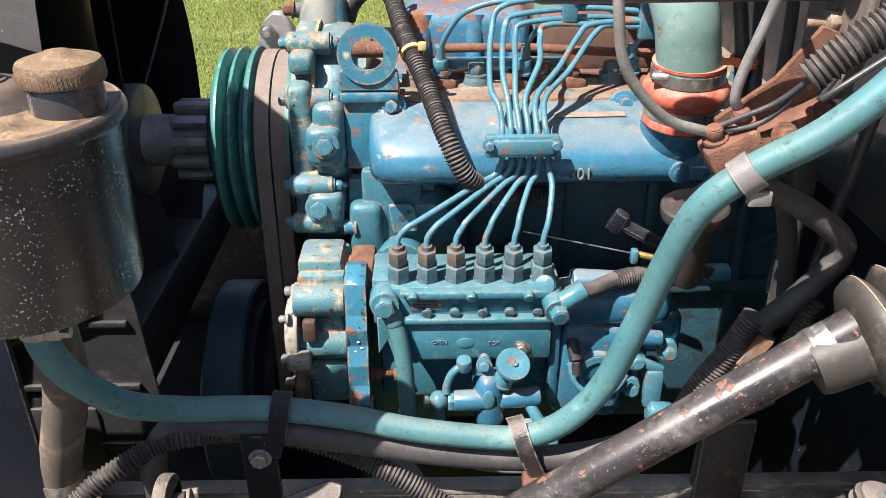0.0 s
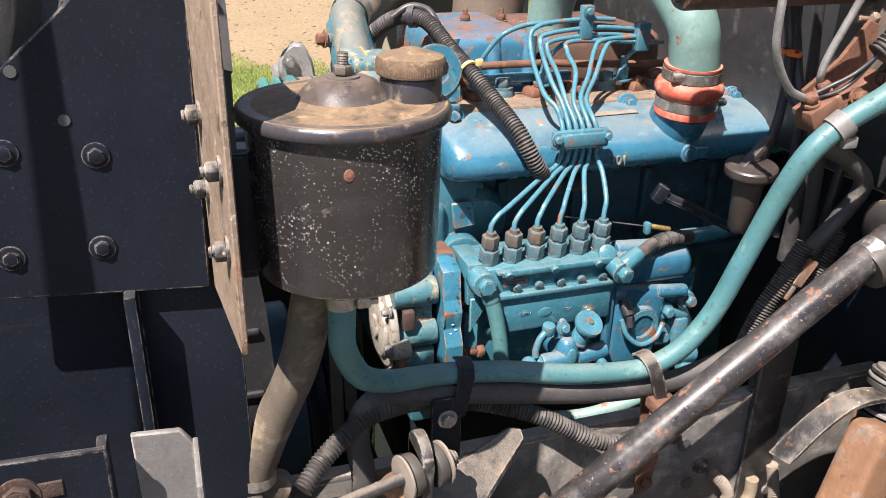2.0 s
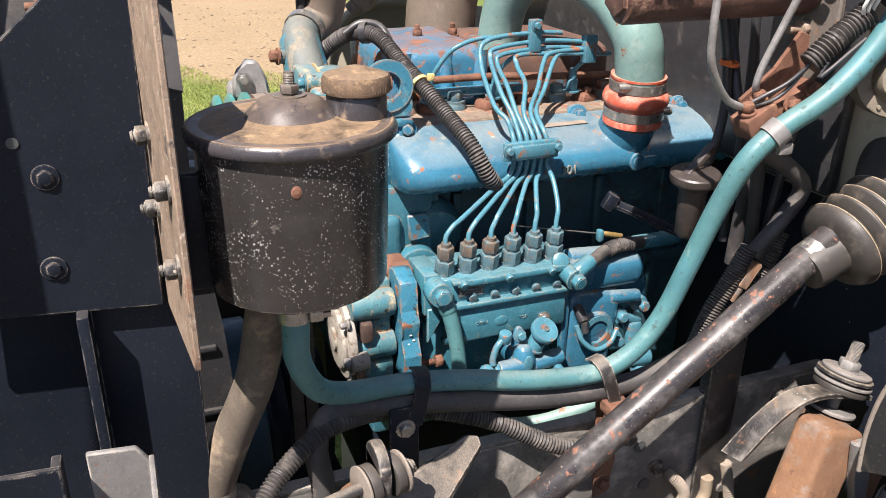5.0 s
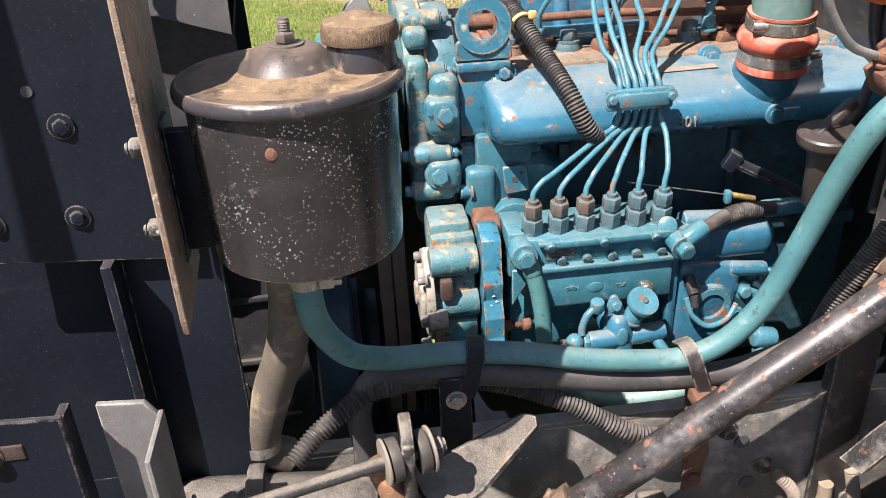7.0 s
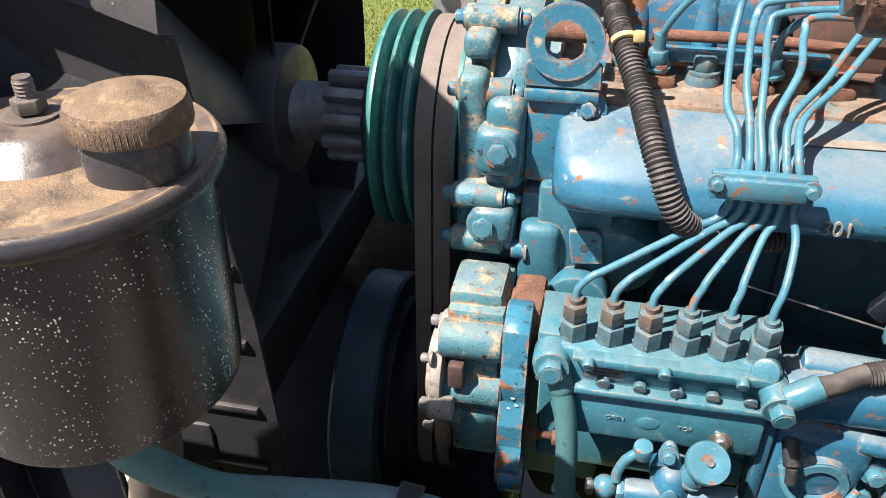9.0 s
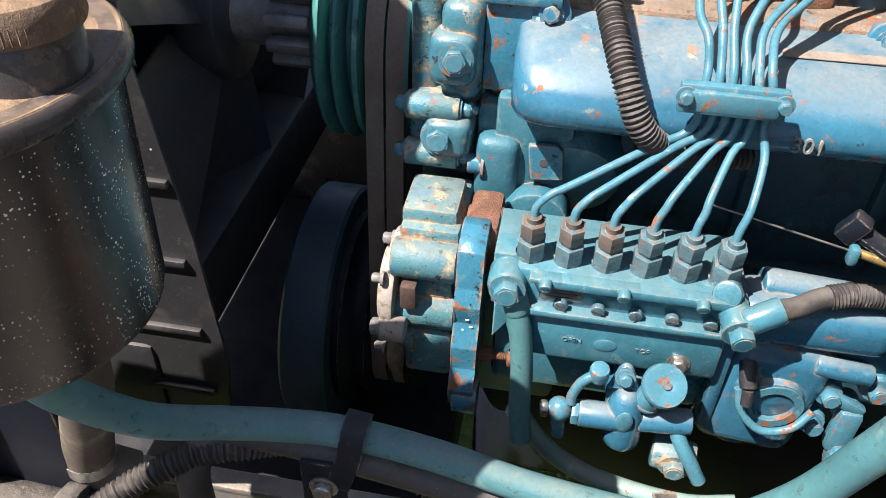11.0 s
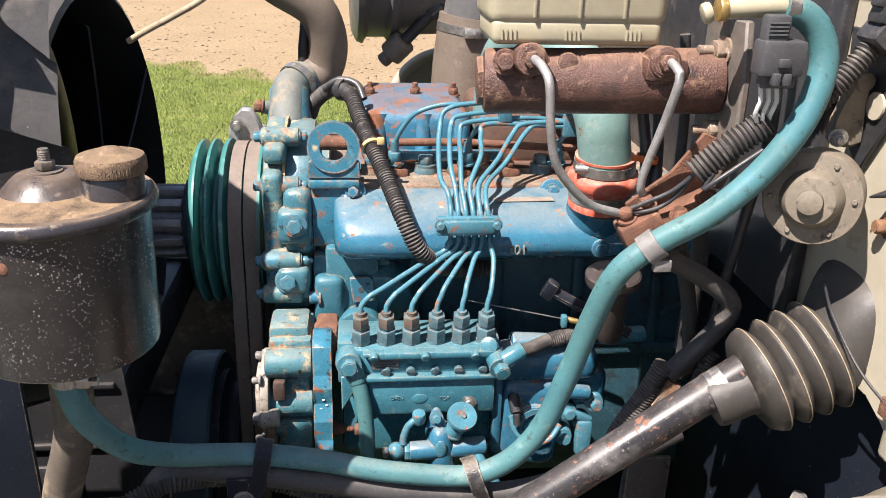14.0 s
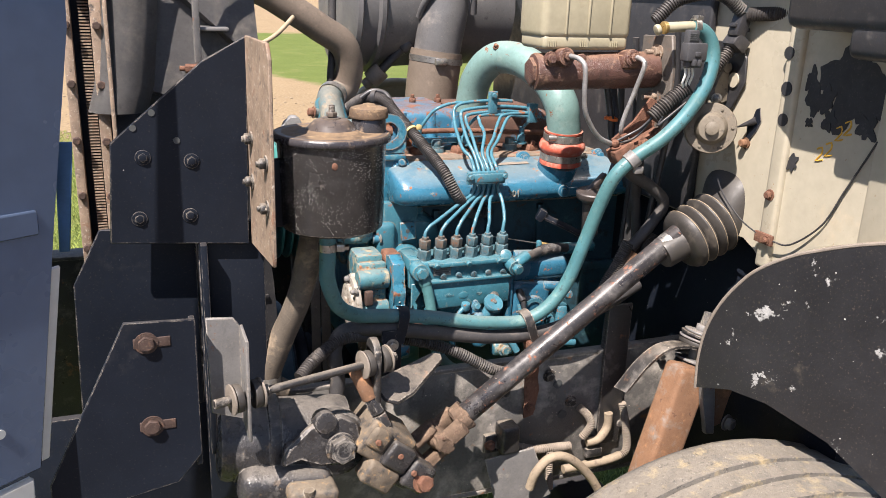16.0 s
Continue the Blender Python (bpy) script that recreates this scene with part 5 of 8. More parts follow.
part("lid_top", bm, M_LIDDUST, lid, "flat lid caked with brown dust")
bm = B()
lathe(bm, (RX, RY, 1.389), (0, 0, 1), [(0.0365, 0.0142), (0.034, 0.0165), (0.029, 0.0215), (0.024, 0.0262), (0.020, 0.0280), (0.010, 0.0288)], 60)
part("lid_dome", bm, M_LID, lid, "scuffed black dome")
bm = B()
rod(bm, (RX, RY, 1.416), (RX, RY, 1.419), 0.0125, n=24)
rod(bm, (RX, RY, 1.420), (RX, RY, 1.4265), 0.0075, n=6, round_=0.0008)
for k in range(5):
    rod(bm, (RX, RY, 1.4265 + 0.0018 * k), (RX, RY, 1.4279 + 0.0018 * k), 0.0046, 0.0040, n=12)
rod(bm, (RX, RY, 1.42), (RX, RY, 1.436), 0.0040, n=12)
part("stud", bm, M_NUT_BROWN, lid, "threaded steel stud and nut")
bm = B()
cx, cy = RX + 0.051, RY - 0.004
lathe(bm, (cx, cy, 1.398), (0, 0, 1), [(0.024, 0.0), (0.0235, 0.018), (0.0225, 0.020)], 36)
neck = part("filler_neck", bm, M_LID, res)
bm = B()
lathe(bm, (cx, cy, 1.416), (0, 0, 1), [(0.024, 0.002), (0.0262, 0.003), (0.0267, 0.005), (0.0265, 0.013), (0.0250, 0.0160), (0.017, 0.0185), (0.010, 0.0195), (0.008, 0.0215), (0.003, 0.0225)], 48)
for k in range(64):
    a = math.tau * k / 64
    rod(bm, (cx + 0.0264 * math.cos(a), cy + 0.0264 * math.sin(a), 1.4205), (cx + 0.0262 * math.cos(a), cy + 0.0262 * math.sin(a), 1.4270), 0.0005, n=5)
part("cap", bm, surface("cap_dust", (0.130, 0.085, 0.052), 0.75, tone=0.35, tone_size=0.02, layers=[((0.26, 0.175, 0.10), 0.45, 0.010, 0.95, 0.5), ((0.04, 0.03, 0.025), 0.25, 0.012, 0.6, 0.5)], top=((0.30, 0.21, 0.12), 0.45), bump=0.6), neck, "brown filler cap caked with dust")
bm = B()
ball(bm, (RX - 0.013, RY - 0.0726, 1.366), 0.0042, (1, 0.3, 1.2), 12)
part("rust_blister", bm, M_RUST, res)
bm = B()
rod(bm, (RX - 0.008, RY - 0.004, 1.266), (RX - 0.008, RY - 0.004, 1.235), 0.0095, n=18)
part("outlet", bm, M_STEEL, res)
bm = B()
band(bm, (RX - 0.008, RY - 0.004, 1.236), (0, 0, 1), 0.0128, 0.011)
box(bm, (RX + 0.002, RY - 0.018, 1.231), (RX + 0.014, RY - 0.010, 1.242), 0.002)
rod(bm, (RX + 0.012, RY - 0.014, 1.2365), (RX + 0.020, RY - 0.014, 1.2365), 0.0042, n=6)
part("hose_clip", bm, M_STEEL, res)
bm = B()
box(bm, (RX - 0.098, RY - 0.012, 1.262), (RX - 0.092, RY + 0.022, 1.372), 0.002)
box(bm, (RX - 0.095, RY - 0.006, 1.270), (RX - 0.065, RY + 0.006, 1.365), 0.003)
part("mounting_strap", bm, M_PLATE, res)

# ---- hoses and conduits ----
def hose(name, label, pts, r, mat, group="", **kw):
    bm = B()
    tube(bm, pts, r, **kw)
    base = V(pts[0])
    return solid(name, bm, mat, base, label, "hose", group)


GREEN = [(-0.298, 0.551, 1.256), (-0.298, 0.552, 1.222), (-0.294, 0.570, 1.178), (-0.272, 0.600, 1.126), (-0.237, 0.630, 1.095), (-0.197, 0.645, 1.083), (-0.157, 0.652, 1.076), (-0.095, 0.652, 1.066), (-0.027, 0.648, 1.052), (0.045, 0.645, 1.044), (0.079, 0.640, 1.050), (0.112, 0.635, 1.072), (0.141, 0.630, 1.115), (0.160, 0.620, 1.181), (0.175, 0.605, 1.253), (0.190, 0.590, 1.308), (0.221, 0.584, 1.340), (0.262, 0.572, 1.372), (0.299, 0.565, 1.413), (0.325, 0.562, 1.458), (0.337, 0.567, 1.500), (0.331, 0.572, 1.528), (0.316, 0.575, 1.543), (0.298, 0.576, 1.547)]
hose("green_hose", "long weathered green rubber hose", GREEN, 0.0118, M_GHOSE)
BLACKH = [(-0.272, 0.615, 0.95), (-0.268, 0.62, 0.992), (-0.271, 0.630, 1.036), (-0.254, 0.645, 1.060), (-0.215, 0.650, 1.061), (-0.158, 0.650, 1.052), (-0.096, 0.650, 1.040), (0.013, 0.650, 1.019), (0.102, 0.645, 1.018), (0.161, 0.640, 1.033), (0.232, 0.640, 1.062), (0.30, 0.65, 1.09)]
hose("black_hose", "black rubber hose with a dusty top", BLACKH, 0.0125, M_BHOSE)
LOW = [(-0.335, 0.585, 1.020), (-0.310, 0.605, 1.036), (-0.270, 0.63, 1.050), (-0.240, 0.640, 1.054), (-0.192, 0.665, 1.038), (-0.125, 0.665, 1.023), (-0.059, 0.650, 1.002), (-0.019, 0.640, 0.980), (0.023, 0.630, 0.960), (0.065, 0.632, 0.958), (0.10, 0.64, 0.972)]
hose("corrugated_conduit", "black corrugated wiring conduit under the hoses", LOW, 0.0095, M_COND, rib=0.0042)
COOL = [(-0.300, 0.60, 1.28), (-0.314, 0.600, 1.215), (-0.326, 0.620, 1.140), (-0.350, 0.638, 1.070), (-0.370, 0.648, 1.010), (-0.372, 0.652, 0.985), (-0.350, 0.66, 0.965)]
cool = thing("coolant_hose", COOL[0], "black coolant hose with a dusty tan bend", "hose")
bm = B()
tube(bm, COOL[:4] + [(-0.352, 0.639, 1.066)], 0.0190, n=20)
part("upper_length", bm, M_COOL, cool)
bm = B()
tube(bm, [(-0.343, 0.634, 1.088)] + COOL[3:], 0.0193, n=20)
part("dusty_bend", bm, M_COOL, cool, "tan dust-coated bend")
bm = B()
band(bm, (-0.373, 0.650, 0.995), (0.0, 0.0, 1), 0.0195, 0.012)
solid("hose_clip", bm, M_STEEL, (-0.373, 0.65, 0.995), "steel hose clip on the coolant hose", "clip")
UPC = [(-0.123, 1.185, 1.320), (-0.112, 1.165, 1.345), (-0.086, 1.130, 1.370), (-0.060, 1.080, 1.372), (-0.043, 1.020, 1.343), (-0.030, 0.980, 1.322), (-0.012, 0.935, 1.292), (0.006, 0.885, 1.258), (0.024, 0.872, 1.222), (0.050, 0.890, 1.192), (0.083, 0.930, 1.165), (0.13, 0.945, 1.160)]
hose("corrugated_conduit", "black corrugated conduit over the inlet manifold", UPC, 0.0105, M_COND, rib=0.0042)
bm = B()
tube(bm, [(-0.098, 1.115, 1.372), (-0.075, 1.11, 1.387), (-0.050, 1.10, 1.383), (-0.040, 1.085, 1.365)], 0.0055)
ring_plate(bm, (-0.070, 1.105, 1.374), (0.7, -0.6, 0.1), 0.0155, 0.0105, 0.010, 24)
solid("p_clip", bm, M_PLASTIC, (-0.07, 1.1, 1.36), "rubber-lined clip holding the conduit", "clip")
bm = B()
ring_plate(bm, (-0.031, 0.982, 1.323), (0.3, -0.9, -0.5), 0.0135, 0.0108, 0.005, 24)
box(bm, (-0.024, 0.968, 1.328), (-0.014, 0.976, 1.338), 0.002)
solid("cable_tie", bm, M_TIE, (-0.031, 0.98, 1.31), "yellowed cable tie round the conduit", "cable tie")

# hose straps and their bracket
bracket = thing("hose_bracket", (-0.172, 0.640, 0.95), "black steel bracket with a bolt carrying the hoses", "bracket")
bm = B()
box(bm, (-0.190, 0.634, 0.955), (-0.157, 0.640, 1.058), 0.0015)
part("upright", bm, M_PLATE, bracket)
bm = B()
bolt(bm, (-0.173, 0.634, 1.033), (0, -1, 0), 0.014, 0.006)
part("bolt", bm, M_STEEL, bracket)
bm = B()
strip(bm, [(-0.150, 0.662, 1.088), (-0.150, 0.654, 1.0905), (-0.1505, 0.643, 1.0885), (-0.1515, 0.6375, 1.080), (-0.154, 0.6355, 1.066), (-0.159, 0.635, 1.048), (-0.163, 0.634, 1.034)], (1, 0, -0.15), 0.018, 0.0022)
part("strap", bm, M_PLATE, bracket)
strapb = thing("hose_strap", (0.086, 0.63, 1.0), "rusty steel strap round both hoses", "strap")
bm = B()
strip(bm, [(0.066, 0.655, 1.060), (0.067, 0.645, 1.0635), (0.069, 0.634, 1.0605), (0.072, 0.6275, 1.052), (0.077, 0.6265, 1.038), (0.083, 0.6275, 1.022), (0.088, 0.628, 1.010), (0.090, 0.624, 1.0015), (0.092, 0.614, 0.9995)], (1, 0, 0.28), 0.016, 0.0022)
part("band", bm, M_DUSTY, strapb)
bm = B()
box(bm, (0.074, 0.612, 0.995), (0.104, 0.640, 1.010), 0.002)
box(bm, (0.078, 0.63, 0.94), (0.100, 0.636, 1.005), 0.002)
part("foot", bm, M_RUST, strapb)
bm = B()
bolt(bm, (0.088, 0.613, 1.004), (0, -0.7, 0.7), 0.012, 0.006)
part("bolt", bm, M_RUST, strapb)
bm = B()
ring_plate(bm, (0.217, 0.585, 1.336), (0.72, -0.15, 0.66), 0.0150, 0.0118, 0.016, 24)
box(bm, (0.218, 0.575, 1.314), (0.235, 0.583, 1.326), 0.002)
solid("hose_clamp", bm, M_GREYSTEEL, (0.217, 0.585, 1.32), "grey metal clamp round the green hose", "clamp")

# ---- upper water neck and hose, air tube, air cleaner ----
neck = thing("water_outlet", (-0.152, 1.15, 1.33), "dusty grey-blue thermostat water outlet with a top hose", "water outlet")
bm = B()
tube(bm, [(-0.152, 1.10, 1.30), (-0.153, 1.14, 1.335), (-0.150, 1.175, 1.362), (-0.130, 1.205, 1.372)], 0.027, n=24)
rod(bm, (-0.175, 1.15, 1.336), (-0.190, 1.145, 1.340), 0.010, n=16, round_=0.002)
part("elbow", bm, M_OUTLET, neck)
bm = B()
bolt(bm, (-0.190, 1.145, 1.340), (-1, -0.1, 0.1), 0.016, 0.010)
part("plug", bm, M_RUST, neck)
bm = B()
band(bm, (-0.140, 1.190, 1.370), (0.5, 0.7, 0.35), 0.0285, 0.012)
part("hose_clip", bm, M_STEEL, neck)
TOP = [(-0.128, 1.225, 1.360), (-0.100, 1.235, 1.385), (-0.094, 1.225, 1.430), (-0.112, 1.215, 1.475), (-0.160, 1.21, 1.506), (-0.215, 1.205, 1.540), (-0.30, 1.20, 1.585), (-0.40, 1.20, 1.60), (-0.55, 1.20, 1.60)]
hose("top_hose", "thick textured black-brown radiator top hose", TOP, 0.0300, M_DUCT, n=28)
bm = B()
tube(bm, [(-0.128, 1.25, 1.335), (-0.133, 1.235, 1.40), (-0.128, 1.24, 1.46), (-0.125, 1.25, 1.60)], 0.0085)
solid("rubber_strap", bm, M_BHOSE, (-0.13, 1.24, 1.33), "narrow black rubber hose behind the top hose", "hose")

airtube = thing("charge_air_tube", (0.267, 0.90, 1.29), "pale green charge air tube bending down to the manifold", "air tube")
bm = B()
tube(bm, [(0.268, 0.905, 1.31), (0.262, 0.902, 1.345), (0.254, 0.905, 1.385), (0.240, 0.945, 1.428), (0.214, 1.01, 1.458), (0.185, 1.07, 1.458), (0.165, 1.115, 1.42), (0.160, 1.14, 1.36), (0.160, 1.145, 1.28)], 0.0335, n=32)
tb = part("tube", bm, M_AIRTUBE, airtube)
bm = B()
bolt(bm, (0.172, 1.045, 1.478), (-0.4, -0.5, 0.6), 0.012, 0.008, shank=0.006)
part("tube_plug", bm, M_RUST, tb)
joint = thing("silicone_joint", (0.268, 0.912, 1.265), "red silicone joint with two steel clips", "hose joint")
bm = B()
lathe(bm, (0.268, 0.914, 1.262), (-0.02, -0.10, 1), [(0.039, 0.0), (0.0425, 0.001), (0.0425, 0.010), (0.041, 0.012), (0.041, 0.026), (0.0460, 0.032), (0.0470, 0.038), (0.0440, 0.046), (0.038, 0.050), (0.0375, 0.066), (0.039, 0.067), (0.039, 0.070), (0.030, 0.071)], 44)
part("sleeve", bm, M_RED, joint)
for z, r in ((1.280, 0.0418), (1.319, 0.0385)):
    bm = B()
    band(bm, (0.268 - 0.02 * (z - 1.262), 0.914 - 0.1 * (z - 1.262), z), (-0.02, -0.1, 1), r, 0.013)
    clip = part("clip", bm, M_STEEL, joint)
    bm = B()
    s = 1 if z < 1.3 else -1
    box(bm, (0.268 + s * 0.030 - 0.010, 0.885, z - 0.007), (0.268 + s * 0.030 + 0.010, 0.897, z + 0.007), 0.003)
    rod(bm, (0.268 + s * 0.044, 0.890, z), (0.268 + s * 0.028, 0.886, z), 0.006, n=12)
    part("worm_screw", bm, M_STEEL, clip)

aircl = thing("air_cleaner", (0.18, 1.50, 1.36), "black plastic air cleaner drum", "air cleaner")
bm = B()
lathe(bm, (-0.06, 1.50, 1.555), (1, 0.05, 0), [(0.05, 0.0), (0.150, 0.0), (0.166, 0.008), (0.170, 0.018), (0.158, 0.026), (0.158, 0.060), (0.166, 0.066), (0.166, 0.076), (0.155, 0.084), (0.150, 0.20), (0.160, 0.21), (0.160, 0.22), (0.148, 0.23), (0.145, 0.42), (0.05, 0.43)], 64)
part("drum", bm, M_DRUM, aircl)
bm = B()
tube(bm, [(0.170, 1.40, 1.60), (0.172, 1.365, 1.585), (0.170, 1.352, 1.545), (0.158, 1.350, 1.48), (0.152, 1.350, 1.435)], 0.056, n=36)
part("elbow", bm, M_DRUM, aircl)
bm = B()
tube(bm, [(0.106, 1.35, 1.53), (0.112, 1.325, 1.565), (0.14, 1.305, 1.605), (0.185, 1.30, 1.612), (0.222, 1.305, 1.585), (0.232, 1.32, 1.54)], 0.0075)
part("elbow_rib", bm, M_DRUM, aircl)
bm = B()
tube(bm, [(0.153, 1.350, 1.452), (0.148, 1.35, 1.41), (0.143, 1.352, 1.36), (0.140, 1.355, 1.27)], 0.0625, n=36)
sl = part("sleeve", bm, M_DUCT, aircl, "dusty brown rubber intake sleeve")
bm = B()
band(bm, (0.1515, 1.350, 1.432), (0.1, 0, 1), 0.0635, 0.014, n=36)
box(bm, (0.125, 1.276, 1.424), (0.155, 1.290, 1.440), 0.004)
part("clip", bm, M_STEEL, sl)
bm = B()
rod(bm, (0.010, 1.425, 1.375), (0.036, 1.415, 1.402), 0.023, n=28, round_=0.003)
rod(bm, (-0.004, 1.43, 1.362), (0.012, 1.424, 1.377), 0.013, n=20, round_=0.002)
ind = part("restriction_indicator", bm, M_GREYALU, aircl, "silver air restriction indicator")
bm = B()
rod(bm, (0.034, 1.416, 1.40), (0.085, 1.40, 1.455), 0.011, n=18)
rod(bm, (0.08, 1.40, 1.450), (0.10, 1.395, 1.470), 0.017, n=18, round_=0.003)
part("stem", bm, M_PLASTIC, ind)

# ---- master cylinder ----
mc = thing("brake_master_cylinder", (0.18, 0.655, 1.44), "rusty brown brake master cylinder with a cream reservoir", "master cylinder")
bm = B()
rod(bm, (0.068, 0.672, 1.469), (0.285, 0.648, 1.475), 0.0300, n=36, round_=0.005)
rod(bm, (0.062, 0.672, 1.469), (0.080, 0.671, 1.470), 0.0225, n=6, round_=0.002)
box(bm, (0.085, 0.642, 1.478), (0.125, 0.69, 1.498), 0.006)
box(bm, (0.205, 0.620, 1.478), (0.245, 0.68, 1.500), 0.006)
rod(bm, (0.103, 0.660, 1.491), (0.103, 0.622, 1.497), 0.0145, n=24, round_=0.003)
rod(bm, (0.222, 0.650, 1.492), (0.222, 0.618, 1.496), 0.0145, n=24, round_=0.003)
rod(bm, (0.140, 0.650, 1.490), (0.140, 0.640, 1.492), 0.009, n=20, round_=0.001)
mcb = part("cylinder", bm, M_MCYL, mc, "rust-brown cast cylinder")
for p, af in (((0.103, 0.622, 1.497), 0.014), ((0.222, 0.618, 1.496), 0.014), ((0.083, 0.640, 1.492), 0.015)):
    bm = B()
    bolt(bm, p, (-0.1, -1, 0.1), af, 0.008)
    part("union", bm, M_MCYL, mcb)
bm = B()
sheet(bm, [(0.652, 1.530), (0.608, 1.534), (0.598, 1.489), (0.596, 1.415), (0.618, 1.380), (0.650, 1.372), (0.690, 1.385), (0.690, 1.530)], basis((0.288, 0, 0), (0, 1, 0), (0, 0, 1)), 0.008, 0.002)
part("flange", bm, surface("flange_steel", (0.125, 0.108, 0.092), 0.6, 0.0, tone=0.25, tone_size=0.02, layers=[((0.27, 0.13, 0.07), 0.28, 0.02, 0.9, 0.5)], bump=0.3), mc, "worn steel mounting flange")
for p in ((0.268, 0.640, 1.504), (0.272, 0.640, 1.431)):
    bm = B()
    bolt(bm, V(p) + V((0.014, 0, 0)), (-1, -0.12, 0), 0.017, 0.009)
    rod(bm, V(p) + V((0.01, 0, 0)), V(p) + V((-0.010, 0, 0)), 0.0048, n=14)
    part("stud_nut", bm, M_FLANGE, mc)
bm = B()
box(bm, (0.066, 0.640, 1.522), (0.228, 0.730, 1.640), 0.012, 4)
box(bm, (0.070, 0.642, 1.506), (0.224, 0.727, 1.530), 0.007, 3)
for x_ in (0.078, 0.135, 0.190):
    for k in range(4):
        box(bm, (x_ + 0.004 * k, 0.6405, 1.511), (x_ + 0.004 * k + 0.0014, 0.644, 1.520), 0.0)
for x in (0.105, 0.145, 0.185):
    box(bm, (x, 0.6375, 1.530), (x + 0.003, 0.642, 1.64), 0.001)
part("reservoir", bm, M_RES, mc, "translucent cream plastic fluid reservoir")
BR1 = [(0.103, 0.612, 1.499), (0.105, 0.585, 1.496), (0.109, 0.575, 1.484), (0.113, 0.578, 1.451), (0.120, 0.584, 1.42), (0.134, 0.590, 1.397), (0.160, 0.600, 1.372), (0.196, 0.615, 1.357)]
BR2 = [(0.222, 0.608, 1.498), (0.222, 0.592, 1.495), (0.2235, 0.588, 1.485), (0.220, 0.602, 1.445), (0.213, 0.615, 1.40), (0.213, 0.620, 1.38), (0.222, 0.628, 1.368)]
for pts in (BR1, BR2):
    bm = B()
    tube(bm, pts, 0.0039, n=12, step=0.004)
    part("brake_pipe", bm, M_ALU, mc, "grey steel brake pipe")
tee = thing("brake_pipe_junction", (0.225, 0.62, 1.34), "rusty brake pipe junction block on a bracket", "junction block")
bm = B()
box(bm, (0.195, 0.600, 1.330), (0.235, 0.630, 1.356), 0.003, rot=(0, -28, 0))
box(bm, (0.220, 0.606, 1.345), (0.290, 0.628, 1.368), 0.003, rot=(0, -28, 0))
sheet(bm, [(-0.03, -0.015), (0.05, -0.01), (0.075, 0.03), (0.06, 0.045), (0.02, 0.02), (-0.03, 0.01)], basis((0.235, 0.632, 1.365), (1, 0, 0.45), (0, 0, 1)), 0.005)
part("block", bm, M_RUST, tee)
for p, ax_ in (((0.200, 0.612, 1.353), (-0.3, -0.3, 1)), ((0.222, 0.622, 1.362), (-0.3, -0.3, 1)), ((0.272, 0.604, 1.375), (0, -1, 0.2)), ((0.245, 0.600, 1.360), (0, -1, 0.2))):
    bm = B()
    bolt(bm, p, ax_, 0.012, 0.009)
    part("union", bm, M_RUST, tee)

# wiring plug, conduit and clear fitting above
plug = thing("wiring_connector", (0.305, 0.59, 1.48), "black plastic wiring connector with white wires", "connector")
bm = B()
box(bm, (0.2762, 0.5525, 1.512), (0.296, 0.5675, 1.5445), 0.003)
box(bm, (0.274, 0.548, 1.4965), (0.311, 0.570, 1.525), 0.003)
box(bm, (0.279, 0.5545, 1.486), (0.309, 0.5665, 1.500), 0.003)
part("shell", bm, M_CONN, plug)
bm = B()
box(bm, (0.287, 0.544, 1.5045), (0.296, 0.552, 1.5115), 0.001)
box(bm, (0.284, 0.544, 1.490), (0.290, 0.553, 1.5), 0.001)
box(bm, (0.293, 0.544, 1.490), (0.299, 0.553, 1.5), 0.001)
part("latch", bm, M_CONN, plug)
bm = B()
for k in range(4):
    box(bm, (0.277, 0.5512, 1.529 + 0.003 * k), (0.293, 0.5522, 1.5303 + 0.003 * k), 0.0)
part("moulded_mark", bm, M_GREY, plug)
for x in (0.284, 0.291, 0.298):
    bm = B()
    tube(bm, [(x, 0.566, 1.488), (x + 0.003, 0.566, 1.474), (x + 0.002, 0.570, 1.462), (0.298 + (x - 0.291) * 0.5, 0.576, 1.450)], 0.0019, n=8)
    part("wire", bm, M_CHIP, plug)
hose("corrugated_conduit", "short corrugated conduit below the wiring connector", [(0.304, 0.580, 1.454), (0.288, 0.583, 1.440), (0.272, 0.585, 1.427), (0.250, 0.590, 1.404)], 0.0120, M_COND, rib=0.0046, depth=0.0016)
bm = B()
tube(bm, [(0.252, 0.59, 1.405), (0.235, 0.598, 1.385), (0.215, 0.605, 1.372), (0.20, 0.612, 1.362)], 0.0022)
tube(bm, [(0.250, 0.592, 1.402), (0.238, 0.60, 1.378), (0.222, 0.605, 1.365), (0.198, 0.615, 1.358)], 0.0022)
tube(bm, [(0.262, 0.578, 1.408), (0.255, 0.58, 1.392), (0.262, 0.575, 1.40), (0.30, 0.572, 1.43)], 0.0022)
solid("loose_wire", bm, M_PLASTIC, (0.22, 0.60, 1.36), "twisted dark wires along the bracket", "wires")
fit_ = thing("clear_hose_fitting", (0.26, 0.54, 1.54), "cream plastic hose fitting with a clip", "hose fitting")
bm = B()
rod(bm, (0.245, 0.580, 1.546), (0.300, 0.577, 1.549), 0.0082, n=20, round_=0.002)
rod(bm, (0.240, 0.580, 1.544), (0.232, 0.581, 1.541), 0.0088, n=20, round_=0.003)
part("sleeve", bm, M_RES, fit_)
bm = B()
rod(bm, (0.244, 0.580, 1.5455), (0.251, 0.580, 1.546), 0.0098, n=20, round_=0.001)
part("collar", bm, M_BRASS, fit_)
bm = B()
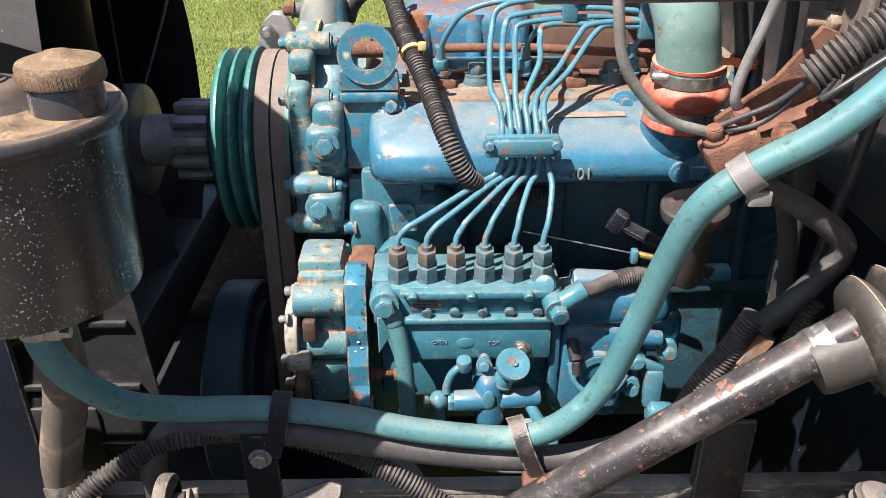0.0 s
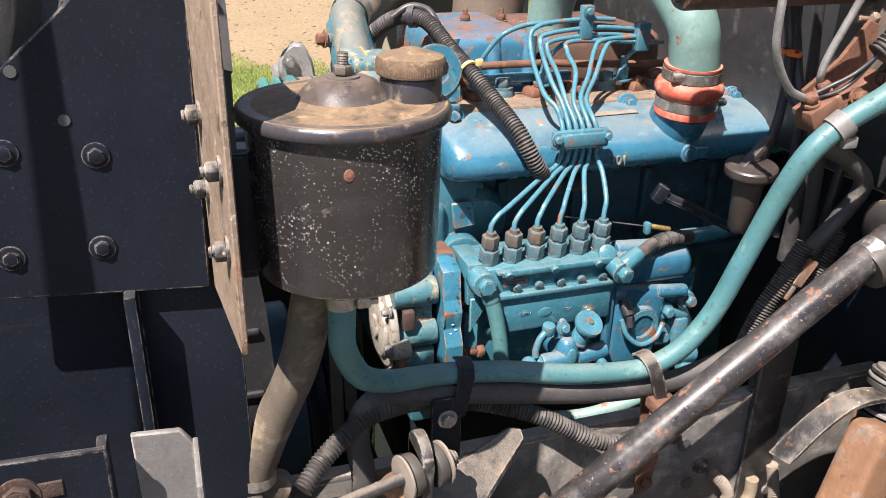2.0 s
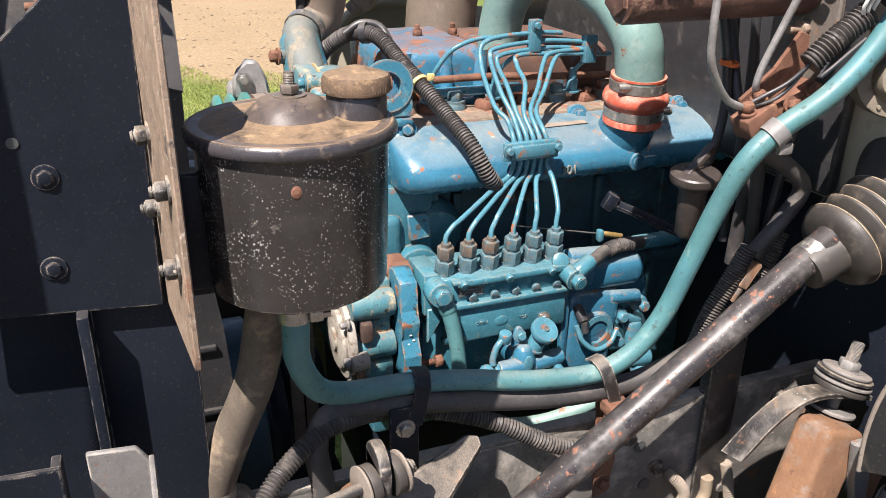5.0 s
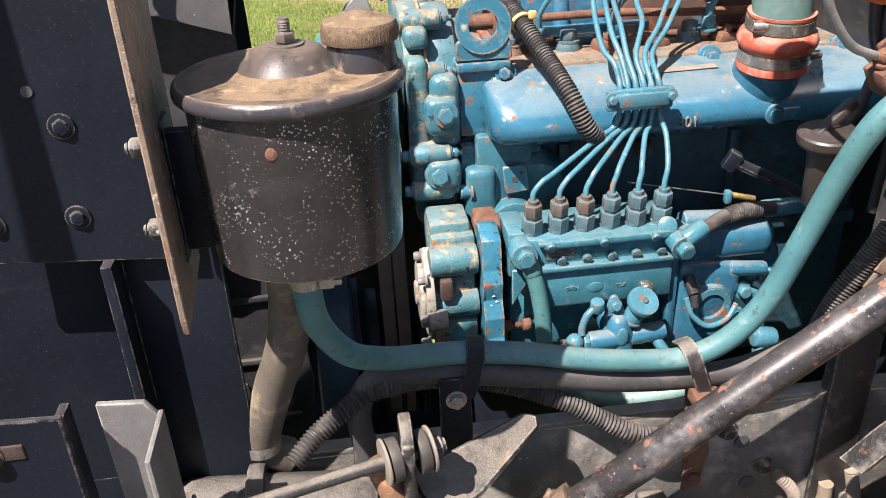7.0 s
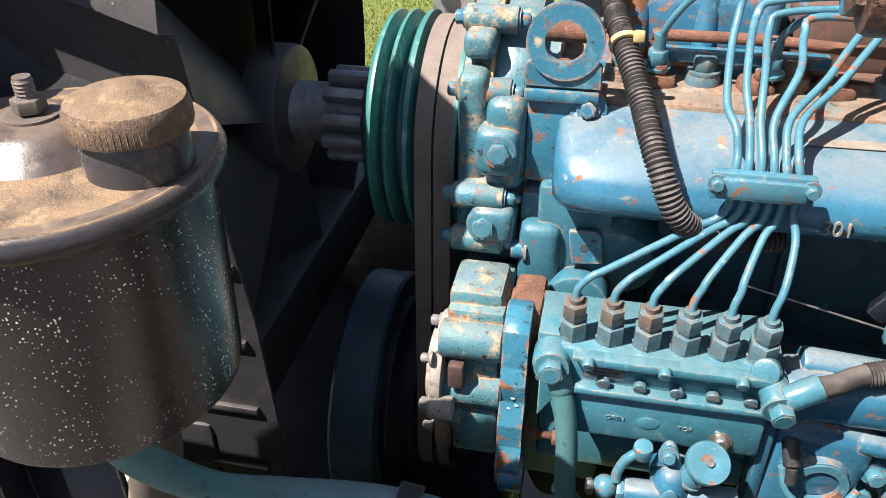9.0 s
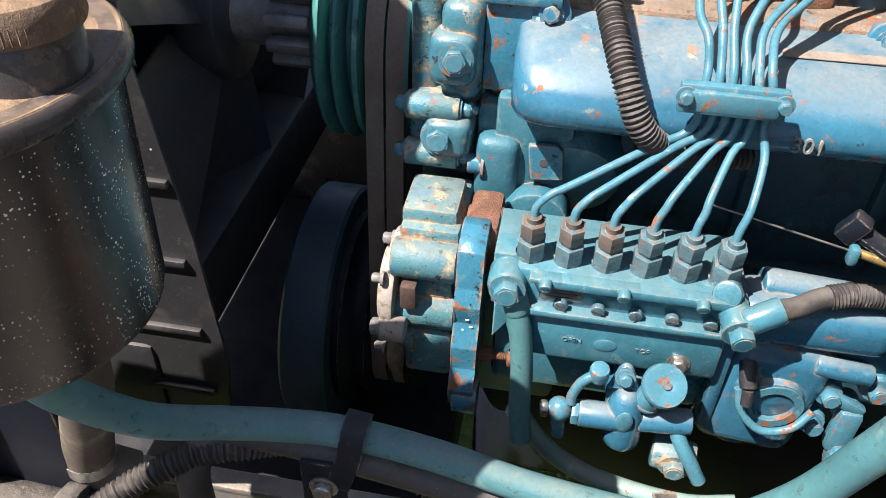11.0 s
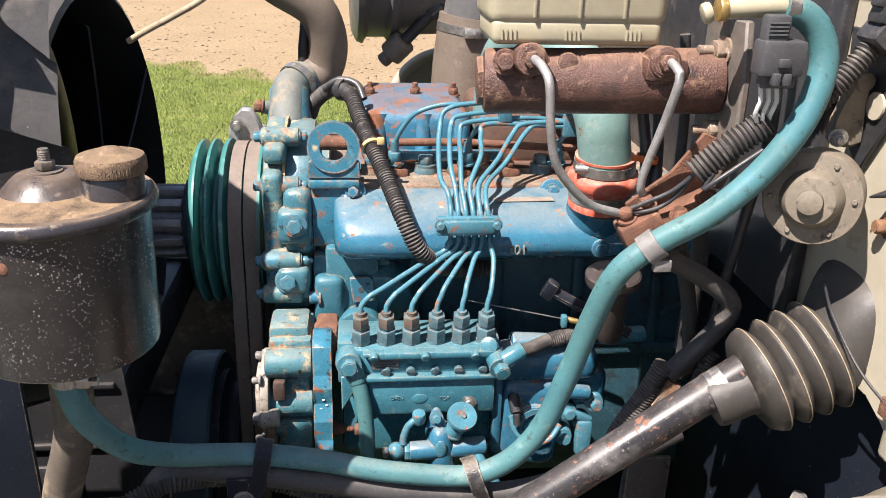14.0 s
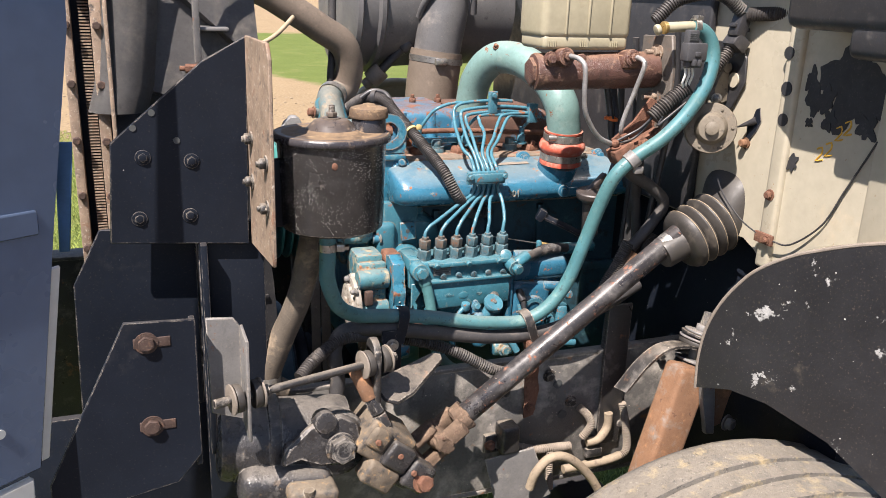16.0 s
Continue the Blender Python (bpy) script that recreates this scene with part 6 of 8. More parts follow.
band(bm, (0.303, 0.577, 1.549), (1, -0.05, 0.0), 0.0125, 0.009)
box(bm, (0.298, 0.568, 1.558), (0.311, 0.582, 1.566), 0.002)
part("clip", bm, M_STEEL, fit_)
hose("corrugated_conduit", "black corrugated conduit rising to the firewall plug", [(0.352, 0.60, 1.46), (0.373, 0.600, 1.483), (0.401, 0.60, 1.521), (0.41, 0.60, 1.54)], 0.0095, M_COND, rib=0.0042)
tconn = thing("conduit_tee", (0.405, 0.59, 1.53), "black plastic conduit tee on the firewall", "conduit tee")
bm = B()
box(bm, (0.388, 0.580, 1.512), (0.418, 0.612, 1.536), 0.004, rot=(0, 35, 0))
box(bm, (0.392, 0.580, 1.532), (0.414, 0.606, 1.572), 0.005, rot=(0, 15, 0))
box(bm, (0.386, 0.585, 1.545), (0.420, 0.600, 1.552), 0.002, rot=(0, 15, 0))
part("body", bm, M_PLASTIC, tconn)
for pts in ([(0.40, 0.59, 1.575), (0.36, 0.60, 1.60), (0.30, 0.62, 1.59), (0.262, 0.63, 1.555)], [(0.41, 0.58, 1.57), (0.44, 0.50, 1.575), (0.45, 0.42, 1.58), (0.45, 0.30, 1.585)]):
    bm = B()
    tube(bm, pts, 0.0105, rib=0.0042)
    part("conduit", bm, M_COND, tconn)

# ---- firewall and cowl ----
fw = thing("cab_firewall", (0.44, 0.8, 0.90), "cream painted cab firewall with black primer patches", "firewall", kind="structure")
bm = B()
sheet(bm, [(0.30, 1.90), (1.60, 1.90), (1.60, 1.205), (0.535, 1.205), (0.508, 1.190), (0.480, 1.172), (0.462, 1.160), (0.44, 1.12), (0.40, 1.08), (0.30, 1.06)], basis((0.44, 0, 0), (0, 1, 0), (0, 0, 1)), 0.030, 0.003)
part("panel", bm, M_CREAM, fw)
bm = B()
box(bm, (0.414, 0.462, 1.168), (0.430, 0.492, 1.90), 0.006, 3)
part("seam_flange", bm, M_CREAM, fw)
bm = B()
box(bm, (0.420, 0.14, 1.11), (0.450, 0.305, 1.90), 0.006)
part("pillar", bm, M_CREAM, fw)
bm = B()
box(bm, (0.375, 0.45, 1.640), (0.46, 1.6, 1.66), 0.006)
part("cowl_lip", bm, M_CREAM, fw)
bm = B()
sheet(bm, [(0.668, 1.524), (0.606, 1.523), (0.582, 1.500), (0.579, 1.459), (0.613, 1.398), (0.640, 1.420), (0.660, 1.48)], basis((0.419, 0, 0), (0, 1, 0), (0, 0, 1)), 0.004, 0.001)
plate_ = part("hinge_plate", bm, M_PLASTIC, fw, "black hinge plate with a round hole")
bm = B()
box(bm, (0.408, 0.675, 1.21), (0.424, 1.58, 1.63), 0.006, 3)
part("insulation_pad", bm, M_PLASTIC, fw, "black insulation pad on the firewall")
bm = B()
rod(bm, (0.414, 0.604, 1.462), (0.4165, 0.604, 1.462), 0.0125, n=28)
part("hole", bm, M_CREAM, plate_)
bm = B()
sheet(bm, [(0.540, 1.424), (0.549, 1.420), (0.553, 1.405), (0.566, 1.392), (0.562, 1.378), (0.571, 1.356), (0.561, 1.350), (0.552, 1.372), (0.541, 1.385), (0.533, 1.402)], basis((0.4235, 0, 0), (0, 1, 0), (0, 0, 1)), 0.0015)
part("sealant_smear", bm, M_PLATE, fw, "dark smear of old sealant")
bm = B()
rod(bm, (0.424, 0.545, 1.402), (0.405, 0.568, 1.388), 0.007, 0.001, n=16)
part("rubber_plug", bm, M_PLASTIC, fw)
bm = B()
bolt(bm, (0.424, 0.562, 1.362), (-1, 0, 0), 0.012, 0.010)
part("bolt", bm, M_ORUST, fw)
def blot(y, z, r, tall=1.0, off=0.4250, rag=0.38):
    """A ragged flat patch of paint lying on the firewall."""
    k = 40
    w = [rng.uniform(-1, 1) for _ in range(6)]
    ring = []
    for j in range(k):
        a = math.tau * j / k
        q = 1 + rag * sum(w[m] * math.sin((m + 2) * a + 5 * w[m - 1]) for m in range(6)) / 2 + rag * 0.25 * rng.uniform(-1, 1)
        ring.append((y + r * max(0.25, q) * math.cos(a), z + r * tall * max(0.25, q) * math.sin(a)))
    patch = bmesh.new()
    sheet(patch, ring, basis((off, 0, 0), (0, 1, 0), (0, 0, 1)), 0.0012, 0.0)
    part("primer_patch", patch, M_PRIMER, fw, "ragged black primer patch")


for k, args in enumerate(((0.372, 1.482, 0.048, 1.0), (0.330, 1.470, 0.042, 0.9), (0.425, 1.452, 0.020, 1.2), (0.440, 1.480, 0.010, 1.8), (0.405, 1.455, 0.014, 1.5), (0.395, 1.425, 0.012, 1.2), (0.432, 1.416, 0.007, 1.0), (0.452, 1.350, 0.010, 1.3), (0.325, 1.425, 0.015, 1.3))):
    blot(*args, off=0.4244 - 0.00015 * k)
for y, z, r in ((0.484, 1.516, 0.010), (0.478, 1.462, 0.011), (0.476, 1.414, 0.010)):
    bm = B()
    rod(bm, (0.4125, y, z), (0.416, y, z), r, n=22)
    tagged(part("flange_hole", bm, M_PRIMER, fw), "dark round hole")
bm = B()
bolt(bm, (0.414, 0.478, 1.292), (-1, 0, 0), 0.012, 0.007)
part("bolt", bm, M_RUST, fw)
bm = B()
box(bm, (0.406, 0.452, 1.212), (0.412, 0.492, 1.230), 0.0015)
bolt(bm, (0.406, 0.462, 1.221), (-1, 0, 0), 0.009, 0.005)
part("tab", bm, M_RUST, fw, "small rusty tab")
for y0, z0 in ((0.402, 1.366), (0.386, 1.376), (0.372, 1.402), (0.358, 1.412)):
    bm = B()
    tube(bm, [(0.4245, y0 + 0.006, z0 + 0.014), (0.4245, y0 - 0.003, z0 + 0.018), (0.4245, y0 - 0.004, z0 + 0.008), (0.4245, y0 + 0.006, z0 - 0.004), (0.4245, y0 - 0.008, z0)], 0.0014, n=6)
    part("crayon_mark", bm, M_YELLOW, fw, "yellow crayon scrawl")
bm = B()
tube(bm, [(0.41, 0.455, 1.221), (0.415, 0.42, 1.225), (0.42, 0.37, 1.27), (0.421, 0.34, 1.33), (0.421, 0.30, 1.41)], 0.0016, n=8)
tube(bm, [(0.41, 0.475, 1.221), (0.40, 0.52, 1.24), (0.39, 0.56, 1.275), (0.385, 0.575, 1.30)], 0.0014, n=8)
part("wire", bm, M_PLASTIC, fw, "thin loose wire")
bm = B()
box(bm, (0.325, -0.10, 1.555), (0.52, 0.415, 1.80), 0.018, 3)
box(bm, (0.33, -0.10, 1.522), (0.42, 0.300, 1.58), 0.014, 3)
solid("cowl_duct", bm, M_PLASTIC, (0.45, 0.24, 1.53), "dusty black plastic duct on the cowl", "duct")

motor = thing("wiper_motor", (0.365, 0.57, 1.33), "dusty grey round wiper motor on the firewall", "motor")
bm = B()
ax = V((-0.55, -0.80, 0.12)).normalized()
lathe(bm, V((0.350, 0.566, 1.388)) - ax * 0.05, ax, [(0.030, -0.02), (0.040, 0.0), (0.042, 0.012), (0.042, 0.050), (0.0405, 0.054), (0.027, 0.055), (0.025, 0.060), (0.023, 0.066), (0.020, 0.070), (0.011, 0.071), (0.0105, 0.078), (0.004, 0.080)], 48)
part("case", bm, M_TANCAST, motor)
u1 = ax.orthogonal().normalized()
u2 = ax.cross(u1)
for j in range(6):
    a = math.tau * j / 6 + 0.4
    bm = B()
    c = V((0.350, 0.566, 1.388)) + ax * 0.004 + (u1 * math.cos(a) + u2 * math.sin(a)) * 0.034
    bolt(bm, c, ax, 0.005, 0.002, washer=False)
    part("screw", bm, M_TANCAST, motor)
bm = B()
sheet(bm, [(0.408, 1.492), (0.396, 1.478), (0.388, 1.462), (0.392, 1.446), (0.383, 1.434), (0.386, 1.424), (0.406, 1.419), (0.421, 1.424), (0.410, 1.444), (0.408, 1.462), (0.418, 1.484)], basis((0, 0.620, 0), (1, 0, 0), (0, 0, 1)), 0.012, 0.004)
rod(bm, (0.406, 0.61, 1.482), (0.406, 0.632, 1.482), 0.009, n=18, round_=0.002)
part("mount", bm, M_TANCAST, motor, "tan cast mounting arm")
bm = B()
bolt(bm, (0.391, 0.612, 1.431), (-0.4, -1, 0), 0.011, 0.009, shank=0.006)
part("mount_bolt", bm, M_STEEL, motor)

# ---- steering column ----
shaft = thing("steering_shaft", (0.12, 0.60, 1.05), "black painted steering shaft with rust patches", "steering shaft")
A0, A1 = V((0.312, 0.588, 1.188)), V((-0.058, 0.588, 0.912))
d = (A1 - A0).normalized()
bm = B()
rod(bm, A0 - d * 0.05, A1, 0.0185, n=40, round_=0.002)
part("tube", bm, M_SHAFT, shaft)
bm = B()
ring_plate(bm, A0 + d * 0.006, d, 0.0189, 0.017, 0.016, 40)
part("worn_ring", bm, M_STEEL, shaft, "bright worn band")
bm = B()
rod(bm, A1 - d * 0.004, A1 + d * 0.020, 0.0205, 0.017, n=28, round_=0.004)
ux = d.orthogonal().normalized()
for s in (1, -1):
    o = V((0, s * 0.016, 0))
    box(bm, A1 + d * 0.040 + o - V((0.030, 0.007, 0.013)), A1 + d * 0.040 + o + V((0.030, 0.007, 0.013)), 0.006, 3, rot=(0, -37, 0))
    rod(bm, A1 + d * 0.056 + o * 1.6, A1 + d * 0.056 + o * 0.4, 0.015, n=20, round_=0.004)
for s in (1, -1):
    o = V((0.010, 0, -0.014)) * s
    box(bm, A1 + d * 0.082 + o - V((0.030, 0.012, 0.007)), A1 + d * 0.082 + o + V((0.030, 0.012, 0.007)), 0.006, 3, rot=(0, -37, 0))
ball(bm, A1 + d * 0.060, 0.018, (1.1, 1.0, 0.9), 16)
rod(bm, A1 + d * 0.100, A1 + d * 0.128, 0.021, n=24, round_=0.005)
for v_ in bm.verts:
    v_.co += V((math.sin(v_.co.z * 900 + v_.co.x * 500), math.sin(v_.co.x * 800 + 2), math.sin(v_.co.y * 700 + v_.co.x * 600))) * 0.0012
for v_ in bm.verts:
    foot = A1 + d * (v_.co - A1).dot(d)
    v_.co = foot + (v_.co - foot) * 1.3
uj = part("universal_joint", bm, M_MUD, shaft, "rust-caked universal joint")
boot = thing("steering_boot", (0.36, 0.585, 1.21), "dusty black rubber bellows round the steering shaft", "boot")
bm = B()
C0, CU = V((0.320, 0.588, 1.177)), V((0.087, 0.003, 0.040)).normalized()
prof = [(0.0192, -0.024), (0.0262, -0.024), (0.0280, -0.018), (0.0285, 0.010), (0.0300, 0.015)]
for k in range(4):
    h = 0.032 + 0.0205 * k
    r = 0.0545 + 0.0006 * k
    prof += ([(0.040, h - 0.0155), (0.049, h - 0.0115), (r - 0.0015, h - 0.005)] if k == 0 else [(r - 0.009, h - 0.0085), (r - 0.002, h - 0.0035)]) + [(r - 0.0005, h - 0.002), (r, h), (r - 0.0012, h + 0.003), (r - 0.007, h + 0.0075), (r - 0.0125, h + 0.0105)]
prof += [(0.046, 0.108), (0.049, 0.113), (0.046, 0.118)]
lathe(bm, C0, CU, prof, 60)
bel = part("bellows", bm, M_BOOT, boot)
bu = CU.orthogonal().normalized()
bv = CU.cross(bu)
for k in range(4):
    bm = B()
    c = C0 + CU * (0.0325 + 0.0205 * k)
    r = 0.0546 + 0.0006 * k
    tube(bm, [c + (bu * math.cos(math.tau * j / 24) + bv * math.sin(math.tau * j / 24)) * r for j in range(25)], 0.0006, n=6)
    part("worn_ridge", bm, M_TANHOSE, bel, "pale worn ridge")
bm = B()
rings = []
e0 = C0 + CU * 0.100
for f in (0.0, 0.12, 0.3, 0.55, 0.8, 1.0):
    ring = []
    for j in range(40):
        a = math.tau * j / 40
        p0 = e0 + (V((0, 1, 0)) * math.cos(a) + V((-CU.z, 0, CU.x)) * math.sin(a)) * 0.047
        ca, sa = math.cos(a), math.sin(a)
        q_ = (abs(ca) ** 3 + abs(sa) ** 3) ** (-1 / 3)
        p1 = V((0.430, 0.603 + 0.060 * ca * q_, 1.243 + 0.064 * sa * q_))
        ring.append(bm.verts.new(p0.lerp(p1, f) + V((0, 0, 0.010 * math.sin(math.pi * f) * max(0.0, sa)))))
    rings.append(ring)
for a_, b_ in zip(rings, rings[1:]):
    for j in range(40):
        bm.faces.new((a_[j], a_[(j + 1) % 40], b_[(j + 1) % 40], b_[j]))
part("base", bm, M_BOOT, boot, "dusty moulded rubber base")

# ---- small parts between engine and shaft ----
can = thing("fuel_filter", (0.236, 0.72, 1.13), "dusty dark fuel filter canister with a lever on top", "filter")
bm = B()
lathe(bm, (0.2335, 0.722, 1.165), (-0.06, -0.10, 1), [(0.010, 0.0), (0.015, 0.006), (0.0175, 0.068), (0.0290, 0.076), (0.0305, 0.080), (0.0305, 0.087), (0.0285, 0.089), (0.012, 0.090), (0.009, 0.092)], 40)
part("canister", bm, M_FILTER, can)
bm = B()
rod(bm, (0.231, 0.722, 1.258), (0.231, 0.722, 1.259), 0.012, n=20)
box(bm, (0.205, 0.712, 1.258), (0.262, 0.724, 1.268), 0.002, rot=(0, -38, 10))
part("lever", bm, M_FILTER, can)
bm = B()
tube(bm, [(0.1883, 0.830, 1.1797), (0.2380, 0.815, 1.1558), (0.2877, 0.800, 1.1300)], 0.0075, n=8, flat=0.6)
box(bm, (0.1803, 0.822, 1.1677), (0.1963, 0.838, 1.1917), 0.003, rot=(0, 28, -20))
solid("linkage_bar", bm, M_PLATE, (0.2, 0.80, 1.17), "black linkage bar beside the block", "lever")
for pts, r, mat_, lab in (
    ([(0.232, 0.62, 1.335), (0.257, 0.650, 1.300), (0.305, 0.650, 1.272), (0.338, 0.652, 1.240), (0.318, 0.655, 1.200), (0.281, 0.655, 1.158)], 0.0105, M_BHOSE, "dusty black hose bending below the clamp"),
    ([(0.276, 0.655, 1.170), (0.258, 0.660, 1.124), (0.238, 0.662, 1.084), (0.222, 0.665, 1.03)], 0.0105, M_COND, "corrugated conduit falling behind the shaft"),
    ([(0.330, 0.66, 1.18), (0.312, 0.66, 1.13), (0.285, 0.664, 1.09), (0.262, 0.668, 1.05), (0.258, 0.67, 0.9), (0.262, 0.67, 0.80)], 0.0075, M_COND, "thin conduit running down to the rail"),
    ([(0.26, 0.66, 1.34), (0.29, 0.68, 1.28), (0.315, 0.70, 1.21), (0.33, 0.71, 1.13)], 0.0085, M_BHOSE, "dark hose in the shade of the firewall"),
    ([(0.30, 0.70, 1.36), (0.325, 0.72, 1.28), (0.335, 0.74, 1.20), (0.34, 0.75, 1.10)], 0.010, M_BHOSE, "dark hose in the shade of the firewall"),
):
    rb = 0.0038 if mat_ is M_COND else 0.0
    hose("corrugated_conduit" if rb else "black_hose", lab, pts, r, mat_, rib=rb)
bm = B()
rod(bm, (0.290, 0.658, 1.150), (0.272, 0.660, 1.118), 0.0125, n=6, round_=0.002)
rod(bm, (0.272, 0.660, 1.118), (0.262, 0.661, 1.10), 0.009, n=14)
solid("hose_union", bm, M_ORUST, (0.28, 0.66, 1.13), "rusty hexagonal hose union", "union")
for pts in ([(0.235, 0.72, 1.46), (0.245, 0.71, 1.40), (0.252, 0.70, 1.34), (0.268, 0.66, 1.31)], [(0.262, 0.74, 1.46), (0.262, 0.72, 1.40), (0.258, 0.69, 1.34), (0.275, 0.66, 1.30)], [(0.30, 0.78, 1.50), (0.312, 0.78, 1.40), (0.305, 0.77, 1.30), (0.275, 0.75, 1.25), (0.250, 0.735, 1.245)], [(0.33, 0.78, 1.52), (0.345, 0.78, 1.40), (0.35, 0.78, 1.28), (0.345, 0.78, 1.12)], [(0.36, 0.70, 1.55), (0.372, 0.70, 1.42), (0.36, 0.70, 1.32), (0.345, 0.70, 1.20), (0.34, 0.70, 1.10)]):
    hose("black_cable", "black cable hanging beside the air tube", pts, 0.006, M_PLASTIC)
for p, ax_ in (((0.247, 0.705, 1.385), (0.1, -0.2, 1)), ((0.262, 0.68, 1.325), (0.4, -0.4, 1))):
    bm = B()
    ring_plate(bm, p, ax_, 0.0115, 0.009, 0.004, 20)
    box(bm, V(p) + V((-0.020, -0.012, 0.0)), V(p) + V((-0.006, -0.006, 0.005)), 0.001)
    solid("cable_tie", bm, M_ORANGE, p, "bright orange cable tie", "cable tie", "orange cable ties")

# ---- chassis rail, steering box, damper, wheel, fender ----
rail = thing("chassis_rail", (0.1, 0.70, 0.70), "dusty black chassis rail", "chassis rail")
bm = B()
box(bm, (-0.40, 0.665, 0.70), (1.4, 0.675, 0.958), 0.003)
part("web", bm, M_RAIL, rail)
# front of the same rail, its black colour standing in for bonnet shade
bm = B()
box(bm, (-1.0, 0.662, 0.695), (-0.402, 0.678, 0.962), 0.003)
part("shaded_front", bm, M_PLATE, rail, "front end of the rail, blackened for the bonnet's shade")
for z, back in ((0.950, 0.684), (0.690, 0.74)):
    bm = B()
    box(bm, (-0.40, 0.6645, z), (1.4, back, z + 0.010), 0.003)
    part("flange", bm, M_RAIL, rail)
for x, z in ((0.14, 0.92), (0.19, 0.86), (0.05, 0.90), (0.30, 0.80), (0.38, 0.93)):
    bm = B()
    bolt(bm, (x, 0.665, z), (0, -1, 0), 0.016, 0.009)
    part("bolt", bm, M_DUSTY, rail)
bm = B()
box(bm, (-1.0, 1.52, 0.52), (1.4, 1.53, 0.965), 0.003)
box(bm, (-1.0, 1.46, 0.957), (1.4, 1.53, 0.967), 0.003)
solid("chassis_rail", bm, M_DUSTY, (0.1, 1.52, 0.70), "dusty black chassis rail beyond the engine", "chassis rail")
bm = B()
box(bm, (0.250, 0.655, 0.76), (0.300, 0.661, 1.05), 0.002)
box(bm, (0.225, 0.645, 0.74), (0.26, 0.66, 0.76), 0.004)
solid("conduit_bracket", bm, M_DUSTY, (0.27, 0.66, 0.75), "upright strip bracket with conduits", "bracket")

sbox = thing("steering_box", (-0.28, 0.54, 0.80), "cast steering box with grease, dust and rust", "steering box")
bm = B()
rod(bm, (-0.46, 0.60, 0.925), (-0.26, 0.590, 0.912), 0.062, n=36, round_=0.014)
rod(bm, (-0.390, 0.60, 0.925), (-0.372, 0.60, 0.924), 0.068, n=36, round_=0.004)
rod(bm, (-0.300, 0.62, 0.915), (-0.288, 0.530, 0.925), 0.052, n=36, round_=0.010)
box(bm, (-0.44, 0.50, 0.845), (-0.30, 0.60, 0.905), 0.022, 4, rot=(0, 8, 0))
part("casting", bm, M_CASE, sbox)
bm = B()
sheet(bm, [(-0.035, -0.03), (0.0, -0.038), (0.036, -0.02), (0.034, 0.022), (0.01, 0.042), (-0.04, 0.036), (-0.075, 0.012), (-0.090, -0.006), (-0.086, -0.018), (-0.06, -0.004)], basis((-0.290, 0.526, 0.938), (1, 0.05, 0.12), (-0.1, 0.1, 1)), 0.014, 0.004)
rod(bm, (-0.312, 0.540, 0.972), (-0.310, 0.515, 0.976), 0.017, n=24, round_=0.004)
rod(bm, (-0.360, 0.545, 0.930), (-0.360, 0.520, 0.934), 0.012, n=20, round_=0.003)
part("sector_cover", bm, M_CASE, sbox, "bolted cover with a lug")
bm = B()
rod(bm, (-0.289, 0.522, 0.930), (-0.288, 0.514, 0.931), 0.024, n=32, round_=0.002)
bolt(bm, (-0.288, 0.514, 0.931), (0.1, -1, 0.15), 0.036, 0.014, washer=False)
ring_plate(bm, (-0.2868, 0.501, 0.933), (0.1, -1, 0.15), 0.0155, 0.011, 0.003, 24)
part("big_nut", bm, M_CASE, sbox, "large dark hexagon nut")
for lo, hi, mat_, nm in (((-0.262, 0.503, 0.895), (-0.178, 0.585, 0.955), M_TANCASE, "valve_body"), ((-0.238, 0.500, 0.860), (-0.165, 0.575, 0.915), M_CASE, "valve_body"), ((-0.250, 0.497, 0.925), (-0.215, 0.525, 0.960), M_TANCASE, "port_block"), ((-0.226, 0.490, 0.888), (-0.180, 0.522, 0.930), M_CASE, "port_block"), ((-0.262, 0.490, 0.862), (-0.205, 0.53, 0.900), M_TANCASE, "port_block"), ((-0.195, 0.487, 0.848), (-0.150, 0.52, 0.895), M_CASE, "end_cap")):
    bm = B()
    box(bm, lo, hi, 0.007, 3, rot=(0, 38, 0))
    part(nm, bm, mat_, sbox)
bm = B()
bolt(bm, (-0.166, 0.487, 0.866), (0.1, -1, 0.2), 0.022, 0.012)
part("cap_bolt", bm, M_RUST, sbox)
for p in ((-0.236, 0.497, 0.942), (-0.202, 0.493, 0.915), (-0.182, 0.487, 0.885)):
    bm = B()
    bolt(bm, p, (0.05, -1, 0.1), 0.009, 0.004, washer=False)
    part("cover_screw", bm, M_RUST, sbox)
bm = B()
box(bm, (-0.375, 0.470, 0.868), (-0.300, 0.52, 0.892), 0.009, 3, rot=(0, 6, 0))
rod(bm, (-0.345, 0.475, 0.888), (-0.345, 0.475, 0.896), 0.008, n=16)
part("drop_arm", bm, M_TANCASE, sbox, "tan dusty arm")
for a, b, r, mat_ in (((-0.220, 0.515, 0.955), (-0.228, 0.522, 0.974), 0.0125, M_DUSTY), ((-0.229, 0.523, 0.976), (-0.238, 0.531, 0.998), 0.0115, M_CASE), ((-0.238, 0.531, 0.998), (-0.258, 0.548, 1.045), 0.0130, M_ORUST)):
    bm = B()
    rod(bm, a, b, r, n=6 if r < 0.0128 else 18, round_=0.0015)
    part("pressure_union", bm, mat_, sbox, "rusty hydraulic union")
stay = thing("radiator_stay", (-0.34, 0.53, 1.04), "steel stay rod with rubber bushes", "stay rod")
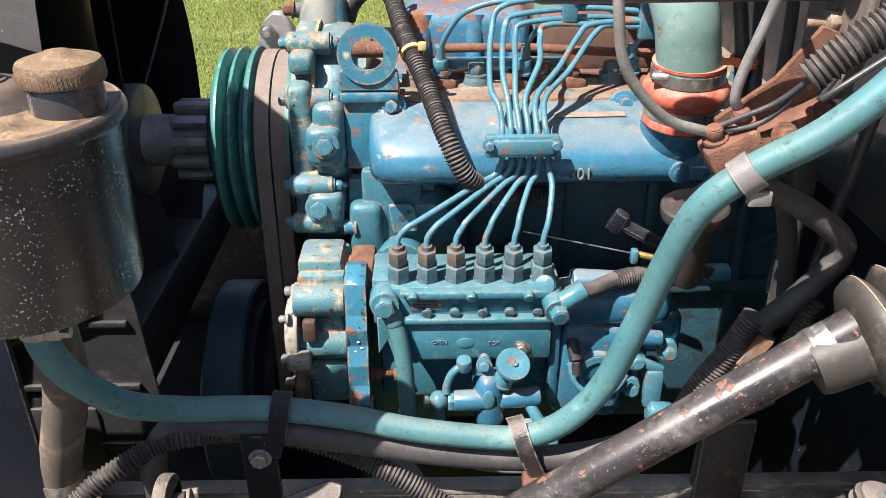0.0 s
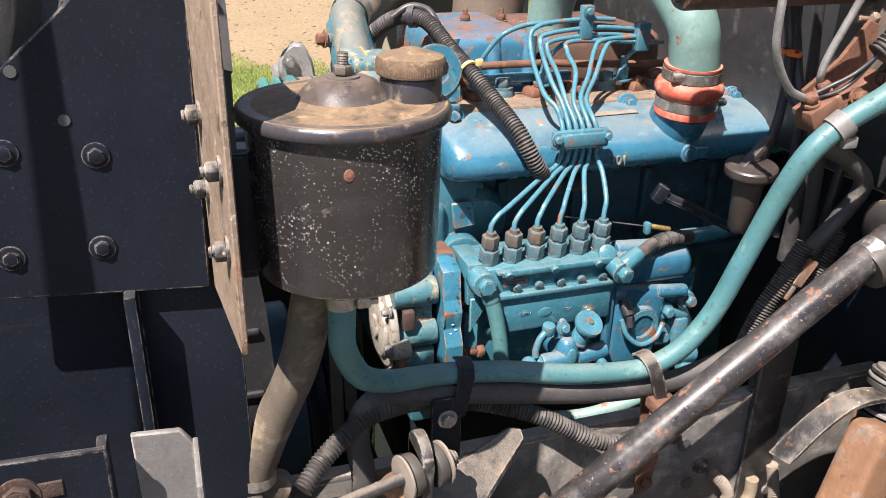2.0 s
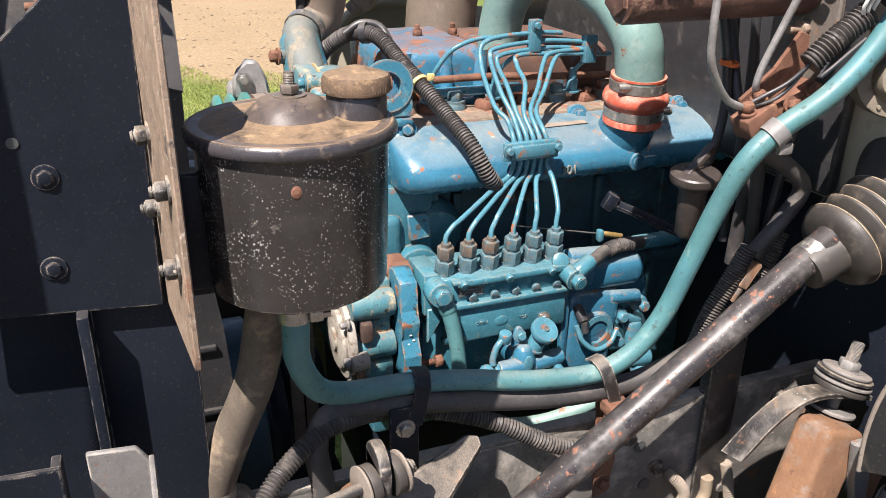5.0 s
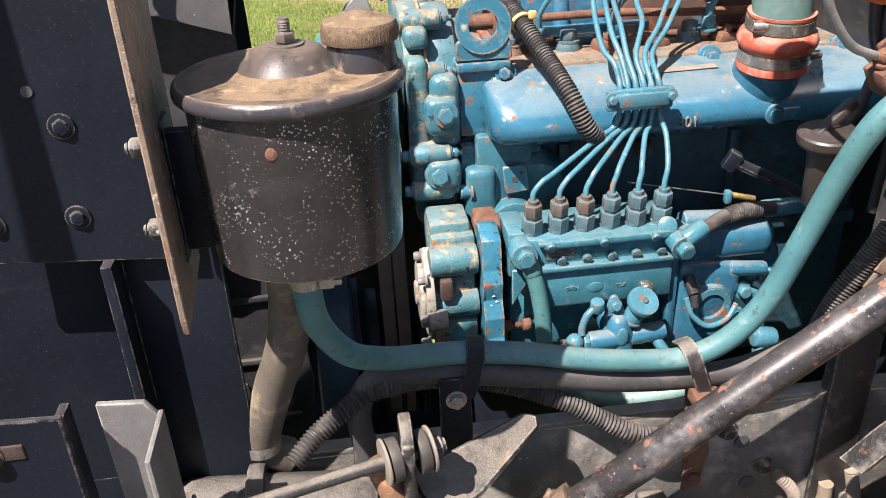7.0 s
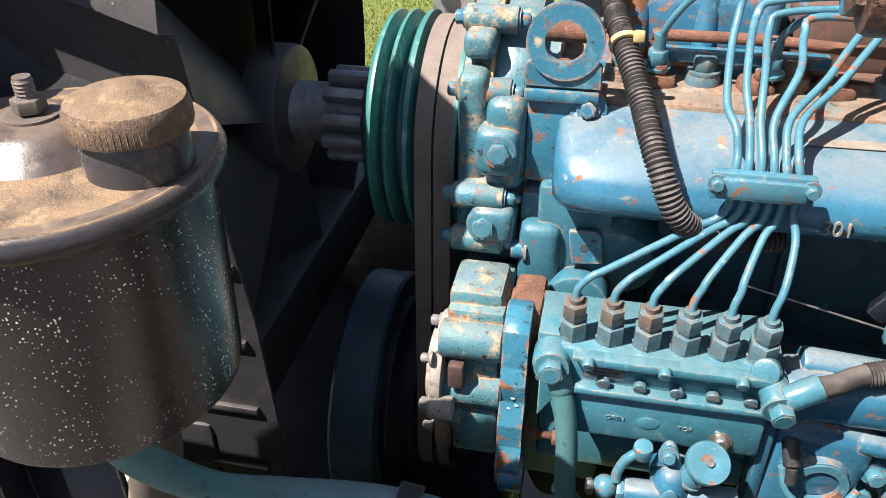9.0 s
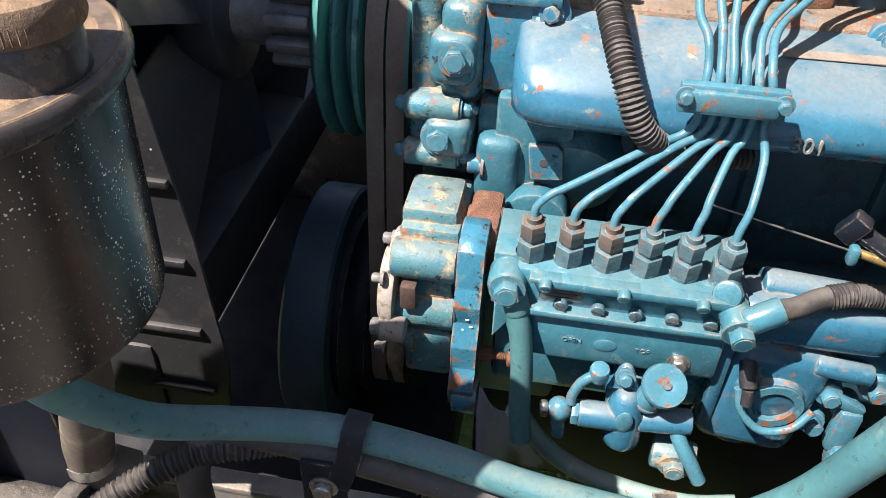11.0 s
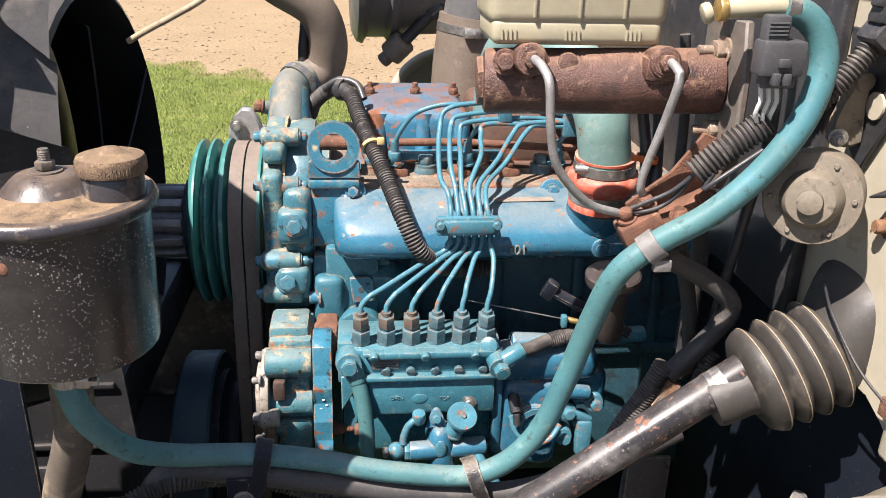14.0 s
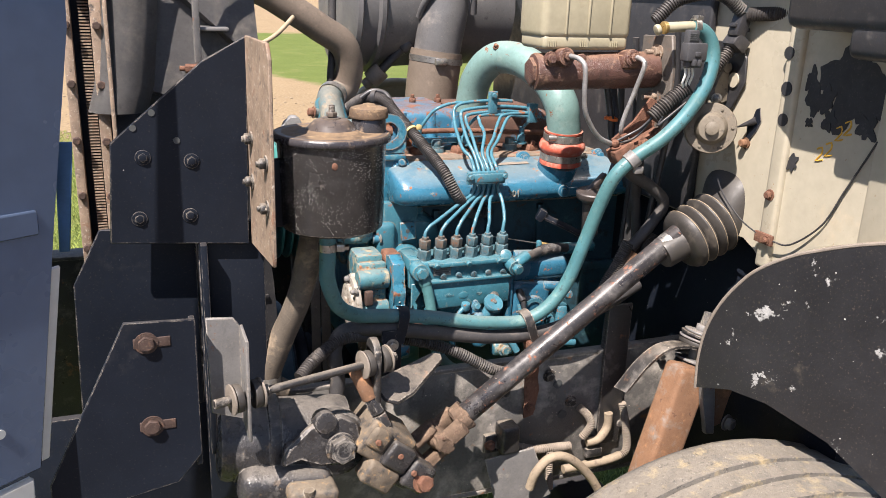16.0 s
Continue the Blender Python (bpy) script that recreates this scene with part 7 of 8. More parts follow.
S0, S1 = V((-0.470, 0.480, 1.050)), V((-0.196, 0.545, 1.056))
e = (S1 - S0).normalized()
bm = B()
rod(bm, S0, S1, 0.0060, n=18)
for k in range(10):
    rod(bm, S1 - e * 0.0018 * k, S1 - e * (0.0018 * k + 0.0012), 0.0066, n=14)
    rod(bm, S0 + e * 0.0018 * k, S0 + e * (0.0018 * k + 0.0012), 0.0066, n=14)
part("rod", bm, M_DUSTY, stay)
for c in (S0 + e * 0.046, S1 - e * 0.034):
    for o, r, mat_ in ((-0.014, 0.020, M_BOOT), (0.012, 0.020, M_BOOT), (-0.022, 0.0215, M_GREYALU), (0.020, 0.0215, M_GREYALU)):
        bm = B()
        rod(bm, c + e * (o - 0.005 if r < 0.021 else o - 0.0015), c + e * (o + 0.005 if r < 0.021 else o + 0.0015), r, n=28, round_=0.001)
        part("bush" if r < 0.021 else "washer", bm, mat_, stay)
    bm = B()
    rod(bm, c + e * 0.022, c + e * 0.030, 0.010, n=6)
    part("nut", bm, M_DUSTY, stay)
sb = thing("stay_bracket", (-0.18, 0.58, 0.98), "worn black gusset bracket holding the stay", "bracket")
bm = B()
P1, P2, P3 = V((-0.226, 0.560, 1.000)), V((-0.094, 0.617, 1.014)), V((-0.205, 0.535, 0.985))
gb = basis(P1, P2 - P1, P3 - P1)
gl = (P2 - P1).length
sheet(bm, [(0.0, 0.01), (gl - 0.012, 0.010), (gl, 0.0), (gl - 0.006, -0.014), (0.05, -0.060), (0.015, -0.066), (0.0, -0.05)] if gb.to_3x3()[2][1] > 0 else [(0.0, -0.01), (gl - 0.012, -0.010), (gl, 0.0), (gl - 0.006, 0.012), (0.05, 0.042), (0.015, 0.045), (0.0, 0.03)], gb, 0.008, 0.003)
part("gusset", bm, M_DUSTY, sb)
bm = B()
box(bm, (-0.236, 0.520, 0.985), (-0.224, 0.570, 1.078), 0.005, 3)
rod(bm, (-0.236, 0.545, 1.065), (-0.224, 0.545, 1.065), 0.025, n=28, round_=0.003)
part("eye_strap", bm, M_DUSTY, sb)

damper = thing("shock_absorber", (0.30, 0.52, 0.70), "orange-rusted shock absorber tower with stacked bushes", "shock absorber")
bm = B()
box(bm, (0.275, 0.518, 0.60), (0.342, 0.572, 0.968), 0.009, 3, rot=(-4, 18, 0))
part("shroud", bm, M_ORUST, damper)
SA = V((0.115, 0.02, 0.35)).normalized()
SC = V((0.404, 0.590, 0.984))
for h, r, th, mat_ in ((-0.045, 0.029, 0.007, M_BOOT), (-0.035, 0.031, 0.005, M_GREYSTEEL), (-0.004, 0.034, 0.008, M_BOOT), (0.006, 0.036, 0.004, M_GREYSTEEL), (0.013, 0.035, 0.005, M_DUSTY), (0.019, 0.031, 0.004, M_FOLD)):
    bm = B()
    rod(bm, SC + SA * h, SC + SA * (h + th), r, n=32, round_=0.0012)
    part("bush" if mat_ is M_BOOT else "washer", bm, mat_, damper)
bm = B()
bolt(bm, SC + SA * 0.023, SA, 0.024, 0.011, shank=0.026)
rod(bm, SC - SA * 0.06, SC + SA * 0.02, 0.008, n=14)
part("top_nut", bm, M_GREYSTEEL, damper)
bm = B()
strip(bm, [(0.255, 0.60, 0.905), (0.285, 0.59, 0.955), (0.315, 0.583, 0.985), (0.350, 0.58, 0.992), (0.397, 0.583, 0.980), (0.445, 0.59, 0.962)], (0.25, -1, 0.05), 0.030, 0.006)
part("top_mount", bm, M_DUSTY, damper, "curved grey mounting arm")
bm = B()
sheet(bm, [(0.360, 0.955), (0.392, 0.955), (0.408, 0.835), (0.386, 0.838), (0.372, 0.90)], basis((0, 0.52, 0), (1, 0, 0), (0, 0, 1)), 0.012, 0.003)
part("strut", bm, M_GREYSTEEL, damper, "grey steel strut")
bm = B()
sheet(bm, [(0.396, 0.945), (0.452, 0.94), (0.430, 0.905), (0.424, 0.850), (0.408, 0.845)], basis((0, 0.525, 0), (1, 0, 0), (0, 0, 1)), 0.010, 0.003)
part("bracket", bm, M_ORUST, damper)
bm = B()
bolt(bm, (0.436, 0.52, 0.852), (0.3, -1, 0), 0.020, 0.012)
part("bracket_bolt", bm, M_GREYSTEEL, damper)

fender = thing("inner_fender", (0.62, 0.45, 0.70), "black inner fender panel with broad brown patches and scratches", "fender")
FB = basis((0.307, 0.464, 0), (0.40, -0.92, 0), (0, 0, 1))
rows = [(0.0, 0.970), (-0.001, 1.047), (0.013, 1.102), (0.034, 1.147), (0.073, 1.197), (0.120, 1.231), (0.181, 1.259), (0.243, 1.281), (0.34, 1.295), (0.45, 1.29)]
arc = spline([(u, 0, z) for u, z in rows], 0.02)
bm = B()
sheet(bm, [(q.x, q.z) for q in arc] + [(0.45, 0.80), (0.33, 0.90), (0.22, 0.965), (0.12, 0.99), (0.058, 0.990)], FB, 0.004)
part("panel", bm, M_FENDER, fender)
bm = B()
tube(bm, [FB @ V((q.x, q.z, 0)) for q in arc[::2]], 0.0032, n=8)
part("edge_bead", bm, M_GREYALU, fender, "pale dusty edge")
bm = B()
lip = [[bm.verts.new(FB @ V((q.x, q.z - 0.003, w))) for w in (-0.001, -0.03, -0.07)] for q in arc]
for a, b in zip(lip, lip[1:]):
    for k in range(2):
        bm.faces.new((a[k], a[k + 1], b[k + 1], b[k]))
bmesh.ops.solidify(bm, geom=bm.faces[:], thickness=0.003)
part("top_skin", bm, M_CREAM, fender, "cream outer skin")
wheel = thing("truck_wheel", (0.50, 0.25, 0.0), "dusty worn truck wheel under the fender", "wheel")
bm = B()
TW = V((0.285, 0.265, 0.440))
prof = [(0.25, -0.115), (0.33, -0.13), (0.45, -0.13), (0.475, -0.118), (0.484, -0.10), (0.488, -0.072), (0.482, -0.070), (0.482, -0.064), (0.489, -0.062), (0.490, -0.022), (0.483, -0.020), (0.483, -0.014), (0.490, -0.012), (0.490, 0.022), (0.483, 0.024), (0.483, 0.030), (0.490, 0.032), (0.488, 0.072), (0.482, 0.074), (0.482, 0.08), (0.484, 0.10), (0.475, 0.118), (0.45, 0.13), (0.33, 0.13), (0.25, 0.115)]
lathe(bm, TW, (0.0, 1, 0), prof, 72)
tyre = part("tyre", bm, M_TYRE, wheel)
bm = B()
lathe(bm, TW, (0.0, 1, 0), [(0.05, -0.05), (0.20, -0.05), (0.25, -0.11), (0.26, -0.115), (0.26, 0.115), (0.25, 0.11), (0.05, 0.02)], 48)
part("rim", bm, M_DUSTY, wheel)

# ---- radiator, its side plates and brackets ----
rad = thing("radiator", (-0.60, 1.1, 0.75), "radiator in a rusty bolted side frame", "radiator")
bm = B()
box(bm, (-0.625, 0.80, 0.80), (-0.575, 1.60, 1.62), 0.004)
part("core", bm, M_PLATE, rad)
for x0, x1, y0, mat_ in ((-0.630, -0.616, 0.775, M_FLANGE), (-0.590, -0.574, 0.762, M_FLANGE), (-0.572, -0.566, 0.742, M_FLANGE)):
    bm = B()
    box(bm, (x0, y0, 0.80), (x1, 0.80, 1.66), 0.002)
    fr = part("side_frame", bm, mat_, rad, "rusty bolted side strip")
    if x1 < -0.573:
        for k in range(10):
            bm = B()
            bolt(bm, ((x0 + x1) / 2, y0, 0.86 + 0.083 * k), (0, -1, 0), 0.011, 0.007, washer=False)
            part("bolt", bm, M_DKRUST, fr)
bm = B()
for k in range(170):
    box(bm, (-0.606, 0.785, 0.83 + 0.0045 * k), (-0.592, 0.80, 0.8322 + 0.0045 * k), 0.0)
tagged(part("fin_stack", bm, M_FLANGE, rad), kind="stuff")
bm = B()
box(bm, (-0.632, 0.752, 1.60), (-0.560, 0.80, 1.70), 0.003)
part("top_bracket", bm, M_RUST, rad)

plate = thing("radiator_side_plate", (-0.47, 0.62, 1.23), "flat black steel radiator side plate with bolts", "plate")
bm = B()
sheet(bm, [(-0.585, 1.242), (-0.398, 1.228), (-0.392, 1.522), (-0.452, 1.488), (-0.575, 1.380)], basis((0, 0.622, 0), (1, 0, 0), (0, 0, 1)), 0.005)
web = part("web", bm, M_PLATE, plate)
for x, z in ((-0.472, 1.353), (-0.478, 1.276), (-0.535, 1.36), (-0.545, 1.275)):
    bm = B()
    rod(bm, (x, 0.622, z), (x, 0.6178, z), 0.0105, n=24, round_=0.001)
    rod(bm, (x, 0.618, z), (x, 0.6150, z), 0.0062, n=6, round_=0.001)
    part("bolt", bm, M_PLATE, plate)
for x, z in ((-0.49, 1.382), (-0.52, 1.42), (-0.545, 1.40)):
    bm = B()
    rod(bm, (x, 0.620, z), (x, 0.6185, z), 0.0045, n=14)
    part("hole", bm, M_SHADOWBAR, plate)
bm = B()
sheet(bm, [(0.0, 1.228), (0.128, 1.231), (0.131, 1.245), (0.131, 1.50), (0.120, 1.52), (0.0, 1.522)], basis((-0.392, 0.622, 0), (0.078, -0.997, 0), (0, 0, 1)), 0.005, 0.001)
flange = part("flange", bm, M_FLANGE, plate, "scraped dusty steel flange")
for y, z in ((0.515, 1.367), (0.515, 1.307), (0.600, 1.385), (0.600, 1.325)):
    bm = B()
    bolt(bm, (-0.3945 + 0.078 * (0.622 - y), y, z), (-1, 0, 0), 0.014, 0.008, shank=0.004)
    part("bolt", bm, M_DUSTY, plate)

lower = thing("radiator_support", (-0.53, 0.53, 0.95), "black steel radiator support bracket", "bracket")
bm = B()
sheet(bm, [(-0.575, 1.172), (-0.487, 1.168), (-0.487, 0.97), (-0.52, 0.93), (-0.68, 0.90), (-0.68, 0.955)], basis((0, 0.50, 0), (1, 0, 0), (0, 0, 1)), 0.006)
box(bm, (-0.495, 0.50, 0.95), (-0.487, 0.522, 1.165), 0.002)
part("web", bm, M_PLATE, lower)
for x, z in ((-0.549, 1.142), (-0.549, 1.022)):
    bm = B()
    box(bm, (x - 0.016, 0.4955, z - 0.007), (x + 0.030, 0.4985, z + 0.007), 0.006, 3)
    bolt(bm, (x, 0.4965, z), (0, -1, 0), 0.019, 0.006)
    part("bolt", bm, M_DKRUST, lower)
bm = B()
sheet(bm, [(-0.472, 1.155), (-0.435, 1.152), (-0.424, 1.135), (-0.424, 0.995), (-0.470, 1.012)], basis((0, 0.530, 0), (1, 0, 0), (0, 0, 1)), 0.006)
box(bm, (-0.4275, 0.470, 0.990), (-0.4225, 0.533, 1.140), 0.002)
part("grey_bracket", bm, M_GREYSTEEL, lower, "pale grey angle bracket")
# dark sheet added in place of the black open gap below the side plate
bm = B()
sheet(bm, [(-0.65, 0.85), (-0.47, 0.85), (-0.47, 1.25), (-0.60, 1.25), (-0.64, 1.17)], basis((0, 0.665, 0), (1, 0, 0), (0, 0, 1)), 0.004)
part("dark_backing", bm, M_PLATE, lower)
bm = B()
box(bm, (-0.470, 0.632, 0.80), (-0.375, 0.640, 1.26), 0.003)
box(bm, (-0.468, 0.604, 0.90), (-0.458, 0.634, 1.235), 0.002)
part("post", bm, M_PLATE, lower)

shroud = thing("fan_shroud", (-0.48, 1.1, 0.95), "dusty black plastic fan shroud", "fan shroud")
bm = B()
segs = 48
rings = []
for x, r in ((-0.570, 0.37), (-0.525, 0.345), (-0.480, 0.325), (-0.412, 0.318), (-0.407, 0.322), (-0.404, 0.314), (-0.478, 0.318), (-0.523, 0.338), (-0.570, 0.362)):
    rings.append([bm.verts.new((x, PY + r * math.cos(math.tau * k / segs), PZ - 0.02 + r * math.sin(math.tau * k / segs))) for k in range(segs)])
for a, b in zip(rings, rings[1:] + rings[:1]):
    for k in range(segs):
        bm.faces.new((a[k], a[(k + 1) % segs], b[(k + 1) % segs], b[k]))
part("ring", bm, M_SHROUD, shroud)
bm = B()
folds = ((1.60, 1.70, 0.84), (1.541, 1.630, 0.806), (1.505, 1.590, 0.786), (1.468, 1.548, 0.774), (1.461, 1.540, 0.792), (1.420, 1.470, 0.778), (1.380, 1.408, 0.770), (1.373, 1.401, 0.792), (1.33, 1.36, 0.80), (1.26, 1.28, 0.81))
cols = []
for x in (-0.530, -0.485, -0.440, -0.395, -0.352):
    f = (x + 0.352) / -0.088
    cols.append([bm.verts.new((x, y, zr + (zl - zr) * f)) for zr, zl, y in folds])
for a, b in zip(cols, cols[1:]):
    for k in range(len(folds) - 1):
        bm.faces.new((a[k], a[k + 1], b[k + 1], b[k]))
bmesh.ops.solidify(bm, geom=bm.faces[:], thickness=0.003)
part("folded_side", bm, M_FOLD, shroud, "creased dusty plastic side")
bm = B()
box(bm, (-0.57, 0.80, 0.86), (-0.40, 1.60, 0.96), 0.01)
part("bottom", bm, M_SHROUD, shroud)
bm = B()
sheet(bm, [(-0.57, 0.86), (-0.335, 0.86), (-0.325, 0.95), (-0.335, 1.10), (-0.355, 1.27), (-0.57, 1.27)], basis((0, 0.808, 0), (1, 0, 0), (0, 0, 1)), 0.004)
part("lower_side", bm, M_SHROUD, shroud)
for k in range(4):
    bm = B()
    box(bm, (-0.56, 0.800, 0.90 + 0.085 * k), (-0.345, 0.807, 0.908 + 0.085 * k), 0.002)
    part("rib", bm, M_SHROUD, shroud)

bm = B()
rows_ = []
for k in range(15):
    a = math.pi * (0.15 + 0.75 * k / 14)
    rows_.append([bm.verts.new((-0.535 + 0.045 * math.cos(a) - 0.012 * s_, 0.79 - 0.045 * math.sin(a), z)) for s_, z in ((0, 1.66), (0.3, 1.54), (1.2, 1.44), (2.2, 1.40))])
for a, b in zip(rows_, rows_[1:]):
    for k in range(3):
        bm.faces.new((a[k], a[k + 1], b[k + 1], b[k]))
bmesh.ops.solidify(bm, geom=bm.faces[:], thickness=0.003)
part("corner_moulding", bm, M_FOLD, shroud, "rounded grey corner")
strut = thing("bonnet_stay", (-0.445, 0.73, 1.46), "thin grey steel strut with a rusty nut", "strut")
bm = B()
box(bm, (-0.452, 0.734, 1.475), (-0.442, 0.744, 1.80), 0.002)
box(bm, (-0.450, 0.742, 1.52), (-0.40, 0.80, 1.526), 0.002)
part("bar", bm, M_GREYSTEEL, strut)
bm = B()
rod(bm, (-0.466, 0.735, 1.467), (-0.436, 0.735, 1.467), 0.007, n=6)
rod(bm, (-0.474, 0.735, 1.467), (-0.430, 0.735, 1.467), 0.004, n=14)
part("nut", bm, M_RUST, strut)

# ---- open bonnet at the front ----
bonnet = thing("bonnet_side_panel", (-0.66, 0.46, 1.0), "navy inner face of the opened bonnet side", "bonnet")
side = basis((-0.645, 0.50, 0), (-0.80, -0.585, 0), (0, 0, 1))
bm = B()
sheet(bm, [(0.049, 1.0), (0.9, 1.0), (0.9, 1.74), (-0.055, 1.74), (-0.0425, 1.534), (0, 1.304)], side, 0.012, 0.004)
sheet(bm, [(0.02, 1.30), (0.9, 1.33), (0.9, 1.36), (0.02, 1.33)], side @ Matrix.Translation((0, 0, -0.008)), 0.006, 0.003)
part("skin", bm, M_NAVY, bonnet)
bm = B()
sheet(bm, [(0.047, 1.002), (0.031, 1.002), (-0.012, 1.25), (0.006, 1.25)], side @ Matrix.Translation((0, 0, 0.010)), 0.006, 0.002)
part("edge_flange", bm, M_WHITE, bonnet, "white return flange")
bm = B()
sheet(bm, [(0.11, 0.0), (0.9, 0.0), (0.9, 0.994), (0.06, 0.994)], side, 0.012, 0.004)
part("lower_skin", bm, M_WHITE, bonnet, "pale lower skin")
for u, z in ((0.10, 1.50), (0.115, 1.36), (0.095, 1.07)):
    bm = B()
    c = side @ V((u, z, 0))
    rod(bm, c + side.to_3x3() @ V((0, 0, 0.0075)), c - side.to_3x3() @ V((0, 0, 0.0075)), 0.006, n=18)
    part("hole", bm, M_CHIP, bonnet)
nose = thing("bonnet_nose", (-0.70, 0.7, 0.6), "white moulded bonnet nose tipped forward", "bonnet")
NB = basis((0, 1.30, 0), (1, 0, 0), (0, 0, 1))
bm = B()
sheet(bm, [(-0.715, 1.10), (-0.735, 0.985), (-0.790, 0.50), (-0.83, 0.0), (-1.25, 0.0), (-1.25, 1.10)], NB, 0.05, 0.012)
part("moulding", bm, M_WHITE, nose)
for k in range(5):
    bm = B()
    x = -0.752 - 0.014 * k
    box(bm, (x - 0.10, 1.255, 0.985 - 0.115 * k), (x - 0.012, 1.285, 1.05 - 0.115 * k), 0.008, 3)
    part("rib", bm, M_WHITE, nose)
bm = B()
sheet(bm, [(-0.668, 1.75), (-0.677, 1.448), (-0.712, 1.112), (-1.25, 1.112), (-1.25, 1.75)], NB, 0.03, 0.01)
box(bm, (-0.80, 1.27, 1.32), (-0.70, 1.29, 1.40), 0.008, 3)
part("grey_trim", bm, M_DRUM, nose, "grey upper lining")
bm = B()
sheet(bm, [(-0.664, 1.26), (-0.690, 1.02), (-0.712, 1.02), (-0.700, 1.26)], basis((0, 1.33, 0), (1, 0, 0), (0, 0, 1)), 0.006, 0.002)
part("blue_edge", bm, surface("blue_plastic", (0.10, 0.22, 0.48), 0.4, tone=0.1, dirt=0.0, bump=0.0), nose, "bright blue edge strip")

# far fender edge
bm = B()
tube(bm, [(0.02, 1.74, 1.18), (0.035, 1.74, 1.26), (0.085, 1.74, 1.315), (0.16, 1.74, 1.335), (0.26, 1.74, 1.33)], 0.012)
sheet(bm, [(0.02, 0.0), (0.02, 1.18), (0.035, 1.26), (0.085, 1.315), (0.16, 1.335), (0.40, 1.32), (0.40, 0.0)], basis((0, 1.745, 0), (1, 0, 0), (0, 0, 1)), 0.004)
solid("far_fender", bm, M_CREAM, (0.2, 1.74, 0.95), "cream edge of the fender across the engine", "fender")

# ---- sump and cross beams under the engine ----
bm = B()
box(bm, (-0.10, 1.00, 0.58), (0.75, 1.36, 0.785), 0.02, 3)
solid("oil_sump", bm, M_PLATE, (0.2, 1.15, 0.58), "dark oil sump under the engine", "sump")
# added dark beam: hides lit grass where the ground should lie in shadow
bm = B()
box(bm, (-0.68, 0.676, 0.47), (-0.13, 1.52, 0.618), 0.01, 2)
solid("dark_filler_beam", bm, M_PLATE, (-0.43, 1.1, 0.72), "black beam added low under the engine to hide sunlit ground", "crossmember")
bm = B()
box(bm, (0.30, 0.20, 0.40), (0.42, 2.0, 0.52), 0.02, 3)
solid("front_axle", bm, M_PLATE, (0.36, 1.1, 0.40), "black front axle beam", "axle")

bm = B()
box(bm, (0.462, 0.30, 0.60), (0.50, 1.60, 1.225), 0.01, 2)
solid("toe_board", bm, M_PLATE, (0.485, 1.0, 0.60), "black toe board under the cab firewall", "panel", kind="structure")

# ---- pipes and clips on the chassis rail ----
def tubes(name, label, lines, mat, category, rib=0.0):
    th = thing(name, lines[0][0][0], label, category)
    for pts, r in lines:
        bm = B()
        tube(bm, pts, r, rib=rib, n=12)
        part("length", bm, mat, th)
    return th


tubes("rail_conduit", "dusty corrugated conduit clipped to the rail", [([(0.075, 0.648, 0.792), (0.11, 0.645, 0.782), (0.15, 0.645, 0.779), (0.188, 0.65, 0.773)], 0.0075), ([(0.140, 0.640, 0.775), (0.140, 0.636, 0.745), (0.142, 0.632, 0.70)], 0.006), ([(0.205, 0.655, 0.850), (0.222, 0.648, 0.832), (0.228, 0.645, 0.812), (0.214, 0.650, 0.786)], 0.0070), ([(0.298, 0.652, 0.845), (0.310, 0.650, 0.797), (0.318, 0.650, 0.745), (0.305, 0.652, 0.728)], 0.0068)], surface("dusty_conduit", (0.20, 0.165, 0.13), 0.8, tone=0.3, tone_size=0.03, top=((0.36, 0.30, 0.23), 0.5), bump=0.2), "conduit", 0.0040)
tubes("brake_hose", "bent tan brake hose below the rail", [([(0.085, 0.605, 0.73), (0.092, 0.60, 0.762), (0.115, 0.598, 0.788), (0.145, 0.597, 0.789), (0.180, 0.597, 0.764), (0.215, 0.597, 0.722), (0.25, 0.60, 0.66)], 0.0085), ([(0.268, 0.650, 0.83), (0.268, 0.650, 0.80), (0.250, 0.648, 0.778), (0.225, 0.65, 0.774)], 0.0085), ([(0.305, 0.652, 0.730), (0.27, 0.652, 0.724), (0.18, 0.652, 0.722)], 0.0085)], surface("tan_rubber", (0.27, 0.215, 0.15), 0.8, tone=0.25, tone_size=0.03, layers=[((0.12, 0.09, 0.07), 0.3, 0.02, 0.9, 0.4)], bump=0.3), "hose")
clipb = thing("rail_clip", (0.05, 0.65, 0.80), "dusty steel clip bracket bolted to the rail", "bracket")
bm = B()
box(bm, (0.012, 0.652, 0.785), (0.045, 0.664, 0.822), 0.003)
box(bm, (0.035, 0.625, 0.792), (0.070, 0.664, 0.846), 0.006, 3)
part("clip", bm, M_DUSTY, clipb)
bm = B()
sheet(bm, [(0.01, 0.78), (0.10, 0.80), (0.14, 0.70), (0.06, 0.66), (0.03, 0.70)], basis((0, 0.645, 0), (1, -0.2, 0), (0, 0, 1)), 0.005)
part("skirt", bm, M_GREYSTEEL, clipb)
bm = B()
bolt(bm, (0.022, 0.652, 0.803), (0, -1, 0), 0.013, 0.008)
part("bolt", bm, M_RUST, clipb)
legb = thing("rail_bracket", (0.095, 0.66, 0.84), "rusty steel leg of the hose strap", "bracket")
bm = B()
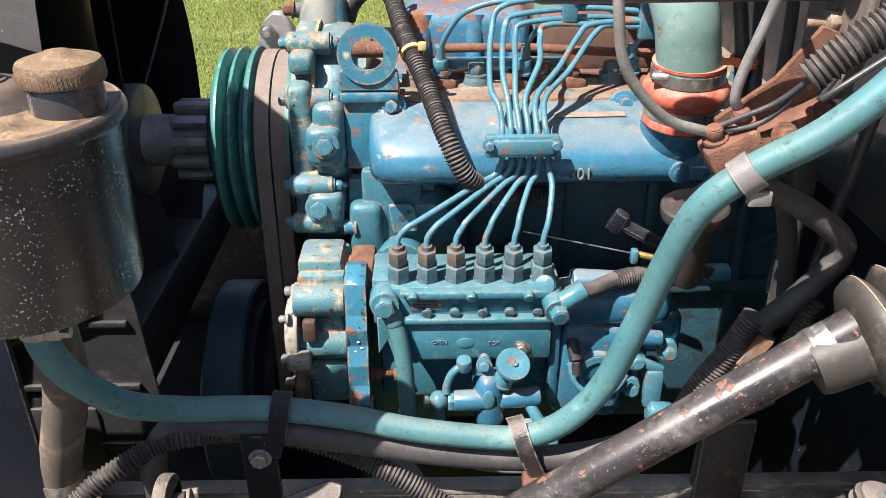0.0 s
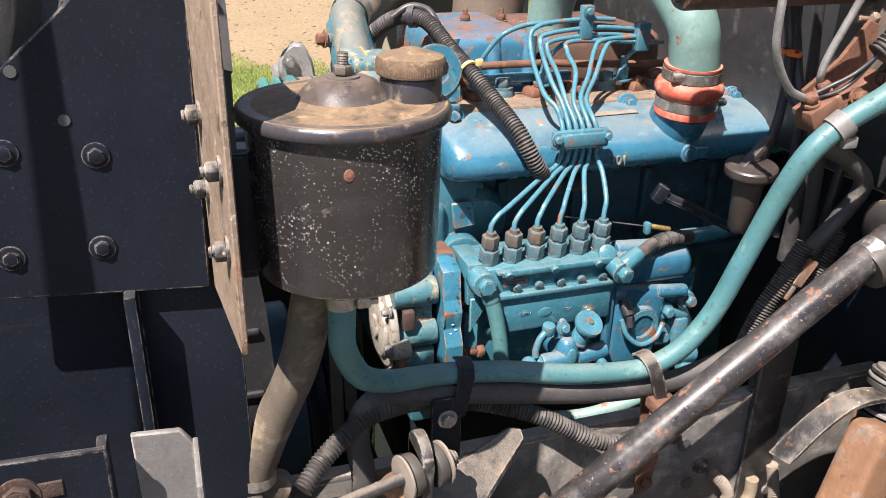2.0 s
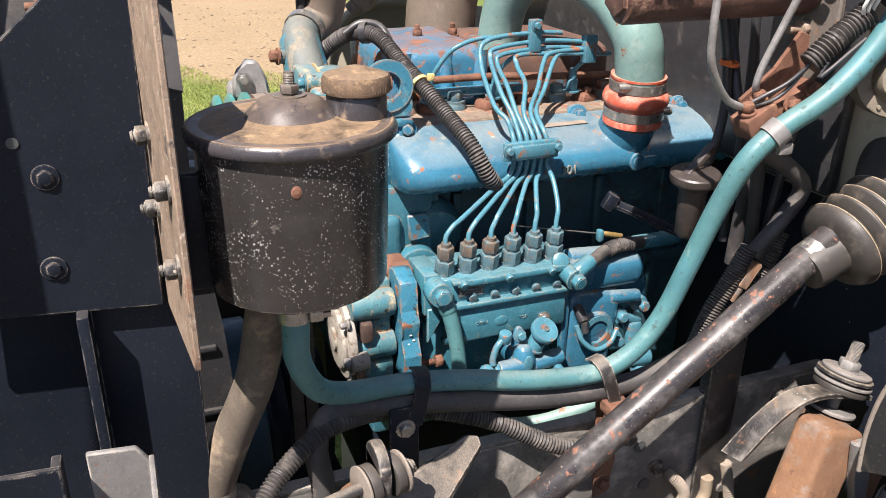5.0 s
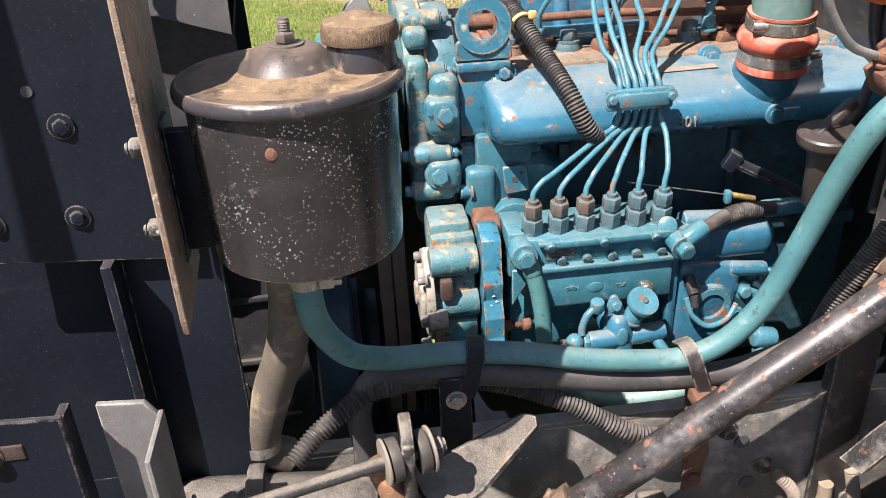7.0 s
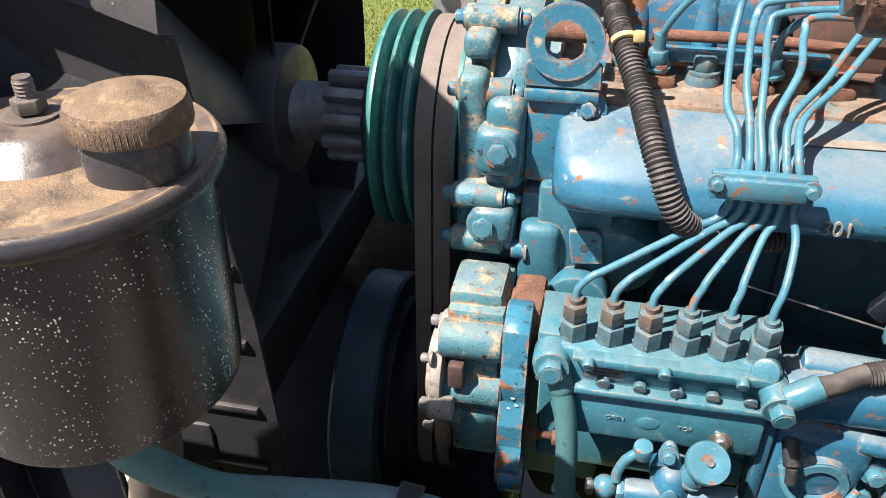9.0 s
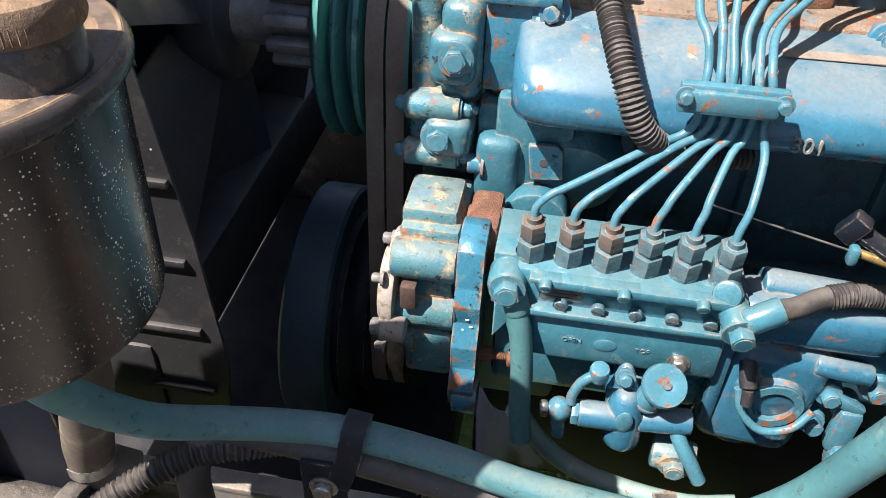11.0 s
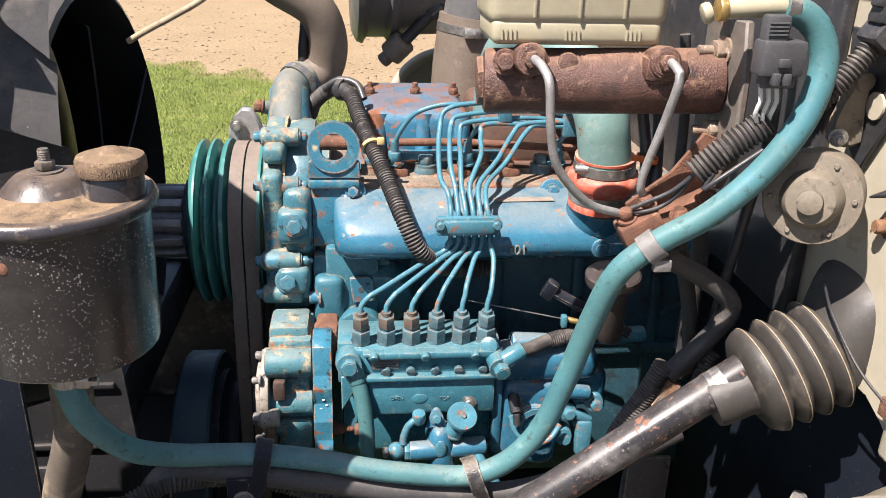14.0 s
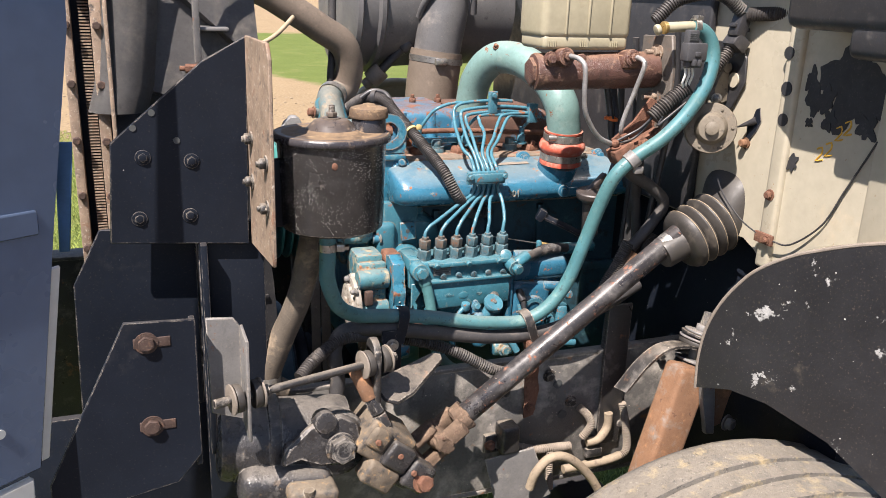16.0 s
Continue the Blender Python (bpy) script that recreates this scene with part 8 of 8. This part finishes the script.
sheet(bm, [(0.078, 1.0), (0.100, 1.0), (0.116, 0.90), (0.108, 0.850), (0.088, 0.845), (0.086, 0.92)], basis((0, 0.655, 0), (1, 0, 0), (0, 0, 1)), 0.004)
part("leg", bm, M_RUST, legb)
bm = B()
bolt(bm, (0.099, 0.653, 0.868), (0, -1, 0), 0.013, 0.008)
part("bolt", bm, M_RUST, legb)
for x, z in ((0.16, 0.900), (0.175, 0.835), (0.245, 0.77)):
    bm = B()
    rod(bm, (x, 0.6655, z), (x, 0.663, z), 0.009, n=18)
    tagged(part("rail_hole", bm, M_SHADOWBAR, rail), "dark round hole")
bm = B()
tube(bm, [(-0.045, 0.80, 0.955), (-0.012, 0.80, 0.905), (0.026, 0.795, 0.882), (0.075, 0.78, 0.884), (0.12, 0.76, 0.905), (0.16, 0.76, 0.915)], 0.0095)
solid("teal_pipe", bm, M_AIRTUBE, (0.02, 0.79, 0.88), "pale teal oil pipe below the pump", "pipe")
bm = B()
rod(bm, (0.085, 0.80, 0.925), (0.125, 0.795, 0.925), 0.016, n=20, round_=0.004)
bolt(bm, (0.105, 0.785, 0.925), (0, -1, 0), 0.018, 0.008)
solid("pipe_union", bm, M_PALE, (0.1, 0.8, 0.92), "pale blue pipe union", "union")
lug = thing("alternator_lug", (-0.22, 1.2, 1.27), "grey cast lug beyond the pulley", "bracket")
bm = B()
sheet(bm, [(-0.252, 1.27), (-0.195, 1.27), (-0.200, 1.30), (-0.212, 1.325), (-0.230, 1.327), (-0.238, 1.31), (-0.250, 1.30)], basis((0, 1.205, 0), (1, 0, 0), (0, 0, 1)), 0.02, 0.004)
box(bm, (-0.25, 1.205, 1.05), (-0.20, 1.30, 1.28), 0.01)
part("casting", bm, M_ALU, lug)
bm = B()
bolt(bm, (-0.236, 1.19, 1.300), (0, -1, 0), 0.014, 0.009)
part("bolt", bm, M_STEEL, lug)

hose("black_cable", "dusty cable running from the shroud to the top hose", [(-0.375, 1.15, 1.432), (-0.345, 1.15, 1.449), (-0.301, 1.15, 1.472), (-0.262, 1.15, 1.495), (-0.225, 1.16, 1.530)], 0.0045, M_TANHOSE)
